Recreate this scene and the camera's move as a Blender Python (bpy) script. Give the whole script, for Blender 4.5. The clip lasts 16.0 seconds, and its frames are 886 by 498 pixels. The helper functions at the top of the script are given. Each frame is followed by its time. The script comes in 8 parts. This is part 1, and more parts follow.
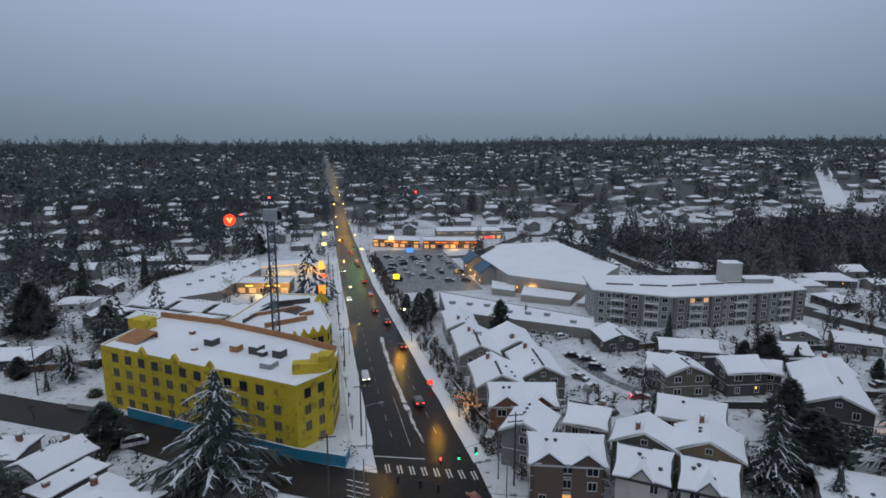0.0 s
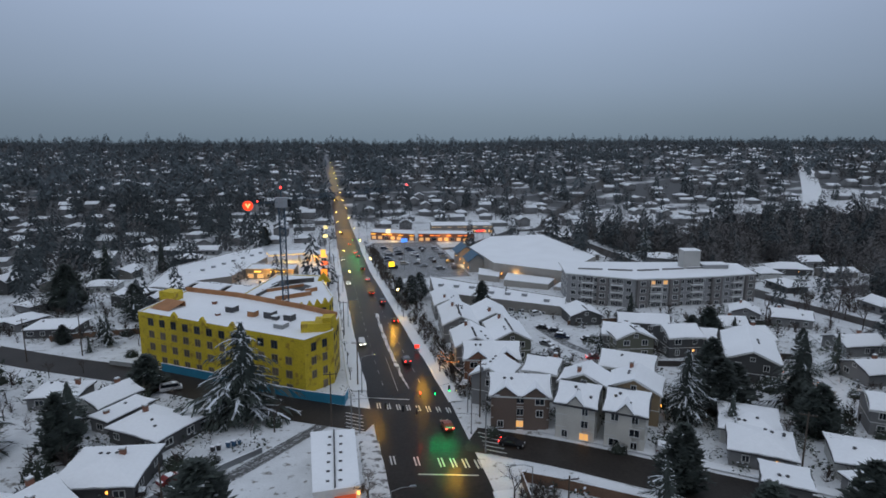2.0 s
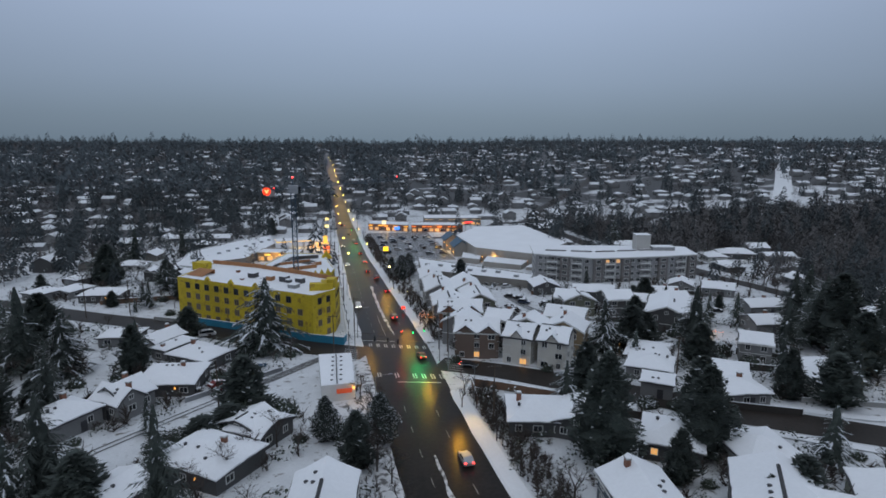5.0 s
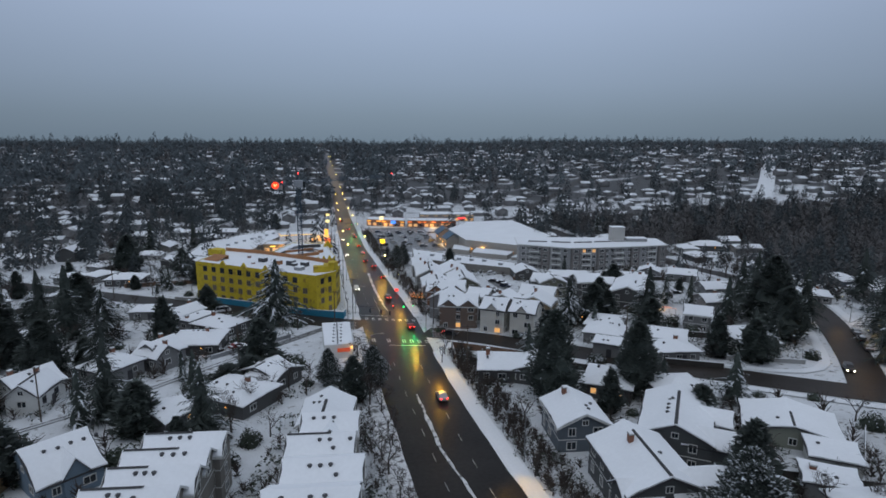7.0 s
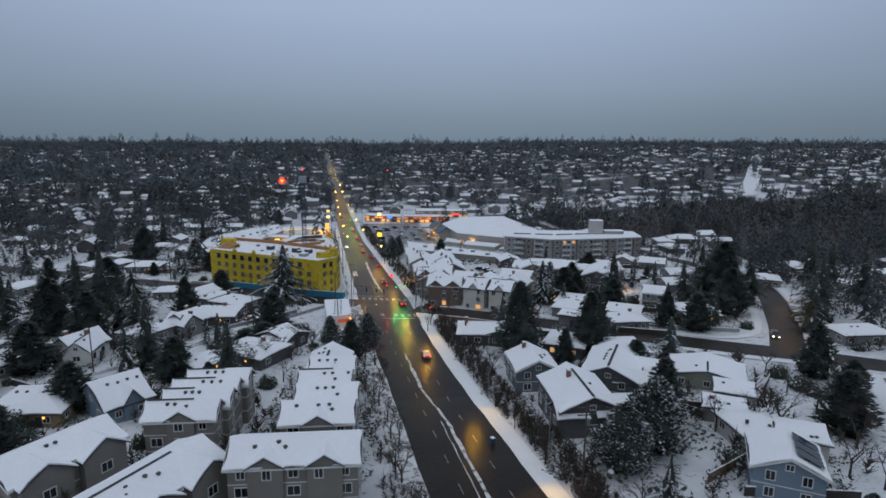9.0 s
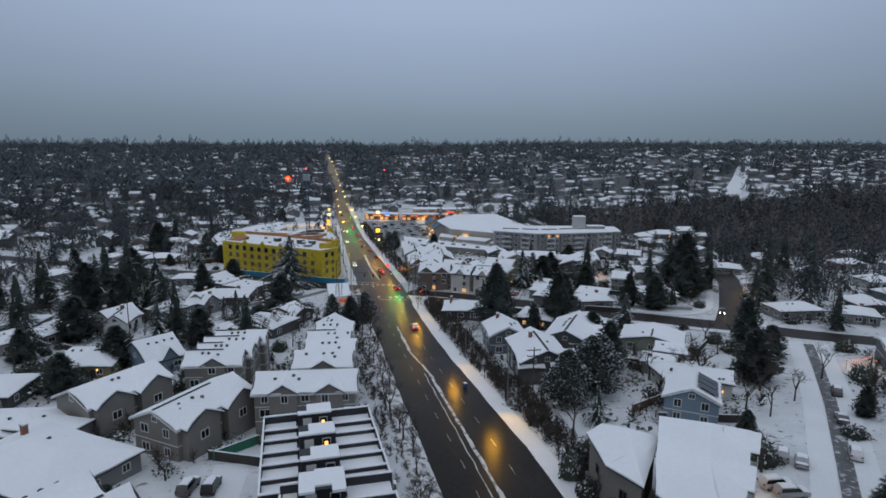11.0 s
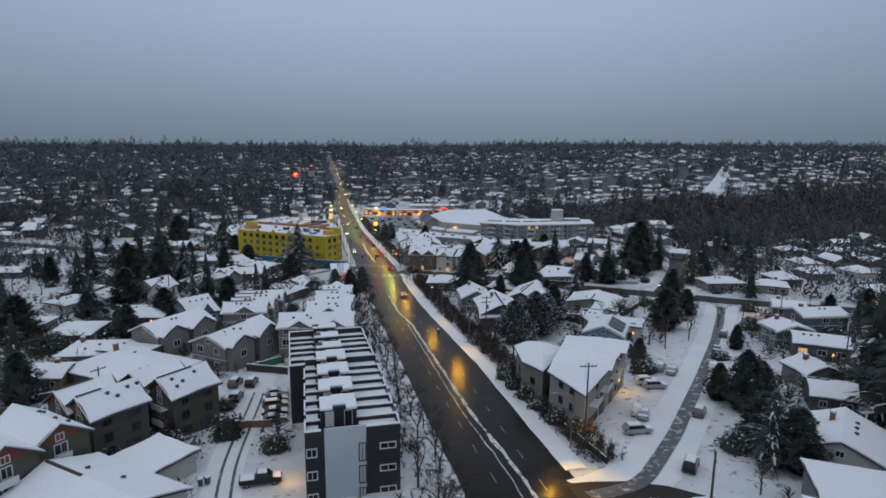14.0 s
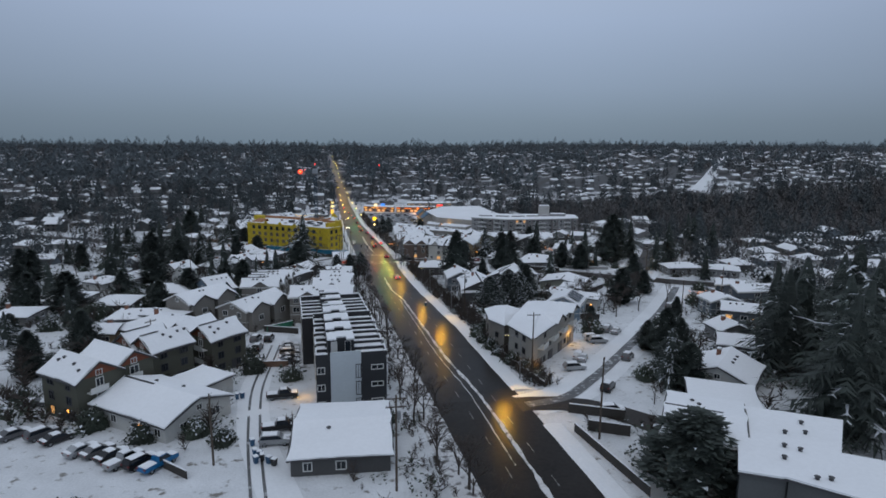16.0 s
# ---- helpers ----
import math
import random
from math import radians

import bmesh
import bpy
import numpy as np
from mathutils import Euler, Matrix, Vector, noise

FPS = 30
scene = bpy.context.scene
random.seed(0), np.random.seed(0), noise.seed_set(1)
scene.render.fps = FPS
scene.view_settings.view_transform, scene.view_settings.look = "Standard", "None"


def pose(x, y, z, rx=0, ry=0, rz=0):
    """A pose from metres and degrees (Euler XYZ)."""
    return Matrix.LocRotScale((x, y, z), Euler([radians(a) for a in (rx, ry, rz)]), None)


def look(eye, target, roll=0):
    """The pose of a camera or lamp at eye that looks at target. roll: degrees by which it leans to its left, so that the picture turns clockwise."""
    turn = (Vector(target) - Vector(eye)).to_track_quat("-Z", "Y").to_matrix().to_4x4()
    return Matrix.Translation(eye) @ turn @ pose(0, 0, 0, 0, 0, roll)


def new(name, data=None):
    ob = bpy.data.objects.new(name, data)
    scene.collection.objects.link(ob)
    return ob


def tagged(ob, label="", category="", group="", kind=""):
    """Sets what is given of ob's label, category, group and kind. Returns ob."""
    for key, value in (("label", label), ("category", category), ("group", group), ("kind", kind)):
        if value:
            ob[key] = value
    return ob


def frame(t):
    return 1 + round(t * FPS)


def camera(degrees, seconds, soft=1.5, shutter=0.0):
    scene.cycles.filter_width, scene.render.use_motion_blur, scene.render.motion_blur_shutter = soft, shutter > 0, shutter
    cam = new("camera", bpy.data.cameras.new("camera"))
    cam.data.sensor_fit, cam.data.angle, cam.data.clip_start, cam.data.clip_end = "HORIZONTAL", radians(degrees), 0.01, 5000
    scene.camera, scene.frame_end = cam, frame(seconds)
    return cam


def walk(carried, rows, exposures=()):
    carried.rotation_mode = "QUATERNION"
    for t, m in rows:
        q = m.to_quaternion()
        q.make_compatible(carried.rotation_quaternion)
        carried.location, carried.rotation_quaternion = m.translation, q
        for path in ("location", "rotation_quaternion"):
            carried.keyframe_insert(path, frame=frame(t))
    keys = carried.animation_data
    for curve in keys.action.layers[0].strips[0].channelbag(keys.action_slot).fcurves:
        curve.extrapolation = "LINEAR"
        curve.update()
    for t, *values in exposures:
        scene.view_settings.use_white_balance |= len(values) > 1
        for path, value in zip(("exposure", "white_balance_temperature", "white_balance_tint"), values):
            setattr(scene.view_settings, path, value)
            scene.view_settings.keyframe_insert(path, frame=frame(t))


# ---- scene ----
cam = camera(73.75, 16.0, soft=1.65)
EYE = 55
ROWS = [
    (0.0, -0.0, -9.4, -10.63, 0.0),
    (0.5, -6.15, -9.4, -10.638, -0.01),
    (1.0, -12.2, -9.4, -10.638, -0.06),
    (1.5, -18.41, -9.384, -10.646, -0.12),
    (2.0, -24.62, -9.368, -10.67, -0.2),
    (2.5, -30.94, -9.392, -10.63, -0.24),
    (3.0, -37.29, -9.4, -10.662, -0.28),
    (3.5, -43.63, -9.368, -10.678, -0.32),
    (4.0, -49.95, -9.36, -10.71, -0.31),
    (6.5, -81.13, -9.392, -10.686, -0.37),
    (7.0, -87.28, -9.392, -10.67, -0.38),
    (7.5, -93.41, -9.432, -10.686, -0.38),
    (8.0, -99.7, -9.432, -10.686, -0.4),
    (8.5, -105.82, -9.424, -10.694, -0.41),
    (9.0, -111.88, -9.416, -10.646, -0.41),
    (11.5, -141.77, -9.376, -10.469, -0.36),
    (12.0, -147.85, -9.36, -10.461, -0.36),
    (12.5, -153.88, -9.344, -10.485, -0.36),
    (13.0, -160.07, -9.336, -10.453, -0.39),
    (13.5, -166.33, -9.336, -10.405, -0.41),
    (14.0, -172.7, -9.311, -10.397, -0.42),
    (14.5, -179.4, -9.287, -10.373, -0.43),
    (15.0, -186.17, -9.255, -10.356, -0.45),
    (15.5, -193.0, -9.239, -10.373, -0.45),
    (16.0, -199.87, -9.239, -10.381, -0.45),
]
walk(cam, [(t, pose(0, y, EYE, 90 + pitch, roll, yaw)) for t, y, yaw, pitch, roll in ROWS])

# ---- world and large lights ----
world = bpy.data.worlds.new("overcast_dusk")
scene.world = world
world.use_nodes = True
wn, wl = world.node_tree.nodes, world.node_tree.links
wn.clear()
w_out = wn.new("ShaderNodeOutputWorld")
w_bg = wn.new("ShaderNodeBackground")
w_tc = wn.new("ShaderNodeTexCoord")
w_sep = wn.new("ShaderNodeSeparateXYZ")
w_ramp = wn.new("ShaderNodeValToRGB")
w_noise = wn.new("ShaderNodeTexNoise")
w_add = wn.new("ShaderNodeMath")
w_sky = wn.new("ShaderNodeTexSky")
w_mix = wn.new("ShaderNodeMix")
w_sky.sky_type, w_sky.sun_disc = "NISHITA", False
w_sky.sun_elevation, w_sky.sun_rotation = radians(20), radians(200)
w_mix.data_type = "RGBA"
w_mix.inputs[0].default_value = 0.002
w_noise.inputs["Scale"].default_value = 2.2
w_noise.inputs["Detail"].default_value = 3
w_add.operation = "MULTIPLY_ADD"
w_add.inputs[1].default_value = 0.03
wl.new(w_tc.outputs["Generated"], w_sep.inputs[0])
wl.new(w_tc.outputs["Generated"], w_noise.inputs["Vector"])
wl.new(w_noise.outputs["Fac"], w_add.inputs[0])
wl.new(w_sep.outputs["Z"], w_add.inputs[2])
wl.new(w_add.outputs[0], w_ramp.inputs[0])
stops = w_ramp.color_ramp.elements
stops[0].position, stops[0].color = 0.0, (0.148, 0.203, 0.262, 1)
stops[1].position, stops[1].color = 1.0, (0.505, 0.582, 0.71, 1)
for at, c in ((0.045, (0.180, 0.242, 0.315, 1)), (0.10, (0.238, 0.308, 0.415, 1)), (0.20, (0.318, 0.400, 0.548, 1)), (0.45, (0.455, 0.532, 0.665, 1))):
    e = stops.new(at)
    e.color = c
wl.new(w_ramp.outputs[0], w_mix.inputs[6])
wl.new(w_sky.outputs[0], w_mix.inputs[7])
# the sky is brightened about the camera's heading, near north, to fit its view
w_dot = wn.new("ShaderNodeVectorMath")
w_dot.operation = "DOT_PRODUCT"
w_dot.inputs[1].default_value = (0.12, 0.96, 0.22)
w_glow = wn.new("ShaderNodeMapRange")
w_glow.inputs["From Min"].default_value, w_glow.inputs["From Max"].default_value = 0.76, 1.0
w_glow.inputs["To Min"].default_value, w_glow.inputs["To Max"].default_value = 0.88, 1.08
w_mul = wn.new("ShaderNodeMix")
w_mul.data_type, w_mul.blend_type = "RGBA", "MULTIPLY"
w_mul.inputs[0].default_value = 1.0
wl.new(w_tc.outputs["Generated"], w_dot.inputs[0])
wl.new(w_dot.outputs["Value"], w_glow.inputs["Value"])
wl.new(w_mix.outputs[2], w_mul.inputs[6])
wl.new(w_glow.outputs[0], w_mul.inputs[7])
wl.new(w_mul.outputs[2], w_bg.inputs["Color"])
w_bg.inputs["Strength"].default_value = 1.0
wl.new(w_bg.outputs[0], w_out.inputs[0])

sun = new("sun", bpy.data.lights.new("sun", "SUN"))
sun.data.energy, sun.data.angle, sun.data.color = 0.22, radians(40), (1.0, 0.97, 0.93)
sun.matrix_world = look((-60, -120, 260), (0, 0, 0))

# ---- materials ----
MATS = {}


def material(name, color, rough=0.8, metal=0.0, vary=0.25, scale=0.6, bump=0.0, second=None, amount=0.5, emit=None, power=0.0, spread=0.0):
    """Principled surface with noise at two scales; second: a colour that shows in patches; spread: change from object to object."""
    if name in MATS:
        return MATS[name]
    m = bpy.data.materials.new(name)
    m.use_nodes = True
    n, l = m.node_tree.nodes, m.node_tree.links
    b = n["Principled BSDF"]
    b.inputs["Roughness"].default_value, b.inputs["Metallic"].default_value = rough, metal
    geo = n.new("ShaderNodeNewGeometry")
    fine, wide = n.new("ShaderNodeTexNoise"), n.new("ShaderNodeTexNoise")
    fine.inputs["Scale"].default_value, wide.inputs["Scale"].default_value = scale * 6, scale * 0.35
    fine.inputs["Detail"].default_value = 4
    for t in (fine, wide):
        l.new(geo.outputs["Position"], t.inputs["Vector"])
    both = n.new("ShaderNodeMath")
    both.operation = "ADD"
    l.new(fine.outputs["Fac"], both.inputs[0])
    l.new(wide.outputs["Fac"], both.inputs[1])
    span = n.new("ShaderNodeMapRange")
    span.inputs["From Min"].default_value, span.inputs["From Max"].default_value = 0.6, 1.4
    span.inputs["To Min"].default_value, span.inputs["To Max"].default_value = 1 - vary, 1 + vary
    l.new(both.outputs[0], span.inputs["Value"])
    tint = n.new("ShaderNodeMix")
    tint.data_type, tint.blend_type = "RGBA", "MULTIPLY"
    tint.inputs[0].default_value = 1.0
    tint.inputs[6].default_value = (*color, 1)
    l.new(span.outputs[0], tint.inputs[7])
    last = tint.outputs[2]
    if second:
        patch = n.new("ShaderNodeTexNoise")
        patch.inputs["Scale"].default_value, patch.inputs["Detail"].default_value = scale, 6
        l.new(geo.outputs["Position"], patch.inputs["Vector"])
        edge = n.new("ShaderNodeMapRange")
        edge.inputs["From Min"].default_value, edge.inputs["From Max"].default_value = 0.62 - 0.24 * amount, 0.72 - 0.24 * amount
        l.new(patch.outputs["Fac"], edge.inputs["Value"])
        blend = n.new("ShaderNodeMix")
        blend.data_type = "RGBA"
        l.new(edge.outputs[0], blend.inputs[0])
        l.new(last, blend.inputs[6])
        blend.inputs[7].default_value = (*second, 1)
        last = blend.outputs[2]
    if spread:
        info = n.new("ShaderNodeObjectInfo")
        shift = n.new("ShaderNodeMapRange")
        shift.inputs["To Min"].default_value, shift.inputs["To Max"].default_value = 1 - spread, 1 + spread
        l.new(info.outputs["Random"], shift.inputs["Value"])
        more = n.new("ShaderNodeMix")
        more.data_type, more.blend_type = "RGBA", "MULTIPLY"
        more.inputs[0].default_value = 1.0
        l.new(last, more.inputs[6])
        l.new(shift.outputs[0], more.inputs[7])
        last = more.outputs[2]
    l.new(last, b.inputs["Base Color"])
    if bump:
        relief = n.new("ShaderNodeBump")
        relief.inputs["Strength"].default_value, relief.inputs["Distance"].default_value = bump, 0.08
        l.new(fine.outputs["Fac"], relief.inputs["Height"])
        l.new(relief.outputs[0], b.inputs["Normal"])
    if emit:
        b.inputs["Emission Color"].default_value, b.inputs["Emission Strength"].default_value = (*emit, 1), power
    MATS[name] = m
    return m


SNOW = material("snow", (0.755, 0.77, 0.785), 0.75, vary=0.07, scale=0.35, bump=0.25)
ROOFSNOW = material("roof_snow", (0.845, 0.86, 0.88), 0.75, vary=0.05, scale=0.3, bump=0.15)
# slightly duller than near roof snow: some distance haze is put into it
FARSNOW = material("far_roof_snow", (0.78, 0.80, 0.82), 0.8, vary=0.10, scale=0.05, second=(0.16, 0.16, 0.17), amount=0.10)
DIRTYSNOW = material("ploughed_snow", (0.66, 0.66, 0.66), 0.75, vary=0.2, scale=0.8, bump=0.5, second=(0.14, 0.135, 0.13), amount=0.42)
YARD = material("snowy_ground", (0.655, 0.67, 0.685), 0.85, vary=0.16, scale=0.6, bump=0.5, second=(0.20, 0.19, 0.17), amount=0.09)
SLUSH = material("slush", (0.42, 0.43, 0.44), 0.55, vary=0.35, scale=2.2, bump=0.5, second=(0.075, 0.075, 0.075), amount=0.85)
ASPHALT = material("wet_asphalt", (0.022, 0.0196, 0.018), 0.28, vary=0.45, scale=0.25, bump=0.05)
ASPHALT.node_tree.nodes["Principled BSDF"].inputs["Specular IOR Level"].default_value = 0.042
SIDEROAD = material("damp_asphalt", (0.034, 0.0285, 0.025), 0.5, vary=0.4, scale=0.3, bump=0.1)
SIDEROAD.node_tree.nodes["Principled BSDF"].inputs["Specular IOR Level"].default_value = 0.12
TRACK = material("wet_track", (0.075, 0.075, 0.075), 0.5, vary=0.4, scale=0.7, second=(0.4, 0.41, 0.42), amount=0.16)
PAINT = material("road_paint", (0.50, 0.50, 0.48), 0.5, vary=0.35, scale=2.0)
WORNPAINT = material("worn_road_paint", (0.26, 0.255, 0.245), 0.5, vary=0.4, scale=1.2, second=(0.05, 0.047, 0.045), amount=0.4)
CONCRETE = material("concrete", (0.30, 0.30, 0.29), 0.8, vary=0.2, scale=0.8)
BARK = material("bark", (0.055, 0.045, 0.038), 0.9, vary=0.35, scale=2.0, bump=0.4)
TWIG = material("twig", (0.060, 0.048, 0.042), 0.9, vary=0.3, scale=2.0)
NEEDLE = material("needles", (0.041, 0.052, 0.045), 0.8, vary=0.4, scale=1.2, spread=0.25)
# paler, bluer far and hill needles: distance haze is put into their colours
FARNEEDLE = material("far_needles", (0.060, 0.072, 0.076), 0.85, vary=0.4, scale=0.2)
HILLNEEDLE = material("hazed_needles", (0.100, 0.119, 0.129), 0.85, vary=0.35, scale=0.08)
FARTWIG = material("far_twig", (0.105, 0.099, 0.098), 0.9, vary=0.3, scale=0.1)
LEAFY = material("evergreen_leaf", (0.036, 0.047, 0.033), 0.7, vary=0.5, scale=1.0, spread=0.3)
TREESNOW = material("tree_snow", (0.66, 0.69, 0.73), 0.8, vary=0.1, scale=1.0)
SHINGLE = material("shingle", (0.055, 0.055, 0.058), 0.85, vary=0.3, scale=1.5, bump=0.3)
TRIM = material("white_trim", (0.62, 0.62, 0.60), 0.6, vary=0.08)
DARKTRIM = material("dark_trim", (0.05, 0.05, 0.055), 0.5, vary=0.2)
GLASS = material("window_glass", (0.02, 0.024, 0.03), 0.08, vary=0.3, spread=0.5)
LITGLASS = material("lit_window", (0.3, 0.2, 0.1), 0.4, emit=(1.0, 0.50, 0.15), power=0.8)
WOOD = material("pole_wood", (0.085, 0.065, 0.05), 0.85, vary=0.3, scale=2.0, bump=0.3)
FENCEWOOD = material("fence_wood", (0.17, 0.10, 0.065), 0.85, vary=0.3, scale=1.5, bump=0.3)
STEEL = material("galvanised_steel", (0.30, 0.31, 0.32), 0.45, 0.8, vary=0.15)
BLACKMETAL = material("black_metal", (0.025, 0.025, 0.028), 0.5, 0.3, vary=0.2)
RUBBER = material("rubber", (0.015, 0.015, 0.016), 0.8, vary=0.2)
BRICK = material("brick", (0.22, 0.10, 0.065), 0.85, vary=0.25, scale=3.0, bump=0.2)
LAMPGLOW = material("sodium_glow", (1.0, 0.6, 0.2), 0.4, emit=(1.0, 0.55, 0.08), power=30)
WARMGLOW = material("warm_glow", (1.0, 0.6, 0.3), 0.4, emit=(1.0, 0.40, 0.06), power=2.6)
REDGLOW = material("red_glow", (1.0, 0.1, 0.1), 0.4, emit=(1.0, 0.035, 0.025), power=7)
GREENGLOW = material("green_glow", (0.1, 1.0, 0.5), 0.4, emit=(0.0, 1.0, 0.14), power=6)
WHITEGLOW = material("white_glow", (1.0, 0.95, 0.85), 0.4, emit=(1.0, 0.9, 0.7), power=14)
WALLS = {
    "grey": (0.20, 0.20, 0.20), "pale": (0.46, 0.46, 0.44), "white": (0.62, 0.62, 0.60), "dark": (0.075, 0.075, 0.075), "charcoal": (0.085, 0.09, 0.092),
    "slate": (0.11, 0.13, 0.15), "blue": (0.17, 0.23, 0.29), "olive": (0.125, 0.125, 0.095), "tan": (0.27, 0.20, 0.12), "taupe": (0.215, 0.20, 0.18),
    "brown": (0.15, 0.11, 0.09), "brick": (0.24, 0.115, 0.07), "sage": (0.22, 0.23, 0.19), "moss": (0.085, 0.085, 0.065), "stucco": (0.31, 0.30, 0.275), "cream": (0.58, 0.56, 0.51),
}


def wooded_ground():
    """Snowy gardens near the road; farther north the brush and litter under the trees take over, with snow in the clearings."""
    m = YARD
    n, l = m.node_tree.nodes, m.node_tree.links
    b = n["Principled BSDF"]
    was = b.inputs["Base Color"].links[0].from_socket
    geo, sep, blot = n.new("ShaderNodeNewGeometry"), n.new("ShaderNodeSeparateXYZ"), n.new("ShaderNodeTexNoise")
    blot.inputs["Scale"].default_value, blot.inputs["Detail"].default_value = 0.03, 5
    l.new(geo.outputs["Position"], sep.inputs[0])
    l.new(geo.outputs["Position"], blot.inputs["Vector"])
    north = n.new("ShaderNodeMapRange")
    north.inputs["From Min"].default_value, north.inputs["From Max"].default_value = 330, 520
    north.inputs["To Min"].default_value, north.inputs["To Max"].default_value = -0.45, 0.16
    west = n.new("ShaderNodeMapRange")
    west.inputs["From Min"].default_value, west.inputs["From Max"].default_value = -80, -230
    west.inputs["To Min"].default_value, west.inputs["To Max"].default_value = 0, 210
    l.new(sep.outputs["X"], west.inputs["Value"])
    span = n.new("ShaderNodeMath")
    span.operation = "ADD"
    l.new(sep.outputs["Y"], span.inputs[0])
    l.new(west.outputs[0], span.inputs[1])
    l.new(span.outputs[0], north.inputs["Value"])
    both = n.new("ShaderNodeMath")
    both.operation = "ADD"
    l.new(north.outputs[0], both.inputs[0])
    l.new(blot.outputs["Fac"], both.inputs[1])
    edge = n.new("ShaderNodeMapRange")
    edge.inputs["From Min"].default_value, edge.inputs["From Max"].default_value = 0.46, 0.60
    l.new(both.outputs[0], edge.inputs["Value"])
    mix = n.new("ShaderNodeMix")
    mix.data_type = "RGBA"
    l.new(edge.outputs[0], mix.inputs[0])
    l.new(was, mix.inputs[6])
    # litter colour shifted to blue-grey, with the haze over it painted in
    mix.inputs[7].default_value = (0.080, 0.082, 0.086, 1)
    l.new(mix.outputs[2], b.inputs["Base Color"])


wooded_ground()
BRUSH = material("woodland_floor", (0.085, 0.080, 0.078), 0.9, vary=0.35, scale=0.3, bump=0.4, second=(0.45, 0.46, 0.48), amount=0.12)


def siding(name):
    return material(name + "_siding", WALLS[name], 0.8, vary=0.13, scale=0.8, bump=0.2)


WOODFLOOR = material("wood_floor", (0.10, 0.09, 0.08), 0.9, vary=0.4, scale=0.2, second=(0.55, 0.57, 0.60), amount=0.35)

# ---- mesh helpers ----


class Mesh:
    """Collects faces with material slots, and links them as one mesh object."""

    def __init__(self):
        self.v, self.f, self.m = [], [], []

    def add(self, pts, faces, mat=0):
        k = len(self.v)
        self.v.extend(tuple(p) for p in pts)
        self.f.extend(tuple(i + k for i in f) for f in faces)
        self.m.extend([mat] * len(faces))

    def box(self, x0, x1, y0, y1, z0, z1, mat=0):
        p = [(x, y, z) for z in (z0, z1) for x, y in ((x0, y0), (x1, y0), (x1, y1), (x0, y1))]
        self.add(p, [(3, 2, 1, 0), (4, 5, 6, 7), (0, 1, 5, 4), (1, 2, 6, 5), (2, 3, 7, 6), (3, 0, 4, 7)], mat)

    def prism(self, poly, z0, z1, mat=0, cap=None):
        n = len(poly)
        p = [(x, y, z) for z in (z0, z1) for x, y in poly]
        self.add(p, [(i, (i + 1) % n, n + (i + 1) % n, n + i) for i in range(n)] + [tuple(range(n))[::-1]], mat)
        self.add(p[n:], [tuple(range(n))], mat if cap is None else cap)

    def slab(self, top, thick, mat=0):
        n = len(top)
        p = list(top) + [(x, y, z - thick) for x, y, z in top]
        self.add(p, [tuple(range(n)), tuple(range(2 * n - 1, n - 1, -1))] + [(i + n, (i + 1) % n + n, (i + 1) % n, i) for i in range(n)], mat)

    def tube(self, a, b, r0, r1, n=6, mat=0, caps=True):
        a, b = Vector(a), Vector(b)
        d = (b - a).normalized()
        u = d.orthogonal().normalized()
        w = d.cross(u)
        ring = [(math.cos(2 * math.pi * i / n), math.sin(2 * math.pi * i / n)) for i in range(n)]
        p = [a + r0 * (c * u + s * w) for c, s in ring] + [b + r1 * (c * u + s * w) for c, s in ring]
        self.add(p, [(i, (i + 1) % n, n + (i + 1) % n, n + i) for i in range(n)], mat)
        if caps:
            self.add(p[n:], [tuple(range(n))], mat)

    def cable(self, pts, r, n=4, mat=0):
        """One bent wire through the points."""
        ring = [(math.cos(2 * math.pi * i / n) * r, math.sin(2 * math.pi * i / n) * r) for i in range(n)]
        d = (Vector(pts[-1]) - Vector(pts[0])).normalized()
        u = Vector((-d.y, d.x, 0)).normalized()
        p = [Vector(q) + u * c + Vector((0, 0, k)) for q in pts for c, k in ring]
        self.add(p, [(j * n + i, j * n + (i + 1) % n, (j + 1) * n + (i + 1) % n, (j + 1) * n + i) for j in range(len(pts) - 1) for i in range(n)], mat)

    def weld(self):
        """Share the vertices that coincide, so that neighbouring planes hang together."""
        seen, index, v = {}, [], []
        for p in self.v:
            k = (round(p[0], 2), round(p[1], 2), round(p[2], 2))
            if k not in seen:
                seen[k] = len(v)
                v.append(p)
            index.append(seen[k])
        self.v, self.f = v, [tuple(index[i] for i in f) for f in self.f]
        return self

    def data(self, name, mats, smooth=False):
        d = bpy.data.meshes.new(name)
        d.from_pydata(self.v, [], self.f)
        for m in mats:
            d.materials.append(m)
        d.polygons.foreach_set("material_index", np.array(self.m, dtype=np.int32))
        if smooth:
            d.polygons.foreach_set("use_smooth", np.ones(len(self.f), dtype=bool))
        d.update()
        return d


def part(name, mesh, mats, parent, label="", m=None):
    """One mesh object under a thing or a part; mesh: a Mesh or ready mesh data."""
    d = mesh.data(name, mats) if isinstance(mesh, Mesh) else mesh
    ob = new(name, d)
    ob.parent = parent
    if m is not None:
        ob.matrix_local = m
    if label:
        tagged(ob, label)
    return ob


def thing(name, m, label, category, group="", kind=""):
    ob = new(name)
    ob.empty_display_size = 0.5
    ob.matrix_world = m
    return tagged(ob, label, category, group, kind)


def structure(name, mesh, mats, label, category):
    return tagged(new(name, mesh.data(name, mats)), label, category, kind="structure")


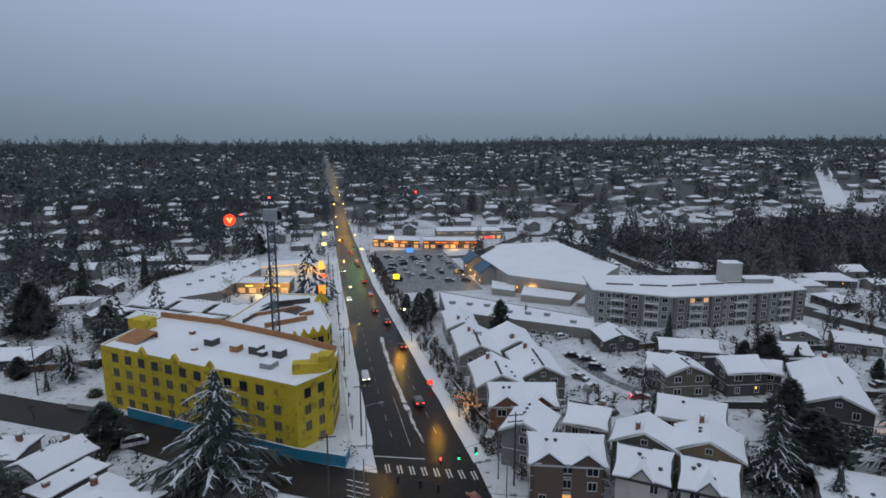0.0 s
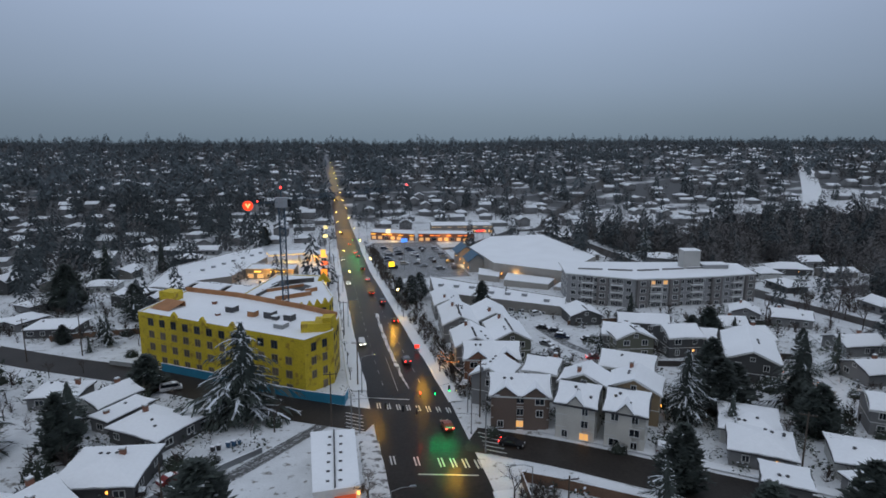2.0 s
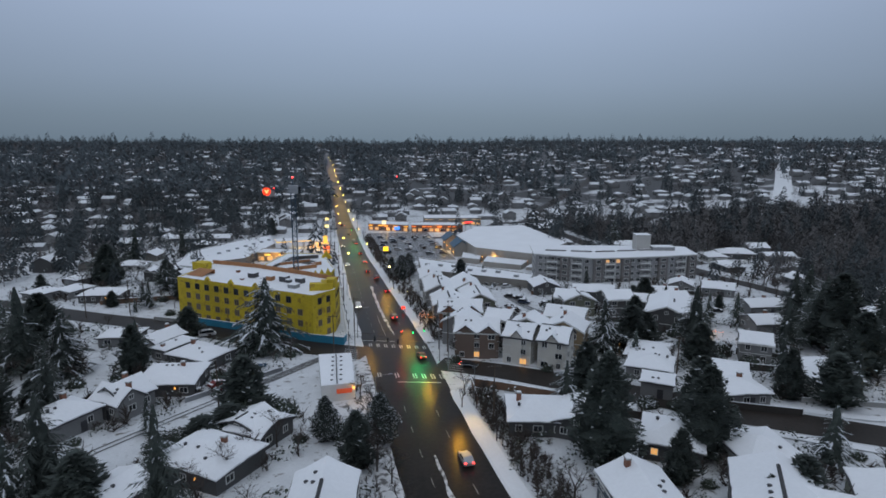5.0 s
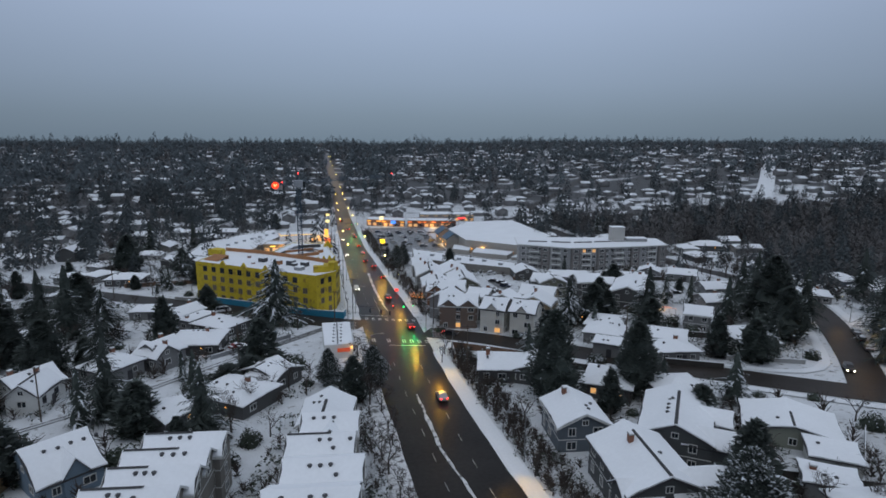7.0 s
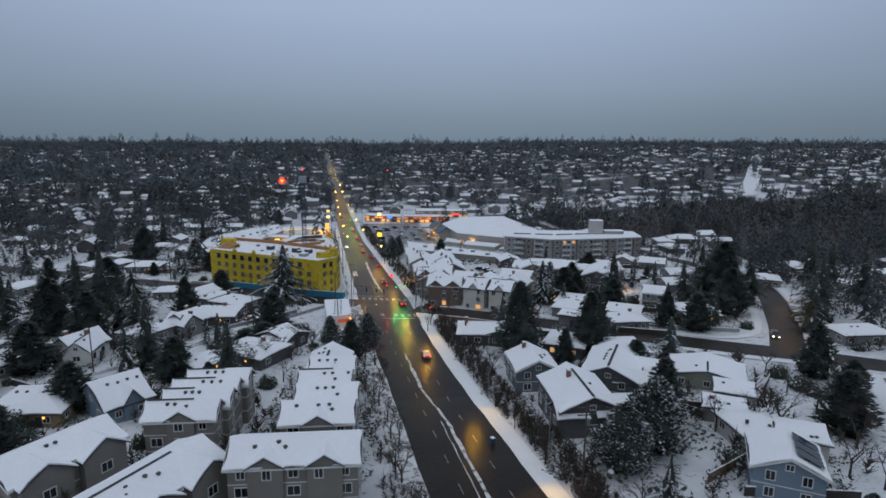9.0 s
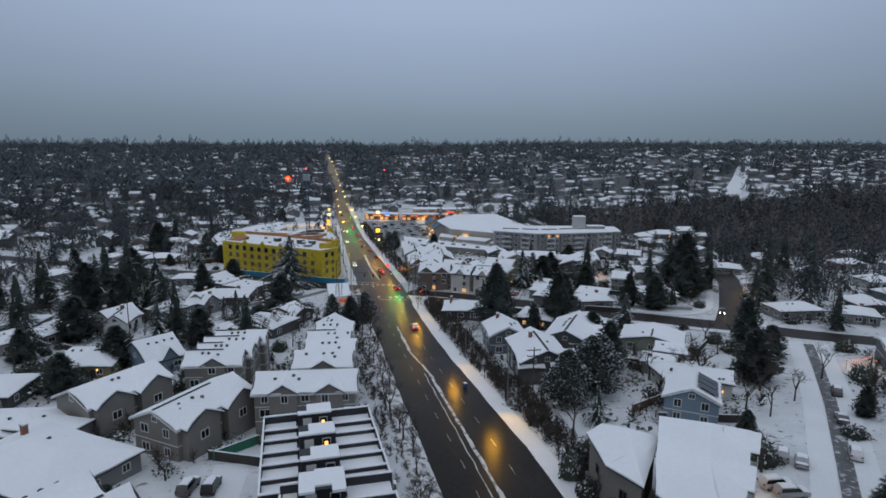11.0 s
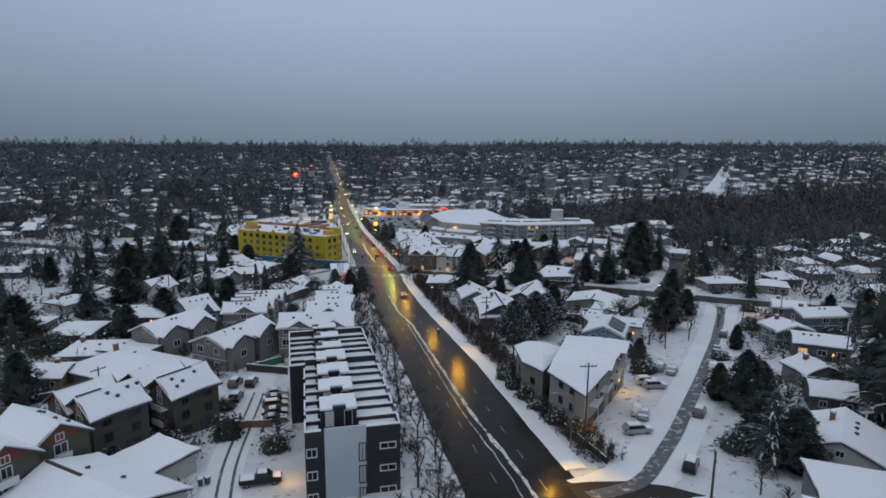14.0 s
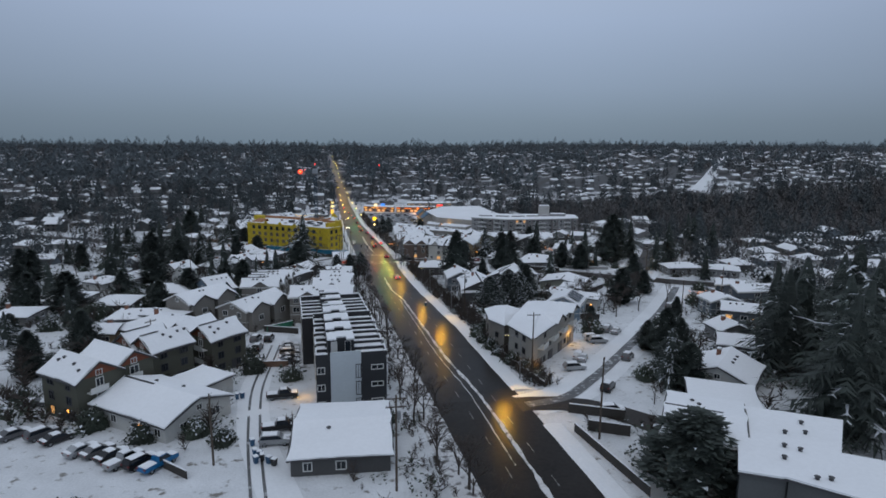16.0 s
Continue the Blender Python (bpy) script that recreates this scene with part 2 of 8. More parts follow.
# ---- terrain ----
KY = (-400, -200, -104, -70, 0, 63, 97, 180, 250, 326, 420, 520, 700, 1000, 1300, 1800, 4000)
KZ = (16, 14, 10, 7, 2.5, 0, -2, -6, -9, -11, -13, -10, 0, 15, 22, 25, -40)


def ease(a, b, v):
    t = min(1.0, max(0.0, (v - a) / (b - a)))
    return t * t * (3 - 2 * t)


def ground(x, y):
    return float(np.interp(y, KY, KZ)) + ease(150, 620, x) * ease(150, 450, y) * (27 - 17 * ease(700, 1300, y))


TAKEN = []


def take(x, y, r):
    TAKEN.append((x, y, r))


def is_free(x, y, r):
    return all((x - a) ** 2 + (y - b) ** 2 > (r + c) ** 2 for a, b, c in TAKEN)


def in_wood(x, y):
    """The dark wooded band at the foot of the hill."""
    wave = 34 * noise.noise((x * 0.021, y * 0.021, 6.0)) + 22 * noise.noise((x * 0.07, y * 0.07, 2.0))
    low = (195 if x < 195 else 120) + 0.5 * abs(wave)
    return 152 < x < 600 and low < y < 345 + 0.05 * (x - 150) + wave and not (180 < x < 240 and 190 < y < 240)


# main road: its left and right edge by the distance along y
RY = (-420, -137, -100, -70, -54, -36, 0, 30, 50, 95, 122, 160, 212, 260, 336, 411, 500, 633, 809, 1004, 1250)
RL = (21, 16.0, 13.7, 12.3, 11.7, 10.5, 8.6, 6.6, 5.7, 4.0, 2.4, 0.8, -1.0, -3.2, -5.8, -8.2, -11, -17, -24.5, -34, -46)
RR = (33, 31.4, 29.8, 29.2, 28.7, 27.4, 24.8, 22.9, 22.0, 21.4, 19.8, 17.3, 14.2, 11.0, 8.0, 4.7, 0.6, -6.3, -14.6, -26, -40)


def road_left(y):
    return float(np.interp(y, RY, RL))


def road_right(y):
    return float(np.interp(y, RY, RR))


SIDE_ROADS = []  # centre lines and half widths


def strip(name, pts, half, lift, mat, label, category, step=4.0, cross=4):
    """A road or path draped on the ground along a centre line."""
    pts = [Vector(p) for p in pts]
    line = []
    for a, b in zip(pts, pts[1:]):
        k = max(1, int((b - a).length / step))
        line += [a.lerp(b, i / k) for i in range(k)]
    line.append(pts[-1])
    for _ in range(3):
        line = [line[0]] + [(line[i - 1] + 2 * line[i] + line[i + 1]) / 4 for i in range(1, len(line) - 1)] + [line[-1]]
    b = Mesh()
    v, f = [], []
    for i, p in enumerate(line):
        d = (line[min(i + 1, len(line) - 1)] - line[max(i - 1, 0)]).normalized()
        n = Vector((-d.y, d.x))
        for j in range(cross + 1):
            q = p + n * half * (2 * j / cross - 1)
            v.append((q.x, q.y, ground(q.x, q.y) + lift))
    c = cross + 1
    for i in range(len(line) - 1):
        f += [(i * c + j, (i + 1) * c + j, (i + 1) * c + j + 1, i * c + j + 1) for j in range(cross)]
    b.add(v, [q[::-1] for q in f])
    SIDE_ROADS.append((line, half))
    return structure(name, b, [mat], label, category)


def on_road(x, y, margin=1.0):
    if road_left(y) - margin - 4 < x < road_right(y) + margin + 5 and y < 1250:
        return True
    p = Vector((x, y))
    for line, half in SIDE_ROADS:
        for i in range(0, len(line), 2):
            if (line[i] - p).length < half + margin + 2:
                return True
    return False


# ---- ground and roads ----


def build_ground():
    ys = sorted(set([float(k) for k in KY] + [float(v) for v in np.arange(-400, 700, 14)] + [float(v) for v in np.arange(700, 1900, 40)] + [2400.0, 3000.0]))
    xs = sorted(set([float(v) for v in np.arange(-240, 260, 20)] + [float(v) for v in np.arange(260, 1500, 60)] + [-2600.0, -1800.0, -1200.0, -800.0, -500.0, -340.0, 1900.0, 2600.0]))
    b = Mesh()
    n = len(xs)
    v = [(x, y, ground(x, y)) for y in ys for x in xs]
    b.add(v, [(j * n + i, j * n + i + 1, (j + 1) * n + i + 1, (j + 1) * n + i) for j in range(len(ys) - 1) for i in range(n - 1)])
    for k, f in enumerate(b.f):
        cx, cy = sum(v[i][0] for i in f) / 4, sum(v[i][1] for i in f) / 4
        if in_wood(cx, cy):
            b.m[k] = 1
    structure("ground", b, [YARD, BRUSH], "snow-covered suburban ground with bare dark patches and woodland floor", "ground")


def build_main_road():
    ys = list(np.arange(-420, 430, 5.0)) + list(np.arange(430, 1251, 15.0))
    b = Mesh()
    v, f = [], []
    for y in ys:
        a, c = road_left(y), road_right(y)
        for j in range(9):
            x = a + (c - a) * j / 8
            v.append((x, y, ground(x, y) + 0.05 + 0.10 * (1 - (j / 4 - 1) ** 2)))
    for i in range(len(ys) - 1):
        f += [(i * 9 + j, i * 9 + j + 1, (i + 1) * 9 + j + 1, (i + 1) * 9 + j) for j in range(8)]
    b.add(v, f)
    structure("road", b, [ASPHALT], "wide wet dark asphalt arterial road", "road")


def verge(y0, y1, side, width, mat=None):
    """A raised, snow-covered pavement beside the main road, with its kerb."""
    ys = [float(y) for y in np.linspace(y0, y1, max(2, int((y1 - y0) / 5) + 1))]
    b = Mesh()
    v, f = [], []
    for k, y in enumerate(ys):
        e = road_right(y) if side > 0 else road_left(y)
        wob = 0.35 * noise.noise((y * 0.35, side * 7.0, 0)) + 0.2 * noise.noise((y * 1.3, side * 3.0, 5))
        for off, up in ((-0.35 + wob, 0.06), (0.1 + wob, 0.24), (width * 0.45, 0.26), (width, 0.24), (width + 0.4, -0.1)):
            x = e + side * off
            v.append((x, y, ground(x, y) + up + (0.05 * noise.noise((x * 0.9, y * 0.9, 2)) if up > 0.1 else 0)))
    for i in range(len(ys) - 1):
        for j in range(4):
            q = (i * 5 + j, i * 5 + j + 1, (i + 1) * 5 + j + 1, (i + 1) * 5 + j)
            f.append(q if side > 0 else q[::-1])
    b.add(v, f)
    structure("pavement", b, [mat or SNOW], "snow-covered pavement with ploughed snow along its kerb", "pavement")


build_ground()
build_main_road()
verge(-400, -116, 1, 2.6)
verge(-101, 57, 1, 2.7)
verge(94, 330, 1, 2.6)
verge(-400, 78, -1, 3.2, DIRTYSNOW)
verge(104, 330, -1, 3.6)
# cross street, the bend beyond it, the snowed-in residential street and the far roads
strip("road", [(22, 76), (36, 68), (50, 57), (64, 47), (76, 36), (92, 26), (103, 18), (114, 12), (124, 3), (150, -14), (200, -44)], 5.0, 0.08, SIDEROAD, "damp dark asphalt cross street", "road")
strip("road", [(5, 87), (-14, 97), (-50, 123), (-80, 139), (-140, 176), (-220, 224)], 5.2, 0.08, SIDEROAD, "damp dark asphalt cross street", "road")
strip("road", [(110, 14), (124, 32), (147, 66), (160, 88), (168, 112), (165, 150), (160, 180)], 4.2, 0.10, SIDEROAD, "damp dark asphalt street bending uphill", "road")
for pts in ([(36, 77.5), (42, 73), (54, 63.2), (68, 53.0), (80, 42.2), (95, 32.2), (105, 25.6), (112, 27.5), (118.5, 36.5), (141, 70.5), (153.5, 91)], [(36, 59.5), (46, 51.0), (60, 41.0), (72, 30.2), (88, 20.0), (98, 12.6), (108, 6)], [(116, 8), (124, 18), (131, 30), (152, 62), (166, 86)]):
    strip("pavement", pts, 1.2, 0.22, SNOW, "snow-covered pavement beside the side street", "pavement", cross=2)
strip("road", [(30, -108), (38, -106), (50, -93), (73.5, -65), (92, -42), (107, -22), (120, -4)], 4.6, 0.06, SNOW, "residential street under packed snow", "road")
WETTRACK = material("wet_broken_track", (0.085, 0.085, 0.085), 0.5, vary=0.4, scale=0.9, bump=0.3, second=(0.46, 0.47, 0.48), amount=0.34)
strip("tyre_track", [(30, -108), (38, -106.5), (51, -92.5), (73.3, -65.5), (91.8, -42.5), (106.8, -22.5), (118.6, -6)], 1.15, 0.15, WETTRACK, "dark wet tyre track along the snowy street", "road", step=2.0, cross=4)
strip("road", [(27, -107.5), (36, -107), (43.5, -111), (48, -117), (51, -124)], 3.0, 0.09, SIDEROAD, "dark wet side street mouth", "road")
strip("road", [(6, -250), (-6, -140), (-15, -112), (-18, -92), (-18, -60), (-18, -48)], 2.6, 0.05, SNOW, "lane under packed snow", "road")
for off in (-0.9, 0.9):
    strip("tyre_track", [(-8 + off, -150), (-14.5 + off, -115), (-17.5 + off, -92), (-17.5 + off, -60)], 0.2, 0.07, TRACK, "grey tyre tracks in snow", "road", cross=1)
    strip("tyre_track", [(-70 + off, 15), (-50 + off, 33), (-30 + off, 58), (-12 + off, 78), (-4 + off, 90)], 0.22, 0.06, TRACK, "grey tyre tracks in snow", "road", cross=1)
strip("tyre_track", [(0, 93), (-6, 87), (-12, 79), (-19, 70), (-28, 60)], 1.5, 0.055, SLUSH, "brown slushy tracks turning in from the cross street", "road")
strip("tyre_track", [(60, 150), (61, 135), (64, 122), (72, 112), (84, 108)], 1.6, 0.06, SLUSH, "churned slushy tyre tracks in a snowy courtyard", "road")
strip("road", [(118, 395), (140, 384), (153, 412), (170, 450), (212, 515), (260, 580), (342, 700), (425, 795), (560, 940)], 5.0, 0.25, SIDEROAD, "far dark street climbing the hill", "road", step=12)
strip("road", [(140, 384), (148, 325), (147, 263), (160, 215), (163, 180)], 5.0, 0.10, SIDEROAD, "dark street beside the wood", "road")
strip("road", [(395, 420), (486, 533), (615, 700), (700, 810)], 8.0, 0.35, SNOW, "far snow-covered street climbing the hill", "road", step=12)
strip("road", [(30, 318), (70, 322), (120, 390)], 4.0, 0.06, SIDEROAD, "dark wet side street", "road")


def lay_snow_ridge(pts, half):
    """A low, broken ridge of ploughed snow in the middle of the road."""
    ys = np.arange(pts[0][1], pts[-1][1], 1.2)
    b = Mesh()
    v, f = [], []
    for y in ys:
        x = float(np.interp(y, [p[1] for p in pts], [p[0] for p in pts])) + 0.25 * noise.noise((y * 0.25, 3, 1))
        w = half * (0.75 + 0.9 * noise.noise((y * 0.16, 9, 0)) + 0.5 * noise.noise((y * 0.9, 4, 0)))
        w = max(0.06, w)
        z = ground(x, y) + 0.13
        v += [(x - w, y, z), (x - w * 0.4, y, z + 0.10), (x + w * 0.5, y, z + 0.11), (x + w * 1.1, y, z)]
    for i in range(len(ys) - 1):
        f += [(i * 4 + j, i * 4 + j + 1, i * 4 + j + 5, i * 4 + j + 4) for j in range(3)]
    b.add(v, f)
    structure("snow_ridge", b, [DIRTYSNOW], "broken ridge of ploughed snow along the road's middle", "snow")


lay_snow_ridge([(24.6, -230), (24.2, -134), (23.5, -113), (22.7, -99), (21.0, -78), (19.5, -46), (17.7, -11), (15.2, 5), (14.0, 30)], 0.42)
lay_snow_ridge([(22.2, -128), (21.2, -99), (19.6, -78), (18.2, -46), (16.6, -11)], 0.13)
lay_snow_ridge([(12.4, 112), (11.4, 128), (10.6, 140), (10.0, 158), (9.6, 176)], 0.65)
lay_snow_ridge([(13.4, 103), (12.4, 112), (11.6, 128)], 0.25)


def paint(x, y, length, width, heading):
    b = Mesh()
    m = pose(x, y, ground(x, y) + 0.175, 0, 0, heading)
    p = []
    for sx, sy in ((-1, -1), (1, -1), (1, 1), (-1, 1)):
        q = m @ Vector((sx * length / 2, sy * width / 2, 0))
        p.append((q.x, q.y, ground(q.x, q.y) + 0.175))
    b.add(p, [(0, 1, 2, 3)])
    return b


def road_marks():
    b = Mesh()

    def lay(x, y, length, width, heading, worn=0):
        k = paint(x, y, length, width, heading)
        b.add(k.v, [(0, 1, 2, 3)], worn)

    for y in np.arange(-330, 55, 9.4):
        lean = math.degrees(math.atan2(road_right(y + 8) - road_right(y - 8), 16))
        lay(road_right(y) - 5.0, y, 2.9, 0.13, 90 - lean, 1)
        lay(road_left(y) + 5.0, y + 3, 2.9, 0.13, 90 - lean, 1)
    for y in np.arange(108, 320, 7.8):
        lean = math.degrees(math.atan2(road_right(y + 8) - road_right(y - 8), 16))
        lay(road_right(y) - 4.4, y, 2.9, 0.13, 90 - lean, 1)
        lay(road_left(y) + 4.2, y, 2.9, 0.13, 90 - lean, 1)
    # crosswalks: paired bars, and the stop lines beside them
    for k in range(8):
        x, y = 5.6 + k * 2.05, 94.6 - k * 0.72
        lay(x, y, 3.0, 0.28, 92)
        lay(x + 0.55, y, 3.0, 0.28, 92)
    lay(8.2, 98.2, 9.5, 0.35, -17)
    for k in (0, 2, 4, 5, 6, 7):
        x, y = 6.6 + k * 2.05, 69.8 - k * 0.55
        lay(x, y, 3.2, 0.28, 92)
        lay(x + 0.6, y, 3.2, 0.28, 92)
    lay(15.6, 63.2, 10.0, 0.35, -12)
    for k in range(6):
        lay(0.6, 82.5 + k * 1.7, 4.2, 0.3, -33)
        lay(25.5, 68.0 + k * 1.8, 3.8, 0.3, -33)
    for y in np.arange(104, 128, 3.5):
        lay(10.6 + (y - 104) * -0.05, y, 3.0, 0.1, 93)
    structure("road_marking", b, [PAINT, WORNPAINT], "worn white lane dashes and crosswalk bars", "road marking")


road_marks()


# ---- kinds of things ----
WINDOW_DATA = {}
BOARDED = material("sheeted_opening", (0.115, 0.09, 0.07), 0.6, vary=0.45, scale=0.5, spread=0.4)
SITEFRAME = material("site_window_frame", (0.30, 0.24, 0.12), 0.7, vary=0.2)


def window_data(w, h, lit, dark, board=False):
    """Frame and pane of a window in the local xz plane, facing -y, with one glazing bar."""
    key = (round(w, 1), round(h, 1), lit, dark, board)
    if key not in WINDOW_DATA:
        b = Mesh()
        t = 0.13
        xs = (-w / 2 - t, -w / 2, -0.04, 0.04, w / 2, w / 2 + t)
        zs = (-h / 2 - t, -h / 2, h / 2, h / 2 + t)
        v = [(x, -0.09, z) for z in zs for x in xs] + [(x, 0.05, z) for z in zs for x in xs]
        f = []
        for j in range(3):
            for i in range(5):
                if j == 1 and i in (1, 3):
                    q = (6 + i, 7 + i, 13 + i, 12 + i)
                    f += [(q[k], q[k] + 24, q[(k + 1) % 4] + 24, q[(k + 1) % 4]) for k in range(4)]
                else:
                    f.append((j * 6 + i, j * 6 + i + 1, (j + 1) * 6 + i + 1, (j + 1) * 6 + i))
        ring = [0, 1, 2, 3, 4, 5, 11, 17, 23, 22, 21, 20, 19, 18, 12, 6]
        f += [(ring[k], ring[k] + 24, ring[(k + 1) % 16] + 24, ring[(k + 1) % 16])[::-1] for k in range(16)]
        b.add(v, f)
        p = Mesh()
        p.add([(-w / 2, -0.02, -h / 2), (w / 2, -0.02, -h / 2), (w / 2, -0.02, h / 2), (-w / 2, -0.02, h / 2)], [(0, 1, 2, 3)])
        WINDOW_DATA[key] = (b.data("window", [SITEFRAME if board else DARKTRIM if dark else TRIM]), p.data("pane", [LITGLASS if lit else BOARDED if board else GLASS]))
    return WINDOW_DATA[key]


def faces_away(parent, turn):
    """Whether a wall turned so looks to the north, away from the whole route."""
    a = parent.matrix_world.to_euler().z + radians(turn)
    return -math.cos(a) > 0.45


def add_window(parent, x, y, z, turn, w=1.3, h=1.2, lit=False, dark=False, board=False):
    if faces_away(parent, turn):
        return None
    fd, pd = window_data(w, h, lit, dark, board)
    f = part("window", fd, None, parent, "", pose(x, y, z, 0, 0, turn))
    part("pane", pd, None, f, "lit window pane" if lit else "")
    return f


def ragged(poly, rng, inset=0.12, step=1.4, wob=0.22):
    """A roof plane's outline drawn in a little and made uneven, for the snow that lies on it."""
    c = sum((Vector(p) for p in poly), Vector()) / len(poly)
    out = []
    for a, b in zip(poly, poly[1:] + poly[:1]):
        a, b = Vector(a), Vector(b)
        k = max(1, int((b - a).length / step))
        hip = abs(a.z - b.z) > 0.3 and abs(a.x - b.x) > 0.3 and abs(a.y - b.y) > 0.3
        ridge = a.z > c.z + 0.2 and b.z > c.z + 0.2
        for i in range(k):
            p = a.lerp(b, i / k)
            d = (c - p)
            out.append(p + d.normalized() * (inset + rng.random() * wob if i and not hip and not ridge else 0.0))
    return [tuple(p) for p in out]


def roof_planes(L, W, eave, ridge, style, o=0.5):
    l, w = L / 2 + o, W / 2 + o
    drop = (ridge - eave) * o / (W / 2)
    e = eave - drop
    if style == "flat":
        return [[(-l, -w, ridge), (l, -w, ridge), (l, w, ridge), (-l, w, ridge)]]
    if style == "hip":
        k = max(0.4, l - w)
        return [[(-l, -w, e), (l, -w, e), (k, 0, ridge), (-k, 0, ridge)], [(l, w, e), (-l, w, e), (-k, 0, ridge), (k, 0, ridge)],
                [(l, -w, e), (l, w, e), (k, 0, ridge)], [(-l, w, e), (-l, -w, e), (-k, 0, ridge)]]
    return [[(-l, -w, e), (l, -w, e), (l, 0, ridge), (-l, 0, ridge)], [(l, w, e), (-l, w, e), (-l, 0, ridge), (l, 0, ridge)]]


def wall_mesh(b, L, W, eave, ridge, style, base=-1.6):
    l, w = L / 2, W / 2
    if style in ("gable", "town"):
        p = [(-l, -w, base), (l, -w, base), (l, w, base), (-l, w, base), (-l, -w, eave), (l, -w, eave), (l, w, eave), (-l, w, eave), (-l, 0, ridge - 0.12), (l, 0, ridge - 0.12)]
        b.add(p, [(0, 1, 5, 4), (1, 2, 6, 9, 5), (2, 3, 7, 6), (3, 0, 4, 8, 7), (4, 5, 9, 8), (6, 7, 8, 9), (3, 2, 1, 0)])
    else:
        b.box(-l, l, -w, w, base, eave if style == "hip" else ridge - 0.1)


HOUSE_RNG = random.Random(7)
HOUSES = []
WALL_WORD = {"grey": "grey", "pale": "pale cream", "white": "white", "dark": "dark brown", "charcoal": "charcoal", "slate": "slate-blue", "blue": "light blue", "olive": "olive",
             "tan": "tan", "taupe": "taupe", "brown": "brown", "brick": "brick-red", "sage": "sage-green", "moss": "dark mossy green", "stucco": "pale stucco", "cream": "cream-white"}


def house(x, y, L, W, heading, eave, ridge, style, wall, chimney=None, gables=(), lit=0, vents=None, balcony=False, wings=(), name="house"):
    """A house with its ridge along the heading; gables: places along the front where small cross gables sit."""
    rng = HOUSE_RNG
    z = ground(x, y)
    storeys = max(1, round(eave / 2.9))
    kind = {1: "low one-storey", 2: "two-storey", 3: "three-storey", 4: "four-storey"}[min(4, storeys)]
    root = thing(name, pose(x, y, z, 0, 0, heading), f"{kind} {WALL_WORD[wall]} {'townhouse' if name == 'townhouse' else 'house'} with a snow-covered {'flat' if style == 'flat' else 'pitched' if style != 'hip' else 'hipped'} roof", name)
    take(x, y, math.hypot(L, W) * 0.46)
    HOUSES.append((x, y, L, W, heading))
    shape = "gable" if style == "town" else style
    b = Mesh()
    wall_mesh(b, L, W, eave, ridge, shape)
    part("wall", b, [siding(wall)], root)
    planes = roof_planes(L, W, eave, ridge, shape)
    b, s = Mesh(), Mesh()
    for p in planes:
        b.slab(p, 0.2, 0)
        s.slab([(q[0], q[1], q[2] + 0.2) for q in ragged(p, rng)], 0.22, 0)
    front = []
    if style == "town" and not gables:
        gables = (-L * 0.26, L * 0.26)
    for gx in gables:
        for side in (-1,):
            gw, top = min(2.3, L * 0.2), eave + (ridge - eave) * 0.72
            back = -W / 2 * (1 - 0.72)
            f = -W / 2 - 0.75
            e0 = eave - 0.15
            b.slab([(gx - gw - 0.3, f, e0), (gx, f, top), (gx, back, top), (gx - gw - 0.3, -W / 2 + 0.1, e0)][::-1], 0.16, 0)
            b.slab([(gx + gw + 0.3, f, e0), (gx, f, top), (gx, back, top), (gx + gw + 0.3, -W / 2 + 0.1, e0)], 0.16, 0)
            gs = Mesh()
            gs.slab([(gx - gw - 0.25, f + 0.05, e0 + 0.2), (gx, f + 0.05, top + 0.22), (gx, back, top + 0.22), (gx - gw - 0.25, -W / 2 + 0.1, e0 + 0.2)][::-1], 0.2, 0)
            gs.slab([(gx + gw + 0.25, f + 0.05, e0 + 0.2), (gx, f + 0.05, top + 0.22), (gx, back, top + 0.22), (gx + gw + 0.25, -W / 2 + 0.1, e0 + 0.2)], 0.2, 0)
            part("gable_snow", gs.weld(), [ROOFSNOW], root)
            g = Mesh()
            g.add([(gx - gw, f + 0.35, -1), (gx + gw, f + 0.35, -1), (gx + gw, f + 0.35, eave), (gx, f + 0.35, top - 0.2), (gx - gw, f + 0.35, eave),
                   (gx - gw, -W / 2 + 0.05, -1), (gx + gw, -W / 2 + 0.05, -1), (gx + gw, -W / 2 + 0.05, eave), (gx, -W / 2 + 0.05, top - 0.2), (gx - gw, -W / 2 + 0.05, eave)],
                  [(0, 1, 2, 3, 4), (1, 6, 7, 2), (5, 0, 4, 9), (2, 7, 8, 3), (3, 8, 9, 4)])
            part("bay", g, [siding(wall)], root)
            front.append(gx)
    for dx, dy, wl, ww, turn, we, wr in wings:
        m = pose(dx, dy, 0, 0, 0, turn)
        k = Mesh()
        wall_mesh(k, wl, ww, we, wr, "gable")
        part("wing", k, [siding(wall)], root, "", m)
        ws = Mesh()
        for p in roof_planes(wl, ww, we, wr, "gable"):
            p = [tuple(m @ Vector(q)) for q in p]
            b.slab(p, 0.2, 0)
            ws.slab([(q[0], q[1], q[2] + 0.2) for q in ragged(p, rng)], 0.22, 0)
        part("wing_snow", ws.weld(), [ROOFSNOW], root)
        for side in (-1, 1):
            q = m @ Vector((side * wl / 2, 0, we * 0.62))
            add_window(root, q.x, q.y, q.z, turn + 90 * side, 1.5, 1.3)
    part("roof", b, [SHINGLE], root)
    part("snow_cover", s.weld(), [ROOFSNOW], root, "thick layer of fresh snow")
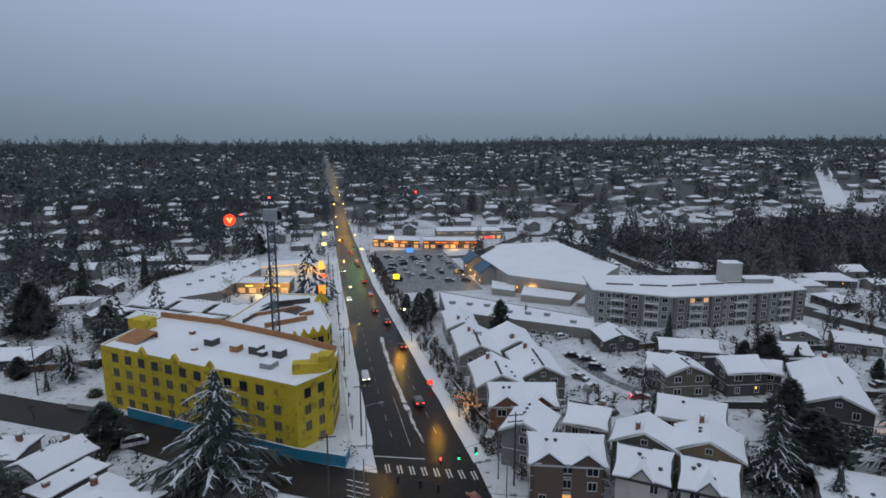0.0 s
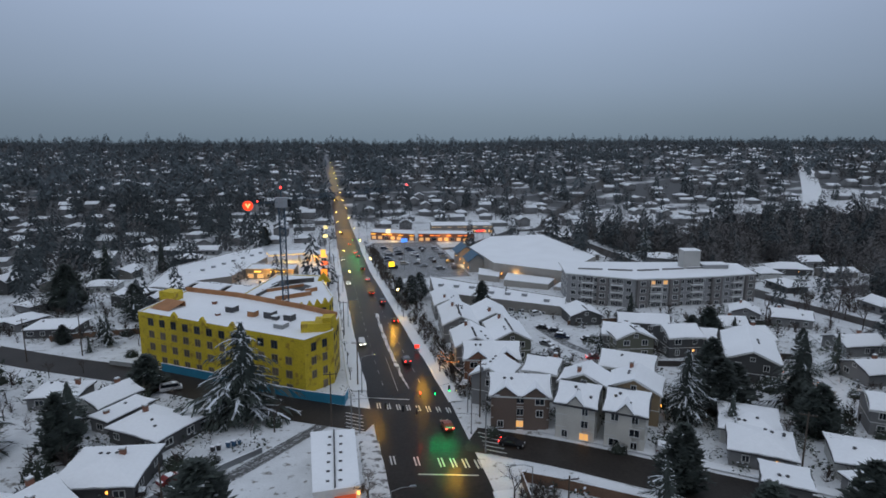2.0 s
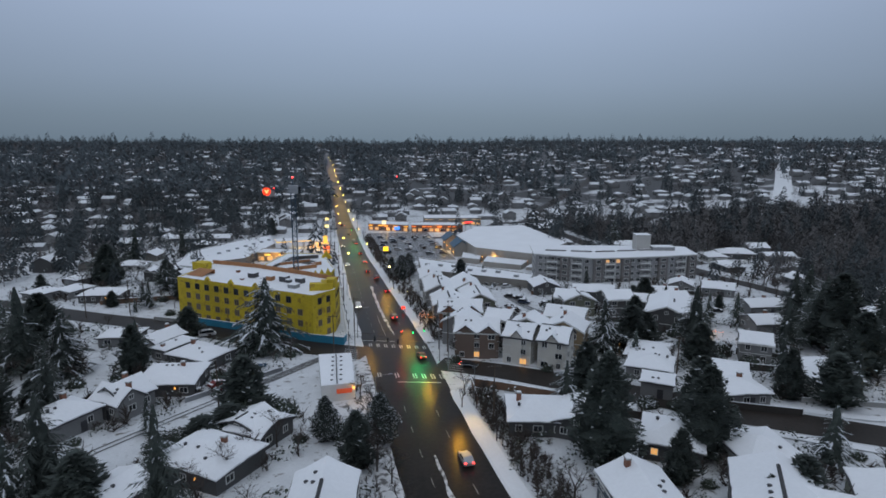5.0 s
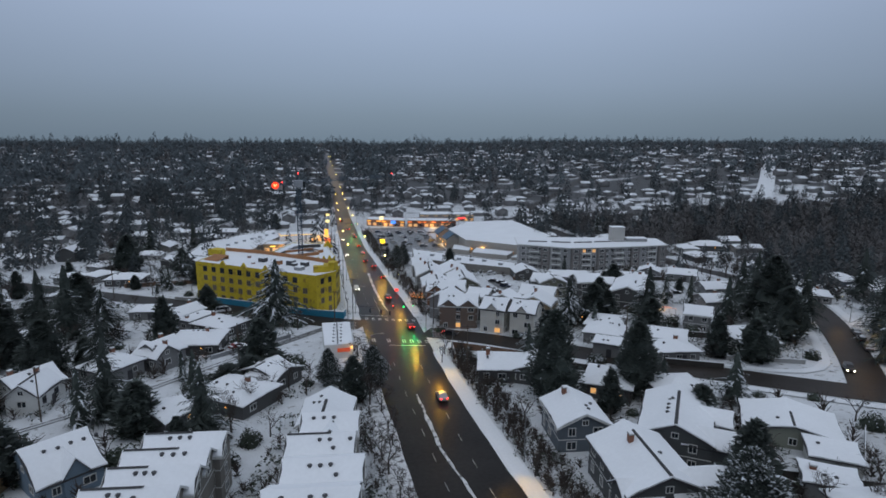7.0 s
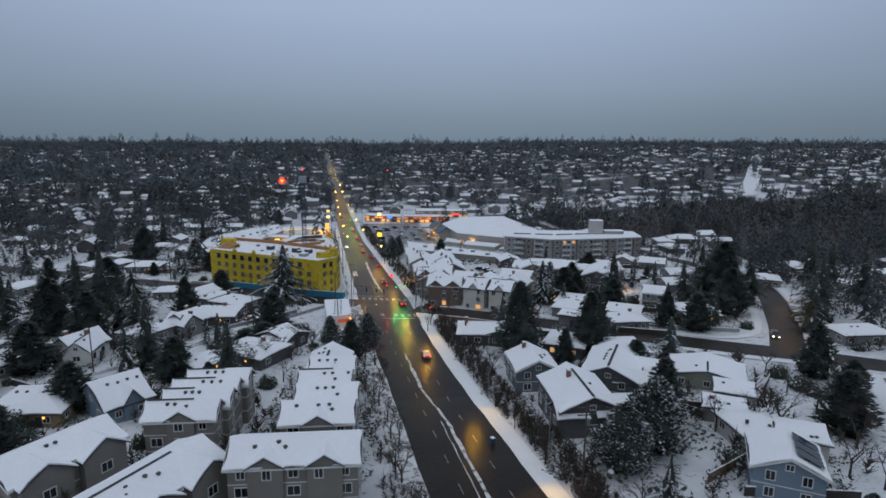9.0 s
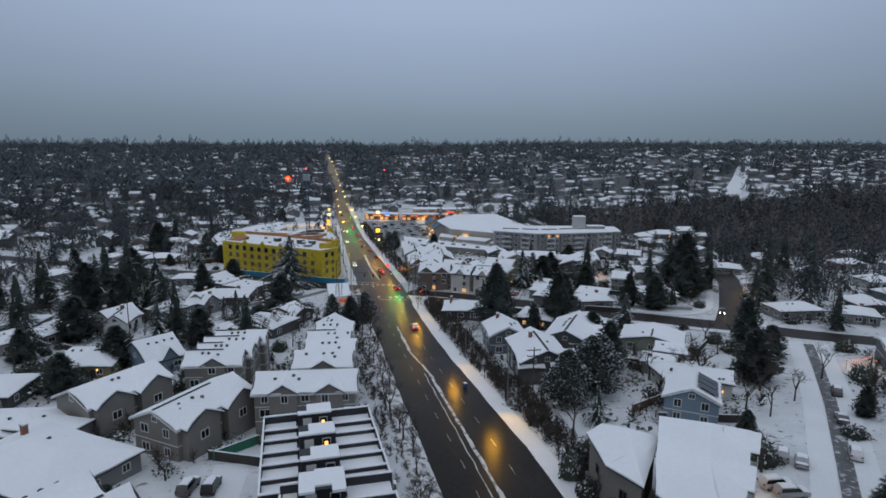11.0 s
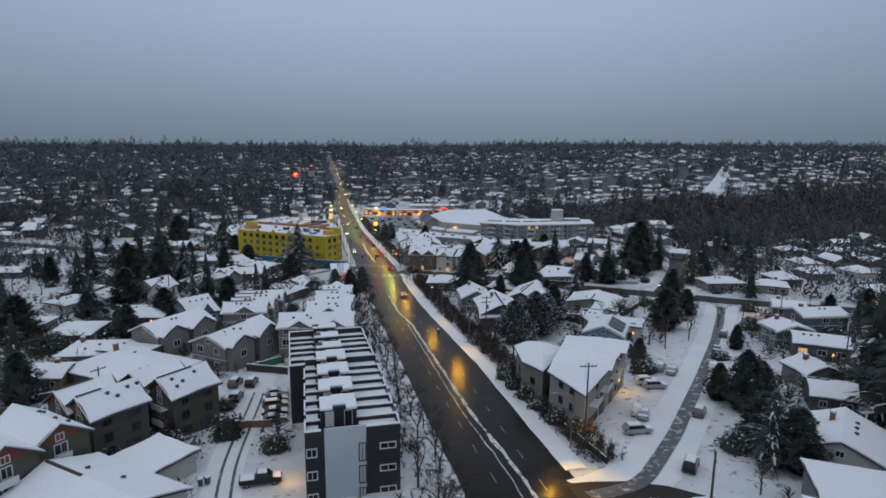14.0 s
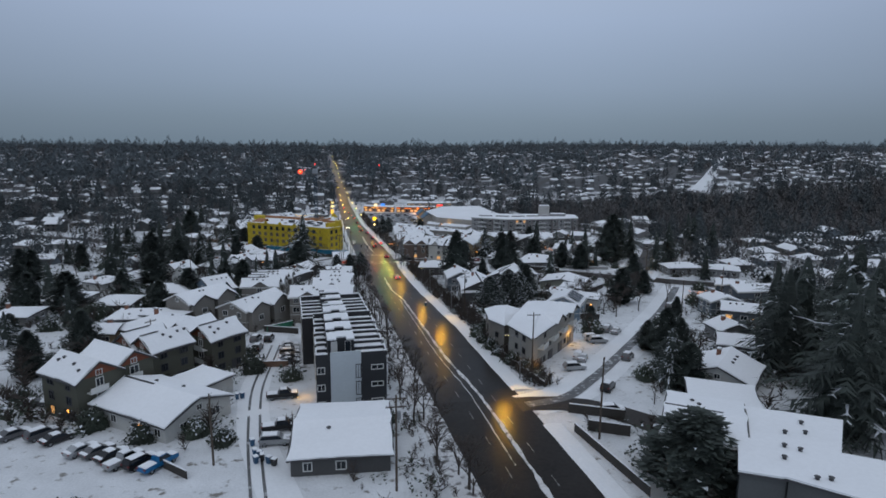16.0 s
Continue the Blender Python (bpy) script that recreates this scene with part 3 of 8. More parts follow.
    # trim boards along the eaves and between storeys
    if style != "flat" and storeys >= 2 and wall != "moss":
        t = Mesh()
        for k in range(1, storeys):
            h = k * eave / storeys
            t.box(-L / 2 - 0.03, L / 2 + 0.03, -W / 2 - 0.03, W / 2 + 0.03, h - 0.08, h + 0.08)
        part("trim", t, [TRIM], root)
    if shape == "gable" and storeys >= 2:
        fb = Mesh()
        fl, fw = L / 2 + 0.5, W / 2 + 0.5
        fe = eave - (ridge - eave) * 0.5 / (W / 2)
        loop = [(-fl, -fw, fe), (fl, -fw, fe), (fl, 0, ridge), (fl, fw, fe), (-fl, fw, fe), (-fl, 0, ridge)]
        p = [(px * (1 + o / fl), py * (1 + o / fw), pz + dz) for px, py, pz in loop for o, dz in ((0.0, 0.03), (0.06, 0.03), (0.06, -0.27), (0.0, -0.27))]
        fb.add(p, [(a * 4 + q, a * 4 + (q + 1) % 4, ((a + 1) % 6) * 4 + (q + 1) % 4, ((a + 1) % 6) * 4 + q) for a in range(6) for q in range(4)])
        part("fascia", fb, [DARKTRIM if wall in ("cream", "white", "pale", "moss", "charcoal") else TRIM], root)
    # windows on all sides, one row to a storey
    per = eave / storeys
    n_long, n_short = max(2, int(L / 3.4)), max(1, int(W / 4.2))
    lit_left = lit
    for k in range(storeys):
        h = per * (k + 0.56)
        for i in range(n_long):
            u = -L / 2 + L * (i + 0.5) / n_long
            for side, turn in ((-1, 0), (1, 180)):
                if rng.random() < 0.18:
                    continue
                near_bay = side < 0 and any(abs(u - gx) < 2.6 for gx in front)
                off = W / 2 + 0.0 if not near_bay else W / 2 + 0.4
                on = lit_left > 0 and rng.random() < 0.3
                lit_left -= on
                add_window(root, u, side * off, h, turn, rng.choice((1.2, 1.6, 1.0)), 1.3 if storeys > 1 else 1.1, on, wall in ("white", "moss"))
        for i in range(n_short):
            u = -W / 2 + W * (i + 0.5) / n_short
            for side, turn in ((1, 90), (-1, -90)):
                if rng.random() < 0.15:
                    continue
                on = lit_left > 0 and rng.random() < 0.3
                lit_left -= on
                add_window(root, side * L / 2, u, h, turn, rng.choice((1.1, 1.5)), 1.3 if storeys > 1 else 1.1, on)
    if style == "gable" and ridge - eave > 1.7:
        for side, turn in ((1, 90), (-1, -90)):
            add_window(root, side * L / 2, 0, eave + 0.5, turn, 0.9, 0.8)
    d = Mesh()
    d.box(-0.5, 0.5, -0.06, 0.02, 0, 2.05)
    d.box(-0.62, 0.62, -0.04, 0.03, -0.05, 2.17)
    part("door", d, [DARKTRIM], root, "dark front door", pose(L * 0.12, -W / 2, 0.1))
    if chimney is None:
        chimney = rng.random() < 0.4 and style != "town" and storeys < 3
    if chimney:
        c = Mesh()
        cx, cy = L * rng.choice((-0.3, 0.15, 0.32)), W * 0.12
        c.box(cx - 0.45, cx + 0.45, cy - 0.35, cy + 0.35, eave - 0.5, ridge + 0.8, 0)
        c.box(cx - 0.52, cx + 0.52, cy - 0.42, cy + 0.42, ridge + 0.7, ridge + 0.85, 1)
        c.box(cx - 0.42, cx + 0.42, cy - 0.32, cy + 0.32, ridge + 0.85, ridge + 1.0, 2)
        part("chimney", c, [BRICK, CONCRETE, ROOFSNOW], root, "brick chimney")
    if shape == "gable" and rng.random() < 0.5:
        r = Mesh()
        u = rng.uniform(-0.1, 0.3) * L
        r.add([(-L / 2 - 0.3, -0.28, ridge + 0.12), (u, -0.28, ridge + 0.12), (u, 0.28, ridge + 0.12), (-L / 2 - 0.3, 0.28, ridge + 0.12), (-L / 2 - 0.3, 0, ridge + 0.29), (u, 0, ridge + 0.29)],
              [(0, 1, 5, 4), (2, 3, 4, 5), (1, 2, 5), (3, 0, 4)])
        part("ridge_cap", r, [SHINGLE], root, "bare dark ridge")
    n_vents = rng.randint(1, 3) if vents is None else vents
    row, pitch, face = rng.uniform(-0.34, 0.0) * L, rng.uniform(1.1, 2.0), rng.choice((-1, -1, 1))
    for k in range(n_vents):
        vx, vy = row + k * pitch, face * W * (0.13 + 0.02 * rng.random())
        if rng.random() < 0.2:
            vx, vy = rng.uniform(-0.35, 0.35) * L, face * rng.uniform(0.2, 0.34) * W
        vz = ridge - (ridge - eave) * abs(vy) / (W / 2) if style != "flat" else ridge
        v = Mesh()
        v.tube((vx, vy, vz - 0.1), (vx, vy, vz + 0.34), 0.3, 0.26, 7)
        v.tube((vx, vy, vz + 0.34), (vx, vy, vz + 0.46), 0.36, 0.2, 7)
        part("vent", v, [DARKTRIM], root, "dark roof vent")
    if rng.random() < 0.16 and name != "apartment_house":
        p = Mesh()
        p.box(-0.14, 0.14, -0.22, 0, -0.2, 0.2)
        part("porch_lamp", p, [WARMGLOW], root, "glowing amber porch lamp", pose(L * 0.12 + 0.9, -W / 2, 2.2))
    if balcony:
        c = Mesh()
        for k in range(1, storeys):
            h = per * k
            c.box(-L / 2 - 1.3, -L / 2, -1.6, 1.6, h - 0.1, h + 0.05)
            for u in np.arange(-1.6, 1.61, 0.4):
                c.box(-L / 2 - 1.3, -L / 2 - 1.25, u - 0.03, u + 0.03, h, h + 1.0)
            c.box(-L / 2 - 1.33, -L / 2 - 1.22, -1.6, 1.6, h + 1.0, h + 1.08)
        part("balcony", c, [TRIM], root, "white-railed balcony")
    return root


# ---- trees ----


def conifer_mesh(seed, h, r, levels, per, droop, snow, bare=0.1, taper=0.85, core_r=0.36):
    """Trunk and crown of a conifer: whorls of drooping, feathered sprays, some with snow lying along them."""
    rng = random.Random(seed)
    t = Mesh()
    t.tube((0, 0, -0.4), (0, 0, h * 0.97), r * 0.075, 0.03, 7)
    c = Mesh()
    lean = [rng.uniform(0.62, 1.22) for _ in range(9)]
    # whorls stand apart, with gaps between them
    whorl = [rng.uniform(0.72, 1.18) for _ in range(levels)]
    # dense inner foliage, seen between the sprays
    rings, n_core = 9, 9
    core = []
    for k in range(rings):
        f = bare + (0.97 - bare) * k / (rings - 1)
        for i in range(n_core):
            a = 2 * math.pi * (i + 0.5 * (k % 2)) / n_core
            q = r * core_r * (1 - f) ** taper * rng.uniform(0.5, 1.3)
            core.append((q * math.cos(a), q * math.sin(a), h * f - q * 0.35))
    c.add(core, [(k * n_core + i, k * n_core + (i + 1) % n_core, (k + 1) * n_core + (i + 1) % n_core, (k + 1) * n_core + i) for k in range(rings - 1) for i in range(n_core)], 0)
    for k in range(levels):
        f = bare + (1 - bare) * (k + rng.random() * 0.45) / levels
        z = h * f
        reach = r * (1 - f) ** taper * (0.8 if f < bare + 0.08 else 1)
        n_br = max(5, int(per * (1 - 0.5 * f)))
        for i in range(n_br):
            a = 2 * math.pi * (i + rng.random()) / n_br + k * 1.3
            ln = max(0.3, reach * whorl[k] * rng.uniform(0.45, 1.2) * lean[int(a / 6.2832 * 9) % 9])
            d = Vector((math.cos(a), math.sin(a), 0))
            n = Vector((-d.y, d.x, 0))
            st = 5 if ln > 1.5 else 3
            pts = [d * ln * j / st + Vector((0, 0, z + ln * (0.2 * j / st - droop * (j / st) ** 2))) for j in range(st + 1)]
            white = rng.random() < snow
            for j in range(st):
                p, q = pts[j], pts[j + 1]
                wd = ln * 0.3 * (1.2 - 0.8 * j / st) * rng.uniform(0.6, 1.3)
                for sgn in (-1, 1):
                    for back in (0.0, 0.5):
                        o = p.lerp(q, back)
                        w1 = wd * rng.uniform(0.7, 1.2)
                        tip = o + (q - p) * rng.uniform(0.9, 1.5) + n * sgn * w1 - Vector((0, 0, w1 * rng.uniform(0.15, 0.8)))
                        c.add([o, o.lerp(q, 0.55), tip], [(0, 1, 2)], 0)
                    if white and j > 0 and rng.random() < 0.55:
                        m = p.lerp(q, 0.5) + Vector((0, 0, 0.05))
                        e = m + (q - p) * 0.6 + n * sgn * wd * 0.7 - Vector((0, 0, wd * 0.2))
                        c.add([m, m.lerp(q, 0.5), e], [(0, 1, 2)], 1)
                if white and j > 0 and rng.random() < 0.85:
                    w2 = max(0.04, wd * rng.uniform(0.10, 0.24))
                    up = Vector((0, 0, 0.06))
                    c.add([p + n * w2 + up, p - n * w2 + up, q - n * w2 * 0.7 + up, q + n * w2 * 0.7 + up], [(0, 1, 2, 3)], 1)
    return t, c


def evergreen_mesh(seed, h, r, n, snow, leaf=0.55, low=0.22):
    """A bulky evergreen with an uneven oval crown of many small sprays round a dense inside."""
    rng = random.Random(seed)
    t, c = Mesh(), Mesh()
    t.tube((0, 0, -0.4), (0, 0, h * 0.8), r * 0.08, 0.05, 7)

    def reach(f, a):
        lump = 1 + 0.20 * math.sin(3 * a + seed * 1.7 + f * 9) + 0.14 * math.sin(5 * a - f * 15 + seed) + 0.08 * math.sin(2 * a + f * 31)
        return r * min(1.0, (f + 0.03) / low) ** 0.6 * min(1.0, 1.22 * (1 - f) ** 0.62) * lump

    rings, sides = 9, 10
    core = []
    for k in range(rings):
        f = 0.02 + 0.93 * k / (rings - 1)
        for i in range(sides):
            a = 2 * math.pi * (i + 0.5 * (k % 2)) / sides
            q = reach(f, a) * 0.74 * rng.uniform(0.85, 1.1)
            core.append((q * math.cos(a), q * math.sin(a), h * f))
    c.add(core, [(k * sides + i, k * sides + (i + 1) % sides, (k + 1) * sides + (i + 1) % sides, (k + 1) * sides + i) for k in range(rings - 1) for i in range(sides)], 0)
    for _ in range(n):
        f = 0.02 + 0.98 * rng.random() ** 1.25
        a = rng.uniform(0, 6.2832)
        q = reach(f, a) * rng.uniform(0.7, 1.08)
        d = Vector((math.cos(a), math.sin(a), rng.uniform(-0.15, 0.75))).normalized()
        p = Vector((q * math.cos(a), q * math.sin(a), h * f))
        side = d.cross(Vector((rng.uniform(-0.5, 0.5), rng.uniform(-0.5, 0.5), 1))).normalized()
        s = leaf * rng.uniform(0.5, 1.5)
        up = side.cross(d)
        white = 1 if rng.random() < snow and up.z > 0.2 else 0
        c.add([p - side * s * 0.6 - d * s * 0.3, p + side * s * 0.6 - d * s * 0.2, p + d * s * 1.2 + side * s * rng.uniform(-0.4, 0.4)], [(0, 1, 2)], white)
    return t, c


def deciduous_mesh(seed, h, spread=0.6, depth=4):
    """A bare broadleaved tree: trunk, limbs and fine twigs."""
    rng = random.Random(seed)
    t, c = Mesh(), Mesh()

    def grow(p, d, ln, r, k):
        q = p + d * ln
        (t if k == 0 else c).tube(p, q, r, r * 0.68, 6 if k == 0 else (4 if k < 2 else 3), 0, False)
        if k >= depth:
            return
        for _ in range(rng.choice((3, 3, 4)) if k < 3 else 4):
            off = Vector((rng.uniform(-1, 1), rng.uniform(-1, 1), rng.uniform(-0.35, 0.5)))
            e = (d + off * (spread + 0.22 * k)).normalized()
            grow(p + d * ln * rng.uniform(0.55, 1.0), e, ln * rng.uniform(0.55, 0.8), r * 0.56, k + 1)

    grow(Vector((0, 0, -0.3)), Vector((0, 0, 1)), h * 0.34, h * 0.02, 0)
    return t, c


def bush_mesh(seed, r, h, n, snow, size=0.7):
    rng = random.Random(seed)
    c = Mesh()
    if n > 100:
        rings, sides = 5, 10
        core = []
        for k in range(rings):
            e = math.pi / 2 * k / (rings - 0.6)
            for q in range(sides):
                a = 2 * math.pi * q / sides
                w = 0.8 * (1 + 0.18 * math.sin(a * 3 + seed) * math.cos(e * 4)) * rng.uniform(0.9, 1.05)
                core.append((math.cos(a) * math.cos(e) * r * w, math.sin(a) * math.cos(e) * r * w, math.sin(e) * h * w))
        c.add(core, [(k * sides + q, k * sides + (q + 1) % sides, (k + 1) * sides + (q + 1) % sides, (k + 1) * sides + q) for k in range(rings - 1) for q in range(sides)] + [tuple(range((rings - 1) * sides, rings * sides))], 0)
    for _ in range(n):
        a, e = rng.uniform(0, 6.283), math.asin(rng.uniform(-0.1, 1))
        k = rng.uniform(0.72, 1.05) * (1 + 0.18 * math.sin(a * 3 + seed) * math.cos(e * 4))
        d = Vector((math.cos(a) * math.cos(e), math.sin(a) * math.cos(e), math.sin(e)))
        p = Vector((d.x * r * k, d.y * r * k, 0.1 + d.z * h * k))
        s = rng.uniform(0.12, 0.3) * r * size
        u = Vector((rng.uniform(-1, 1), rng.uniform(-1, 1), rng.uniform(-0.6, 0.6))).normalized()
        v = d.cross(u).normalized()
        c.add([p - u * s, p + v * s * 0.6, p + u * s, p - v * s * 0.6 + d * s * 0.4], [(0, 1, 2, 3)], 1 if d.z > 0.35 and rng.random() < snow else 0)
    return c


TREE_DATA = {}


def tree_data(key):
    if key in TREE_DATA:
        return TREE_DATA[key]
    kind, v, small = key
    lv, per = (13, 10) if small else (20, 14)
    if kind == "fir":
        t, c = conifer_mesh(10 + v, 16, 5.4, lv, per, 0.32, 0.14, 0.08, 0.65)
    elif kind == "snowy_fir":
        t, c = conifer_mesh(20 + v, 16, 5.4, lv, per, 0.42, 0.7, 0.08, 0.65)
    elif kind == "cedar":
        t, c = conifer_mesh(30 + v, 16, 6.9, 25, 17, 0.42, 0.62, 0.07, 0.72, 0.34)
    elif kind == "cypress":
        t, c = evergreen_mesh(40 + v, 16, 4.4, 1500 if small else 4200, 0.014, 0.7 if small else 0.4)
    elif kind == "laurel":
        t, c = evergreen_mesh(45 + v, 16, 9.5, 8000, 0.24, 0.5, 0.35)
    elif kind == "roadside":
        t, c = deciduous_mesh(70 + v, 11, 0.62, 5)
    elif kind == "bare":
        t, c = deciduous_mesh(50 + v, 11)
    else:
        t, c = deciduous_mesh(60 + v, 7, 0.3, 3)
    TREE_DATA[key] = (t.data("trunk", [BARK]), c.data("crown", [TWIG] if kind in ("bare", "street", "roadside") else [NEEDLE, TREESNOW]))
    return TREE_DATA[key]


TREE_RNG = random.Random(3)
TREE_LABEL = {"fir": "dark green fir tree with a dusting of snow", "snowy_fir": "fir tree with snow lying along its drooping branches", "cedar": "broad cedar tree laden with streaks of snow",
              "cypress": "dense dark evergreen tree with a tall crown", "laurel": "broad rounded evergreen tree speckled with snow", "bare": "bare leafless tree with a spreading crown", "roadside": "bare roadside tree with a fine brown crown of twigs", "street": "young bare street tree in snow"}


def tree(kind, x, y, h, wide=1.0):
    base = 16 if kind in ("fir", "snowy_fir", "cedar", "cypress", "laurel") else 11 if kind in ("bare", "roadside") else 7
    s = h / base
    td, cd = tree_data((kind, TREE_RNG.randrange(3), h <= 13.5 and y > -55))
    root = thing("tree", pose(x, y, ground(x, y), 0, 0, TREE_RNG.uniform(0, 360)) @ Matrix.Diagonal((s * wide, s * wide, s, 1)), TREE_LABEL[kind], "tree", {"street": "street trees"}.get(kind, ""))
    part("trunk", td, None, root)
    part("crown", cd, None, root)
    take(x, y, 1.5)
    return root


BUSHES = {}


def bush(x, y, r, h, snow=0.5):
    big = r >= 4
    k = (TREE_RNG.randrange(3), round(snow, 1), big)
    if k not in BUSHES:
        BUSHES[k] = bush_mesh(k[0], 1, 1, 3000 if big else 700, snow * (0.4 if big else 0.5), 0.24 if big else 0.4).data("bush", [LEAFY, TREESNOW])
    ob = new("bush", BUSHES[k])
    ob.matrix_world = pose(x, y, ground(x, y), 0, 0, TREE_RNG.uniform(0, 360)) @ Matrix.Diagonal((r, r, h, 1))
    return tagged(ob, "rounded evergreen bush with snow on its top", "bush")


# ---- cars ----
CAR_DATA = {}


def car_data(kind):
    if kind in CAR_DATA:
        return CAR_DATA[kind]
    if kind == "van":
        side = [(-2.4, 0.35), (2.35, 0.35), (2.4, 0.95), (2.05, 1.1), (1.35, 1.95), (-2.3, 2.0), (-2.42, 1.1)]
        glass = [(2.0, 1.12), (1.36, 1.88), (-2.1, 1.9), (-2.2, 1.2)]
    elif kind == "truck":
        side = [(-2.75, 0.45), (2.7, 0.45), (2.72, 1.05), (1.5, 1.15), (0.95, 1.8), (-0.45, 1.82), (-0.6, 1.12), (-2.75, 1.1)]
        glass = [(1.42, 1.17), (0.92, 1.74), (-0.42, 1.75), (-0.5, 1.17)]
    elif kind == "suv":
        side = [(-2.25, 0.35), (2.25, 0.35), (2.3, 0.95), (1.15, 1.12), (0.6, 1.7), (-1.9, 1.72), (-2.28, 1.1)]
        glass = [(1.08, 1.14), (0.57, 1.63), (-1.8, 1.65), (-2.05, 1.14)]
    else:
        side = [(-2.25, 0.3), (2.2, 0.3), (2.28, 0.75), (1.05, 0.95), (0.35, 1.42), (-1.0, 1.44), (-1.75, 1.0), (-2.28, 0.92)]
        glass = [(0.98, 0.96), (0.33, 1.37), (-0.97, 1.39), (-1.6, 1.02)]
    w, tuck = 0.9, 0.16

    def half(z):
        return w - tuck * max(0.0, (z - 0.95)) / 0.8

    b = Mesh()
    n = len(side)
    p = [(x, -half(z), z) for x, z in side] + [(x, half(z), z) for x, z in side]
    b.add(p, [tuple(range(n)), tuple(range(2 * n - 1, n - 1, -1))] + [(i + n, (i + 1) % n + n, (i + 1) % n, i) for i in range(n)])
    bm = bmesh.new()
    me = bpy.data.meshes.new("body")
    me.from_pydata(b.v, [], b.f)
    bm.from_mesh(me)
    bmesh.ops.recalc_face_normals(bm, faces=bm.faces)
    bmesh.ops.bevel(bm, geom=bm.edges[:], offset=0.09, segments=2, affect="EDGES")
    bm.to_mesh(me)
    bm.free()
    g = Mesh()
    for s in (-1, 1):
        q = [(x, s * (half(z) + 0.012), z) for x, z in glass]
        g.add(q, [(0, 1, 2, 3) if s > 0 else (3, 2, 1, 0)])
    for i, j in ((0, 1), (3, 2)):
        (x0, z0), (x1, z1) = glass[i], glass[j]
        o = 0.04 if i == 0 else -0.04
        g.add([(x0 + o, -half(z0) + 0.12, z0), (x0 + o, half(z0) - 0.12, z0), (x1 + o, half(z1) - 0.12, z1), (x1 + o, -half(z1) + 0.12, z1)], [(0, 1, 2, 3)])
    wh = Mesh()
    wh.tube((0, -0.11, 0), (0, 0.11, 0), 0.34, 0.34, 14, 0)
    wh.tube((0, -0.12, 0), (0, -0.10, 0), 0.2, 0.2, 10, 1)
    wh.tube((0, 0.10, 0), (0, 0.12, 0), 0.2, 0.2, 10, 1)
    s = Mesh()
    rng = random.Random(len(kind))
    for i0, i1 in ((2, 3), (4, 5)) + (((6, 7),) if len(side) > 7 else ()):
        (xa, za), (xb, zb) = side[i0], side[i1]
        v = []
        for t in (0.1, 0.5, 0.94):
            x, zz = xa + (xb - xa) * t, za + (zb - za) * t
            hw = half(zz) - 0.1
            v += [(x, hw * u, zz + 0.03 + 0.09 * (1 - u * u) + rng.uniform(0, 0.03)) for u in (-1, -0.5, 0, 0.5, 1)]
        v += [(x, y, zz - 0.1) for x, y, zz in v]
        f = [(r * 5 + u, r * 5 + u + 1, r * 5 + u + 6, r * 5 + u + 5) for r in range(2) for u in range(4)]
        f += [(r * 5 + u, 15 + r * 5 + u, 15 + r * 5 + u + 5, r * 5 + u + 5) for r in range(2) for u in (0, 4)]
        f += [(r * 5 + u, r * 5 + u + 1, 15 + r * 5 + u + 1, 15 + r * 5 + u) for r in (0, 2) for u in range(4)]
        s.add(v, f)
    tl = Mesh()
    z = 0.85 if kind in ("sedan",) else 1.0
    for q in (-1, 1):
        tl.box(side[-1][0] - 0.05, side[-1][0] + 0.08, q * 0.68 - 0.16, q * 0.68 + 0.16, z - 0.1, z + 0.08)
    hl = Mesh()
    for q in (-1, 1):
        hl.box(side[2][0] - 0.12, side[2][0] + 0.03, q * 0.65 - 0.17, q * 0.65 + 0.17, 0.64, 0.8)
    CAR_DATA[kind] = (me, g.data("glass", [GLASS]), wh.data("wheel", [RUBBER, STEEL]), s.data("snow_cover", [ROOFSNOW]), tl, hl)
    return CAR_DATA[kind]


CARPAINT = {"black": (0.015, 0.015, 0.017), "grey": (0.12, 0.12, 0.125), "silver": (0.35, 0.36, 0.37), "white": (0.6, 0.6, 0.6), "blue": (0.01, 0.14, 0.32), "red": (0.22, 0.02, 0.02), "navy": (0.02, 0.03, 0.06)}
CAR_BODIES = {}
LAMPLENS = material("tail_lamp_lens", (0.16, 0.01, 0.01), 0.3)
HEADLENS = material("head_lamp_lens", (0.5, 0.5, 0.5), 0.15)


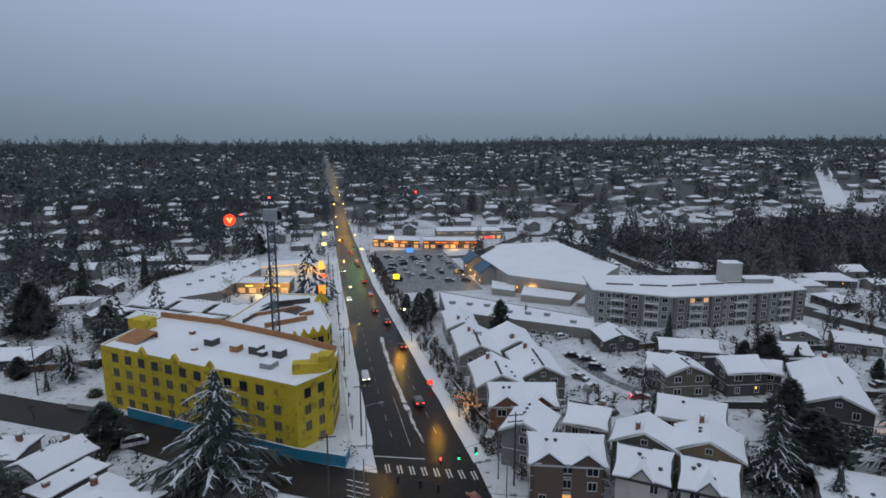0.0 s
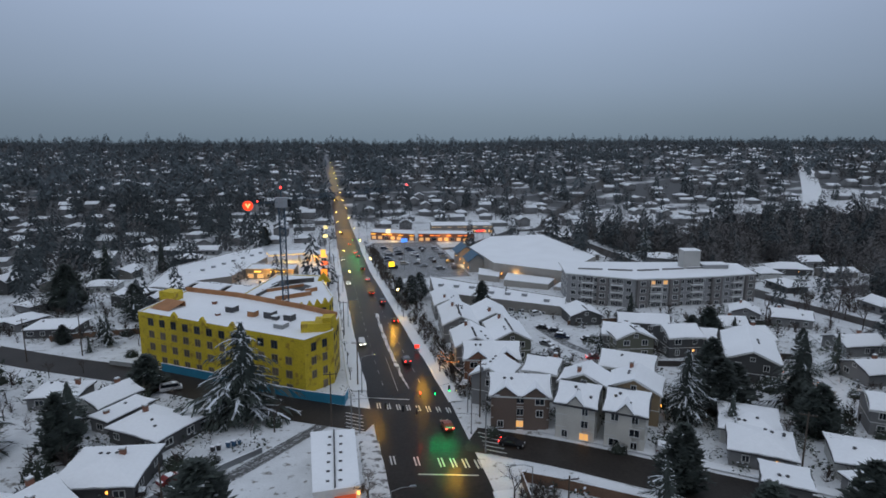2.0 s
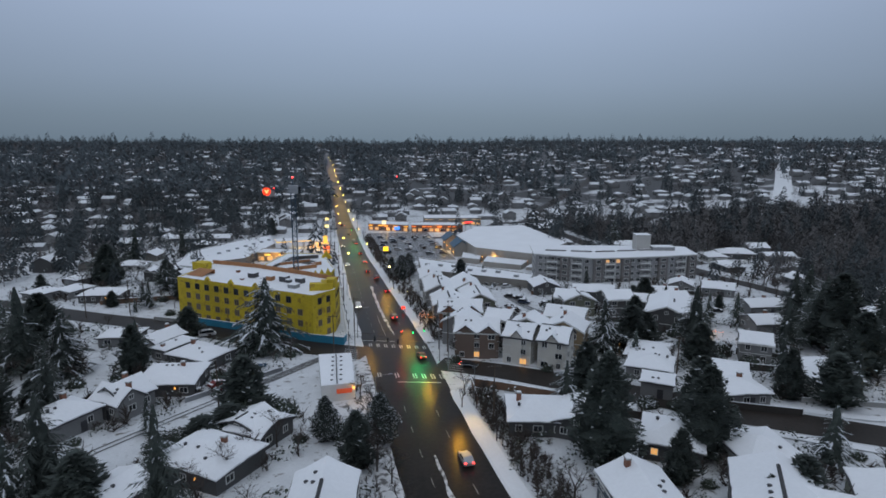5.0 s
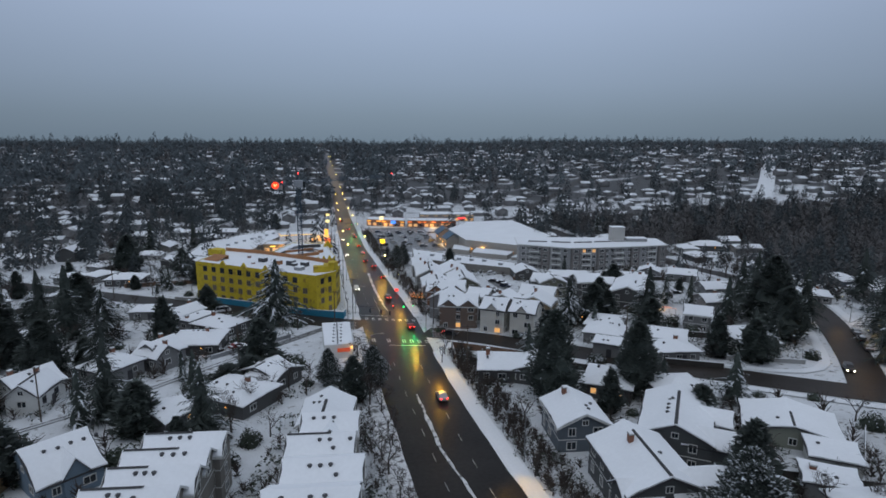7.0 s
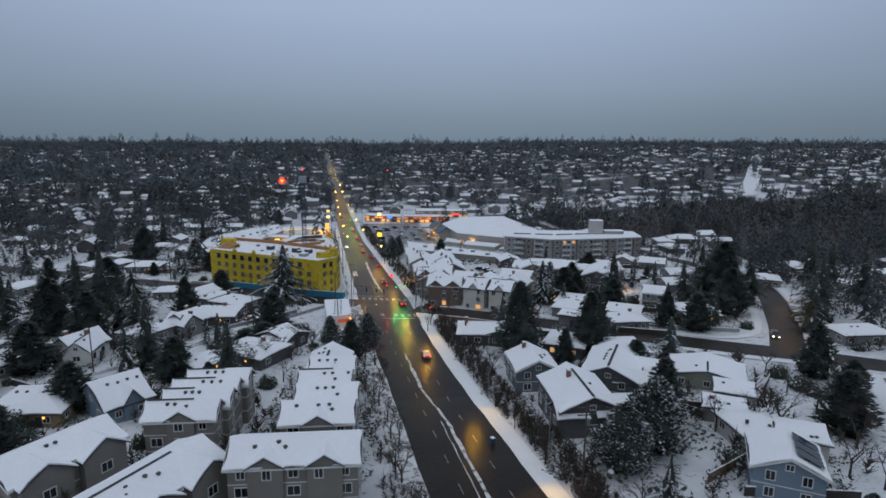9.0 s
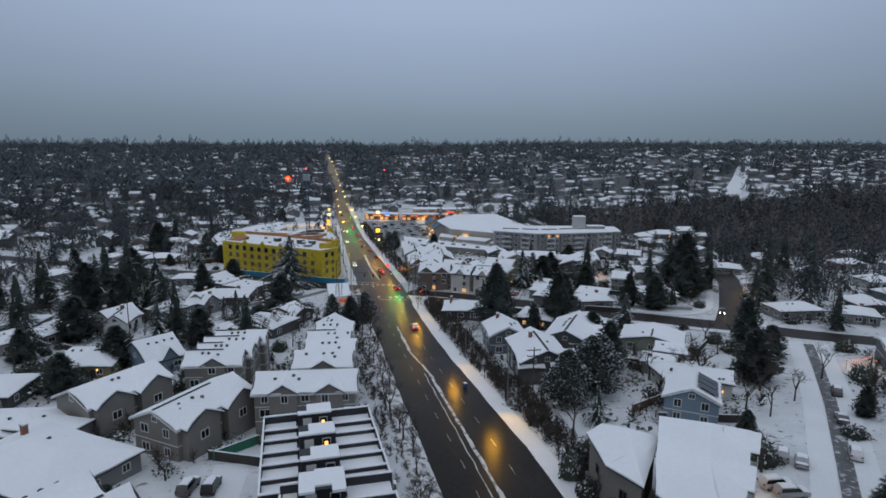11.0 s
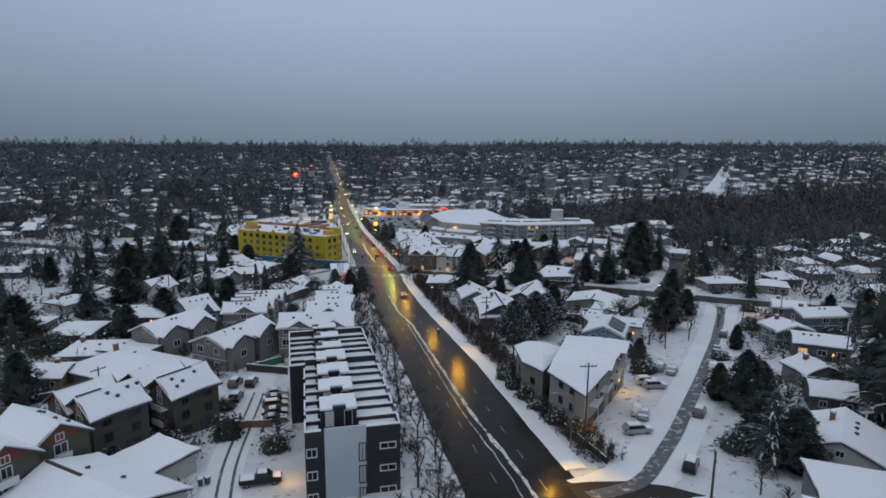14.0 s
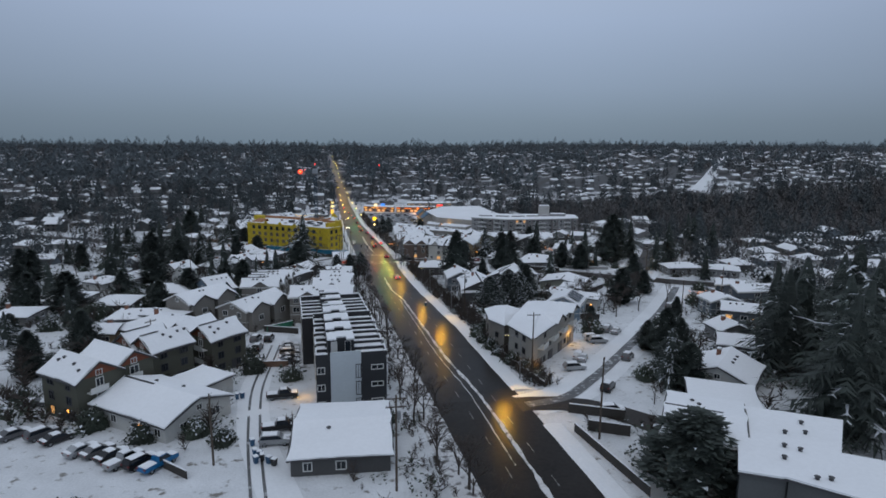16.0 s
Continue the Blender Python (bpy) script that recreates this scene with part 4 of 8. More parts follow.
def car(x, y, heading, kind="sedan", color="grey", snow=True, tail=False, head=False, group="parked cars"):
    me, gd, wd, sd, tl, hl = car_data(kind)
    key = (kind, color)
    if key not in CAR_BODIES:
        body = me.copy()
        body.materials.clear()
        body.materials.append(material(color + "_car_paint", CARPAINT[color], 0.3, 0.2, vary=0.1))
        CAR_BODIES[key] = body
    slope = math.degrees(math.atan2(ground(x + 2 * math.cos(radians(heading)), y + 2 * math.sin(radians(heading))) - ground(x - 2 * math.cos(radians(heading)), y - 2 * math.sin(radians(heading))), 4))
    lift = 0.16 if road_left(y) < x < road_right(y) else 0.06
    word = {"sedan": "sedan", "suv": "sport utility vehicle", "truck": "pickup truck", "van": "van"}[kind]
    root = thing("car", pose(x, y, ground(x, y) + lift, 0, -slope, heading), f"{color} {word}" + (" under a cap of snow" if snow else " driving with lamps on"), "car", group)
    part("body", CAR_BODIES[key], None, root)
    part("glass", gd, None, root)
    wx = 1.45 if kind != "truck" else 1.75
    for sx in (wx, -wx):
        for sy in (-0.82, 0.82):
            part("wheel", wd, None, root, "", pose(sx, sy, 0.34))
    if snow:
        part("snow_cover", sd, None, root, "cap of fresh snow")
    part("tail_light", tl, [REDGLOW if tail else LAMPLENS], root)
    part("headlight", hl, [WHITEGLOW if head else HEADLENS], root)
    take(x, y, 2.0)
    return root


# ---- street furniture ----


def utility_pole(x, y, h=12.0, heading=0, arms=1, transformer=False):
    root = thing("utility_pole", pose(x, y, ground(x, y), 0, 0, heading), "tall wooden utility pole with crossarm standing in snow", "utility pole", "utility poles")
    b = Mesh()
    b.tube((0, 0, -0.5), (0, 0, h), 0.17, 0.11, 8)
    part("pole", b, [WOOD], root)
    for k in range(arms):
        z = h - 0.5 - k * 1.1
        a = Mesh()
        a.box(-1.3, 1.3, -0.06, 0.06, z - 0.07, z + 0.07, 0)
        for u in (-1.2, -0.6, 0.6, 1.2):
            a.tube((u, 0, z + 0.07), (u, 0, z + 0.27), 0.05, 0.03, 6, 1)
        part("crossarm", a, [WOOD, STEEL], root)
    if transformer:
        c = Mesh()
        c.tube((0.35, 0, h - 3.2), (0.35, 0, h - 2.2), 0.24, 0.24, 10)
        part("transformer", c, [STEEL], root, "grey transformer can")
    take(x, y, 0.5)
    return root


def street_lamp(x, y, heading, h=9.0, arm=2.2, power=900.0, drop=False):
    """A cobra-head street lamp; its arm points along the heading."""
    root = thing("street_lamp", pose(x, y, ground(x, y), 0, 0, heading), "steel street lamp with a glowing amber head on its arm", "street lamp", "street lamps")
    b = Mesh()
    b.tube((0, 0, -0.3), (0, 0, h - 0.4), 0.11, 0.07, 8)
    b.tube((0, 0, 0), (0, 0, 0.4), 0.18, 0.15, 8)
    part("pole", b, [STEEL], root)
    a = Mesh()
    a.tube((0, 0, h - 0.5), (arm * 0.5, 0, h - 0.05), 0.05, 0.045, 6)
    a.tube((arm * 0.5, 0, h - 0.05), (arm, 0, h), 0.045, 0.04, 6)
    part("arm", a, [STEEL], root)
    c = Mesh()
    c.box(arm - 0.1, arm + 0.75, -0.16, 0.16, h - 0.04, h + 0.12)
    hd = part("head", c, [STEEL], root)
    g = Mesh()
    g.add([(arm + 0.02, -0.14, h - 0.05), (arm + 0.02, 0.14, h - 0.05), (arm + 0.68, 0.14, h - 0.05), (arm + 0.68, -0.14, h - 0.05)], [(0, 1, 2, 3)])
    # far lamps get an oversized glowing box that stands for their glare
    if drop:
        g.box(arm + 0.05, arm + 0.65, -0.2, 0.2, h - 0.42, h - 0.06)
    part("lens", g, [LAMPGLOW], hd, "glowing amber lens")
    if power:
        lamp = new("street_light", bpy.data.lights.new("street_light", "SPOT"))
        lamp.data.energy, lamp.data.color, lamp.data.spot_size, lamp.data.spot_blend, lamp.data.shadow_soft_size = power, (1.0, 0.52, 0.035), radians(70), 1.0, 0.35
        p = root.matrix_world @ Vector((arm + 0.35, 0, h - 0.4))
        lamp.matrix_world = look(p, p + Vector((0, -1.75, -1)))
    take(x, y, 0.4)
    return root


def fence(x0, y0, x1, y1, h=1.7, mat=None, label="weathered wooden board fence with snow on top", name="fence"):
    """A board fence from one end to the other, each bay a panel between posts."""
    n = max(1, int(math.hypot(x1 - x0, y1 - y0) / 3.4))
    root = thing(name, pose(x0, y0, ground(x0, y0)), label, "fence")
    for i in range(n):
        a = (x0 + (x1 - x0) * i / n, y0 + (y1 - y0) * i / n)
        c = (x0 + (x1 - x0) * (i + 1) / n, y0 + (y1 - y0) * (i + 1) / n)
        za, zc = ground(*a), ground(*c)
        ang = math.degrees(math.atan2(c[1] - a[1], c[0] - a[0]))
        ln = math.hypot(c[0] - a[0], c[1] - a[1])
        m = pose(a[0] - x0, a[1] - y0, za - ground(x0, y0), 0, 0, ang)
        sl = zc - za
        b = Mesh()
        b.add([(u, w, zz + sl * u / ln) for u in (0.0, ln) for w in (-0.04, 0.04) for zz in (-0.15, h)], [(0, 4, 5, 1), (2, 3, 7, 6), (1, 5, 7, 3), (0, 1, 3, 2), (4, 6, 7, 5)])
        q = part("panel", b, [mat or FENCEWOOD], root, "", m)
        b = Mesh()
        b.box(-0.07, 0.07, -0.08, 0.08, -0.2, h + 0.1)
        part("post", b, [mat or FENCEWOOD], root, "", m)
        b = Mesh()
        b.add([(0, -0.1, h + 0.01), (ln, -0.1, h + sl + 0.01), (ln, 0.1, h + sl + 0.01), (0, 0.1, h + 0.01), (0, -0.05, h + 0.15), (ln, -0.05, h + sl + 0.15), (ln, 0.05, h + sl + 0.15), (0, 0.05, h + 0.15)], [(0, 1, 5, 4), (4, 5, 6, 7), (7, 6, 2, 3)])
        part("snow_cap", b, [ROOFSNOW], q)
    return root


# ---- large buildings ----
YELLOW = material("yellow_sheathing", (0.57, 0.42, 0.024), 0.75, vary=0.30, scale=0.6, second=(0.33, 0.21, 0.03), amount=0.25)
PLYWOOD = material("bare_plywood", (0.36, 0.17, 0.075), 0.85, vary=0.25, scale=1.0)
HOARDING = material("blue_hoarding", (0.03, 0.22, 0.34), 0.6, vary=0.15)
DARKFILL = material("dark_fill", (0.06, 0.055, 0.05), 0.6, vary=0.4)
APTWALL = material("apartment_siding", (0.27, 0.27, 0.275), 0.8, vary=0.15, scale=0.6)
APTDARK = material("apartment_dark_siding", (0.16, 0.15, 0.145), 0.8, vary=0.15, scale=0.6)
BLUEROOF = material("blue_metal_roof", (0.03, 0.10, 0.17), 0.45, 0.3, vary=0.2)


def block(name, poly, height, wall, label, category, snow=0.22, parapet=0.5, base=None):
    """A flat-roofed building over a polygon of the plan (counter-clockwise), with parapet and roof snow."""
    cx, cy = sum(p[0] for p in poly) / len(poly), sum(p[1] for p in poly) / len(poly)
    z = ground(cx, cy) if base is None else base
    root = thing(name, pose(cx, cy, z), label, category)
    loc = [(x - cx, y - cy) for x, y in poly]
    b = Mesh()
    b.prism(loc, -4, height)
    part("wall", b, [wall], root)
    k = 0.35
    inner = []
    n = len(loc)
    for i in range(n):
        a, o, c = Vector(loc[i - 1]), Vector(loc[i]), Vector(loc[(i + 1) % n])
        d1, d2 = (o - a).normalized(), (c - o).normalized()
        nn = Vector((-d1.y, d1.x)) + Vector((-d2.y, d2.x))
        inner.append(tuple(o + nn * k / max(0.5, nn.length_squared / 2)))
    if parapet:
        r = Mesh()
        for i in range(n):
            j = (i + 1) % n
            p = [(*loc[i], height), (*loc[j], height), (*inner[j], height), (*inner[i], height)]
            q = [(x, y, height + parapet) for x, y, _ in p]
            r.add(p + q, [(0, 1, 5, 4), (2, 3, 7, 6)], 0)
            r.add([(x, y, height + parapet + 0.08) for x, y, _ in p] + q, [(0, 1, 2, 3), (4, 5, 1, 0), (6, 7, 3, 2)], 1)
        part("parapet", r, [wall, ROOFSNOW], root)
    s = Mesh()
    s.prism(inner, height - 0.05, height + snow)
    part("snow_cover", s, [ROOFSNOW], root, "smooth layer of snow on the flat roof")
    for x, y in poly:
        take(x, y, 6)
    take(cx, cy, 14)
    return root, cx, cy, z


def facade_windows(root, cx, cy, a, b, cols, rows, z0, dz, w, h, skip=0.0, lit=(), margin=2.0, dark=False, board=False, rng=random.Random(4)):
    """Rows of windows on the wall from a to b (seen from outside, left to right)."""
    a, b = Vector(a), Vector(b)
    d = b - a
    ang = math.degrees(math.atan2(d.y, d.x))
    for i in range(cols):
        u = (margin + (d.length - 2 * margin) * (i + 0.5) / cols) / d.length
        p = a + d * u
        for k in range(rows):
            if rng.random() < skip:
                continue
            add_window(root, p.x - cx, p.y - cy, z0 + k * dz, ang, w, h, (i, k) in lit, dark or (board and k == rows - 1), board and k < rows - 1)


# apartment building under construction, clad in yellow sheathing
root, cx, cy, z = block("apartment_building", [(-54, 134), (-10, 104.5), (-3.8, 110.5), (-2.5, 122), (-12, 131), (-31, 146), (-47, 155)], 13.4, YELLOW, "four-storey apartment building under construction in yellow sheathing, with roof snow", "building", base=-3.4)
facade_windows(root, cx, cy, (-54, 134), (-10, 104.5), 12, 4, 1.7, 3.3, 1.6, 1.7, 0.06, margin=2.5, board=True)
facade_windows(root, cx, cy, (-10, 104.5), (-3.8, 110.5), 2, 4, 1.7, 3.3, 1.2, 1.7, 0.1, margin=1.0, board=True)
facade_windows(root, cx, cy, (-3.8, 110.5), (-2.5, 122), 3, 4, 1.7, 3.3, 1.3, 1.6, 0.1, margin=1.0, board=True)


def gable_parapet(root, x, y, turn, w, h, z0, depth=0.5):
    b = Mesh()
    b.add([(-w, -depth / 2, z0), (w, -depth / 2, z0), (0, -depth / 2, z0 + h), (-w, depth / 2, z0), (w, depth / 2, z0), (0, depth / 2, z0 + h)], [(0, 1, 2), (5, 4, 3), (1, 4, 5, 2), (3, 0, 2, 5)])
    part("gable", b, [YELLOW], root, "", pose(x, y, 0, 0, 0, turn))


for u in (0.245, 0.425, 0.605):
    gable_parapet(root, -54 + 44 * u - cx, 134 - 29.5 * u - cy, -33.8, 1.7, 2.1, 13.2, 0.7)
t = Mesh()
t.prism([(-4.6, -3.0), (2.2, -3.0), (3.6, 0.4), (3.4, 3.0), (-1.4, 3.0), (-1.4, -0.4), (-4.6, -0.4)], 13, 15.6, 0, 0)
t.prism([(0.4, -2.6), (2.4, -2.6), (3.4, 0.8), (0.4, 0.8)], 15.6, 16.8, 0, 0)
part("stair_tower", t, [YELLOW], root, "yellow-sheathed raised corner tower", pose(-6.5 - cx, 113.5 - cy, 0))
t = Mesh()
t.prism([(-2.8, -1.6), (2.8, -1.6), (2.2, 2.2), (-2.2, 2.2)], 13, 16.0)
part("roof_turret", t, [YELLOW], root, "yellow-sheathed roof turret", pose(-49.0 - cx, 146.0 - cy, 0, 0, 0, -33))
t = Mesh()
t.add([(-3.4, -3, 13.7), (3.4, -3, 13.7), (3.4, 2.6, 15.0), (-3.4, 2.6, 15.0)], [(0, 1, 2, 3)])
t.box(-3.4, 3.4, 2.5, 2.7, 13.4, 15.0)
part("unfinished_roof", t, [PLYWOOD], root, "bare reddish plywood roof deck", pose(-47.5 - cx, 137.5 - cy, 0, 0, 0, -33))
t = Mesh()
for (x0, y0), (x1, y1) in (((-47, 154.8), (-31, 145.8)), ((-31, 145.8), (-12, 130.8)), ((-12, 130.8), (-2.8, 122))):
    d = Vector((x1 - x0, y1 - y0)).normalized()
    nn = Vector((d.y, -d.x)) * -0.5
    t.prism([(x0 - cx, y0 - cy), (x1 - cx, y1 - cy), (x1 - cx - nn.x, y1 - cy - nn.y), (x0 - cx - nn.x, y0 - cy - nn.y)], 13.2, 14.9)
part("plywood_parapet", t, [PLYWOOD], root, "bare orange plywood parapet")
for x, y, s, h, m in ((-30, 131, 1.2, 1.7, DARKTRIM), (-19.5, 124, 1.2, 1.9, DARKTRIM), (-14.5, 121, 1.1, 1.8, DARKTRIM), (-16.0, 115.5, 1.3, 1.3, STEEL), (-24, 126, 1.0, 1.6, PLYWOOD), (-18, 122, 0.7, 1.2, DARKTRIM), (-36, 139, 0.5, 1.0, BRICK), (-33, 128, 0.5, 0.7, BRICK)):
    t = Mesh()
    t.box(-s, s, -s, s, 13.4, 13.4 + h, 0)
    t.box(-s - 0.1, s + 0.1, -s - 0.1, s + 0.1, 13.4 + h, 13.4 + h + 0.15, 1)
    part("roof_unit", t, [m, ROOFSNOW], root, "", pose(x - cx, y - cy, 0, 0, 0, -33))
# second wing behind the courtyard
root, cx, cy, z = block("apartment_building", [(-33, 151), (-16, 137), (-5.5, 143), (-4.5, 150), (-9.5, 178), (-24, 182)], 13.0, YELLOW, "yellow-sheathed apartment wing under construction with saw-tooth gables", "building", base=-5.2)
facade_windows(root, cx, cy, (-16, 137), (-5.5, 143), 5, 4, 1.7, 3.2, 1.3, 1.6, 0.05, margin=0.7, board=True)
facade_windows(root, cx, cy, (-5.5, 143), (-4.5, 150), 3, 4, 1.7, 3.2, 1.2, 1.6, 0.05, margin=0.5, board=True)
for k in range(5):
    gable_parapet(root, -16 + 10.5 * (k + 0.5) / 5 - cx, 137 + 6 * (k + 0.5) / 5 - cy, 30, 1.15, 2.2, 12.8, 0.8)
gable_parapet(root, -8 - cx, 172 - cy, 0, 2.2, 3.0, 12.8, 3.0)
t = Mesh()
t.prism([(-33.2 - cx, 150.6 - cy), (-16.2 - cx, 136.6 - cy), (-15.8 - cx, 137.2 - cy), (-32.8 - cx, 151.2 - cy)], 8.0, 14.0)
part("plywood_wall", t, [PLYWOOD], root, "bare orange plywood wall")
for x0, y0, x1, y1, hh, m in ((-21, 148, -11, 153, 1.5, PLYWOOD), (-26, 158, -14, 164, 1.2, PLYWOOD), (-20, 168, -11, 170, 1.6, DARKFILL), (-27, 153, -22, 166, 1.2, DARKFILL), (-13, 156, -9.5, 158, 1.4, PLYWOOD)):
    a = math.degrees(math.atan2(y1 - y0, x1 - x0))
    t = Mesh()
    t.box(0, math.hypot(x1 - x0, y1 - y0), -0.25, 0.25, 13.0, 13.0 + hh, 0)
    t.box(0.1, math.hypot(x1 - x0, y1 - y0) - 0.4, -0.2, 0.2, 13.0 + hh, 13.1 + hh, 1)
    part("roof_upstand", t, [m, ROOFSNOW], root, "", pose(x0 - cx, y0 - cy, 0, 0, 0, a))
# solid dark slab stands for the shade of a recess; no hole is cut
t = Mesh()
t.prism([(-24.5 - cx, 168 - cy), (-14 - cx, 158 - cy), (-11.5 - cx, 164 - cy), (-21.5 - cx, 174 - cy)], 13.0, 13.32)
part("courtyard_opening", t, [DARKFILL], root, "flat dark slab standing for a shaded roof recess")
# hoarding round the site
for (x0, y0), (x1, y1) in (((-47, 126.5), (-10, 101)), ((-10, 101), (-1.4, 96.6)), ((-1.4, 96.6), (-0.6, 101))):
    fence(x0, y0, x1, y1, 2.2, HOARDING, "blue-painted site hoarding with snow along its foot", "hoarding")
fence(-62, 134, -48, 127, 1.2, CONCRETE, "grey construction barrier banked with snow", "hoarding")


def tower_crane():
    x, y = -17.0, 138.0
    base = -5.0
    root = thing("tower_crane", pose(x, y, base), "slender blue-grey lattice tower crane with cab, jib and red lamps", "crane")
    paint_m = material("crane_paint", (0.04, 0.075, 0.11), 0.5, 0.3, vary=0.15)
    b = Mesh()
    h, s = 41.5, 0.75
    for sx in (-s, s):
        for sy in (-s, s):
            b.tube((sx, sy, -1), (sx, sy, h), 0.16, 0.16, 4)
    k = 0
    for zz in np.arange(0, h - 1, 1.7):
        for (ax, ay), (bx, by) in (((-s, -s), (s, -s)), ((s, -s), (s, s)), ((s, s), (-s, s)), ((-s, s), (-s, -s))):
            if k % 2:
                ax, ay, bx, by = bx, by, ax, ay
            b.tube((ax, ay, zz), (bx, by, zz + 1.7), 0.085, 0.085, 3, 0, False)
            b.tube((ax, ay, zz), (bx, by, zz), 0.085, 0.085, 3, 0, False)
        k += 1
    part("mast", b, [paint_m], root)
    d = Vector((37.5, 34.0, 0)).normalized()
    n = Vector((-d.y, d.x, 0))

    def girder(u0, u1, z0, hh, wd):
        g = Mesh()
        rails = [(0, hh), (-wd, 0), (wd, 0)]
        for off, up in rails:
            g.tube(d * u0 + n * off + Vector((0, 0, z0 + up)), d * u1 + n * off + Vector((0, 0, z0 + up)), 0.055, 0.05, 4)
        steps = int(abs(u1 - u0) / 1.6)
        for i in range(steps):
            a, c = u0 + (u1 - u0) * i / steps, u0 + (u1 - u0) * (i + 1) / steps
            for off in (-wd, wd):
                g.tube(d * a + n * off + Vector((0, 0, z0)), d * (a + c) / 2 + Vector((0, 0, z0 + hh)), 0.03, 0.03, 3, 0, False)
                g.tube(d * (a + c) / 2 + Vector((0, 0, z0 + hh)), d * c + n * off + Vector((0, 0, z0)), 0.03, 0.03, 3, 0, False)
        return g

    part("jib", girder(1.0, 50.5, 43.2, 1.0, 0.5), [paint_m], root, "long thin lattice jib")
    part("counter_jib", girder(-10.0, -1.0, 43.0, 0.5, 0.6), [paint_m], root)
    w = Mesh()
    for u in (-9.4, -8.2):
        c = d * u
        w.prism([(c.x - 0.5 * d.x - 0.9 * n.x, c.y - 0.5 * d.y - 0.9 * n.y), (c.x + 0.5 * d.x - 0.9 * n.x, c.y + 0.5 * d.y - 0.9 * n.y), (c.x + 0.5 * d.x + 0.9 * n.x, c.y + 0.5 * d.y + 0.9 * n.y), (c.x - 0.5 * d.x + 0.9 * n.x, c.y - 0.5 * d.y + 0.9 * n.y)], 41.2, 43.0)
    part("counterweight", w, [CONCRETE], root)
    c = Mesh()
    c.box(-1.5, 1.7, -1.5, 0.9, 41.6, 44.2, 0)
    c.box(1.72, 2.6, -1.3, 0.3, 41.8, 43.8, 1)
    part("cab", c, [material("cab_panel", (0.30, 0.32, 0.34), 0.5, vary=0.2), GLASS], root, "pale grey crane cab")
    f = Mesh()
    f.tube((0, 0, 44.0), (0, 0, 46.6), 0.25, 0.1, 4)
    part("peak", f, [paint_m], root)
    for p, r in ((Vector((0, 0, 46.8)), 0.28), (d * 50.3 + Vector((0, 0, 44.6)), 0.28), (d * -9.2 + Vector((1.6, -0.6, 43.9)), 0.2)):
        q = Mesh()
        for i in range(4):
            z0, z1 = -r + r * i / 2, -r + r * (i + 1) / 2
            q.tube(p + Vector((0, 0, z0)), p + Vector((0, 0, z1)), math.sqrt(max(0, r * r - z0 * z0)), math.sqrt(max(0.0001, r * r - z1 * z1)), 8)
        part("warning_light", q, [REDGLOW], root, "red aircraft warning lamp")
    sg = Mesh()
    sg.tube((0, -0.06, 0), (0, 0.06, 0), 1.25, 1.25, 24, 0)
    sg.tube((0, -0.16, 0), (0, -0.07, 0), 1.25, 1.25, 24, 1)
    o = part("sign_disc", sg, [BLACKMETAL, material("sign_red", (0.5, 0.03, 0.01), 0.4, emit=(1.0, 0.06, 0.015), power=1.4)], root, "round glowing red sign", Matrix.Translation(d * -10.0 + Vector((0, -1.0, 42.9))))
    mk = Mesh()
    for sx in (-1, 1):
        mk.add([(0, -0.2, -0.75), (sx * 0.7, -0.2, 0.45), (sx * 0.25, -0.2, 0.55), (0, -0.2, -0.1)], [(0, 1, 2, 3)])
    part("sign_mark", mk, [material("sign_mark_glow", (1, 0.7, 0.3), 0.4, emit=(1.0, 0.5, 0.15), power=1.2)], o, "pale wedge-shaped mark")
    take(x, y, 2)


tower_crane()

# grey four-storey apartment building with a stair tower
poly = [(81.6, 180.6), (92, 174.5), (102.3, 168.5), (118.3, 168), (134, 168.4), (150.4, 170), (154.5, 186), (136, 191), (114, 194), (86, 199)]
root, cx, cy, z = block("apartment_building", poly, 11.4, APTWALL, "long four-storey grey apartment building with balconies and a snow-covered roof", "building", parapet=0, base=-6.2)
STOREY = 2.75
LITS = {(2, 3), (4, 3)}
for a, b, cols in (((81.6, 180.6), (92, 174.5), 4), ((92, 174.5), (102.3, 168.5), 4), ((102.3, 168), (118.3, 168), 6), ((118.3, 168), (134, 168.4), 5), ((134, 168.4), (150.4, 170), 5), ((86, 199), (81.6, 180.6), 4)):
    facade_windows(root, cx, cy, a, b, cols, 4, 1.6, STOREY, 1.5, 1.4, 0.04, LITS if a[0] == 102.3 else (), margin=0.8)
e = Mesh()
e.prism([(x + (x - cx) * 0.03 - cx, y + (y - cy) * 0.09 - cy) for x, y in poly], 11.2, 11.5, 0)
e.prism([(x + (x - cx) * 0.028 - cx, y + (y - cy) * 0.085 - cy) for x, y in poly], 11.5, 11.72, 1)
part("eave", e, [TRIM, ROOFSNOW], root)
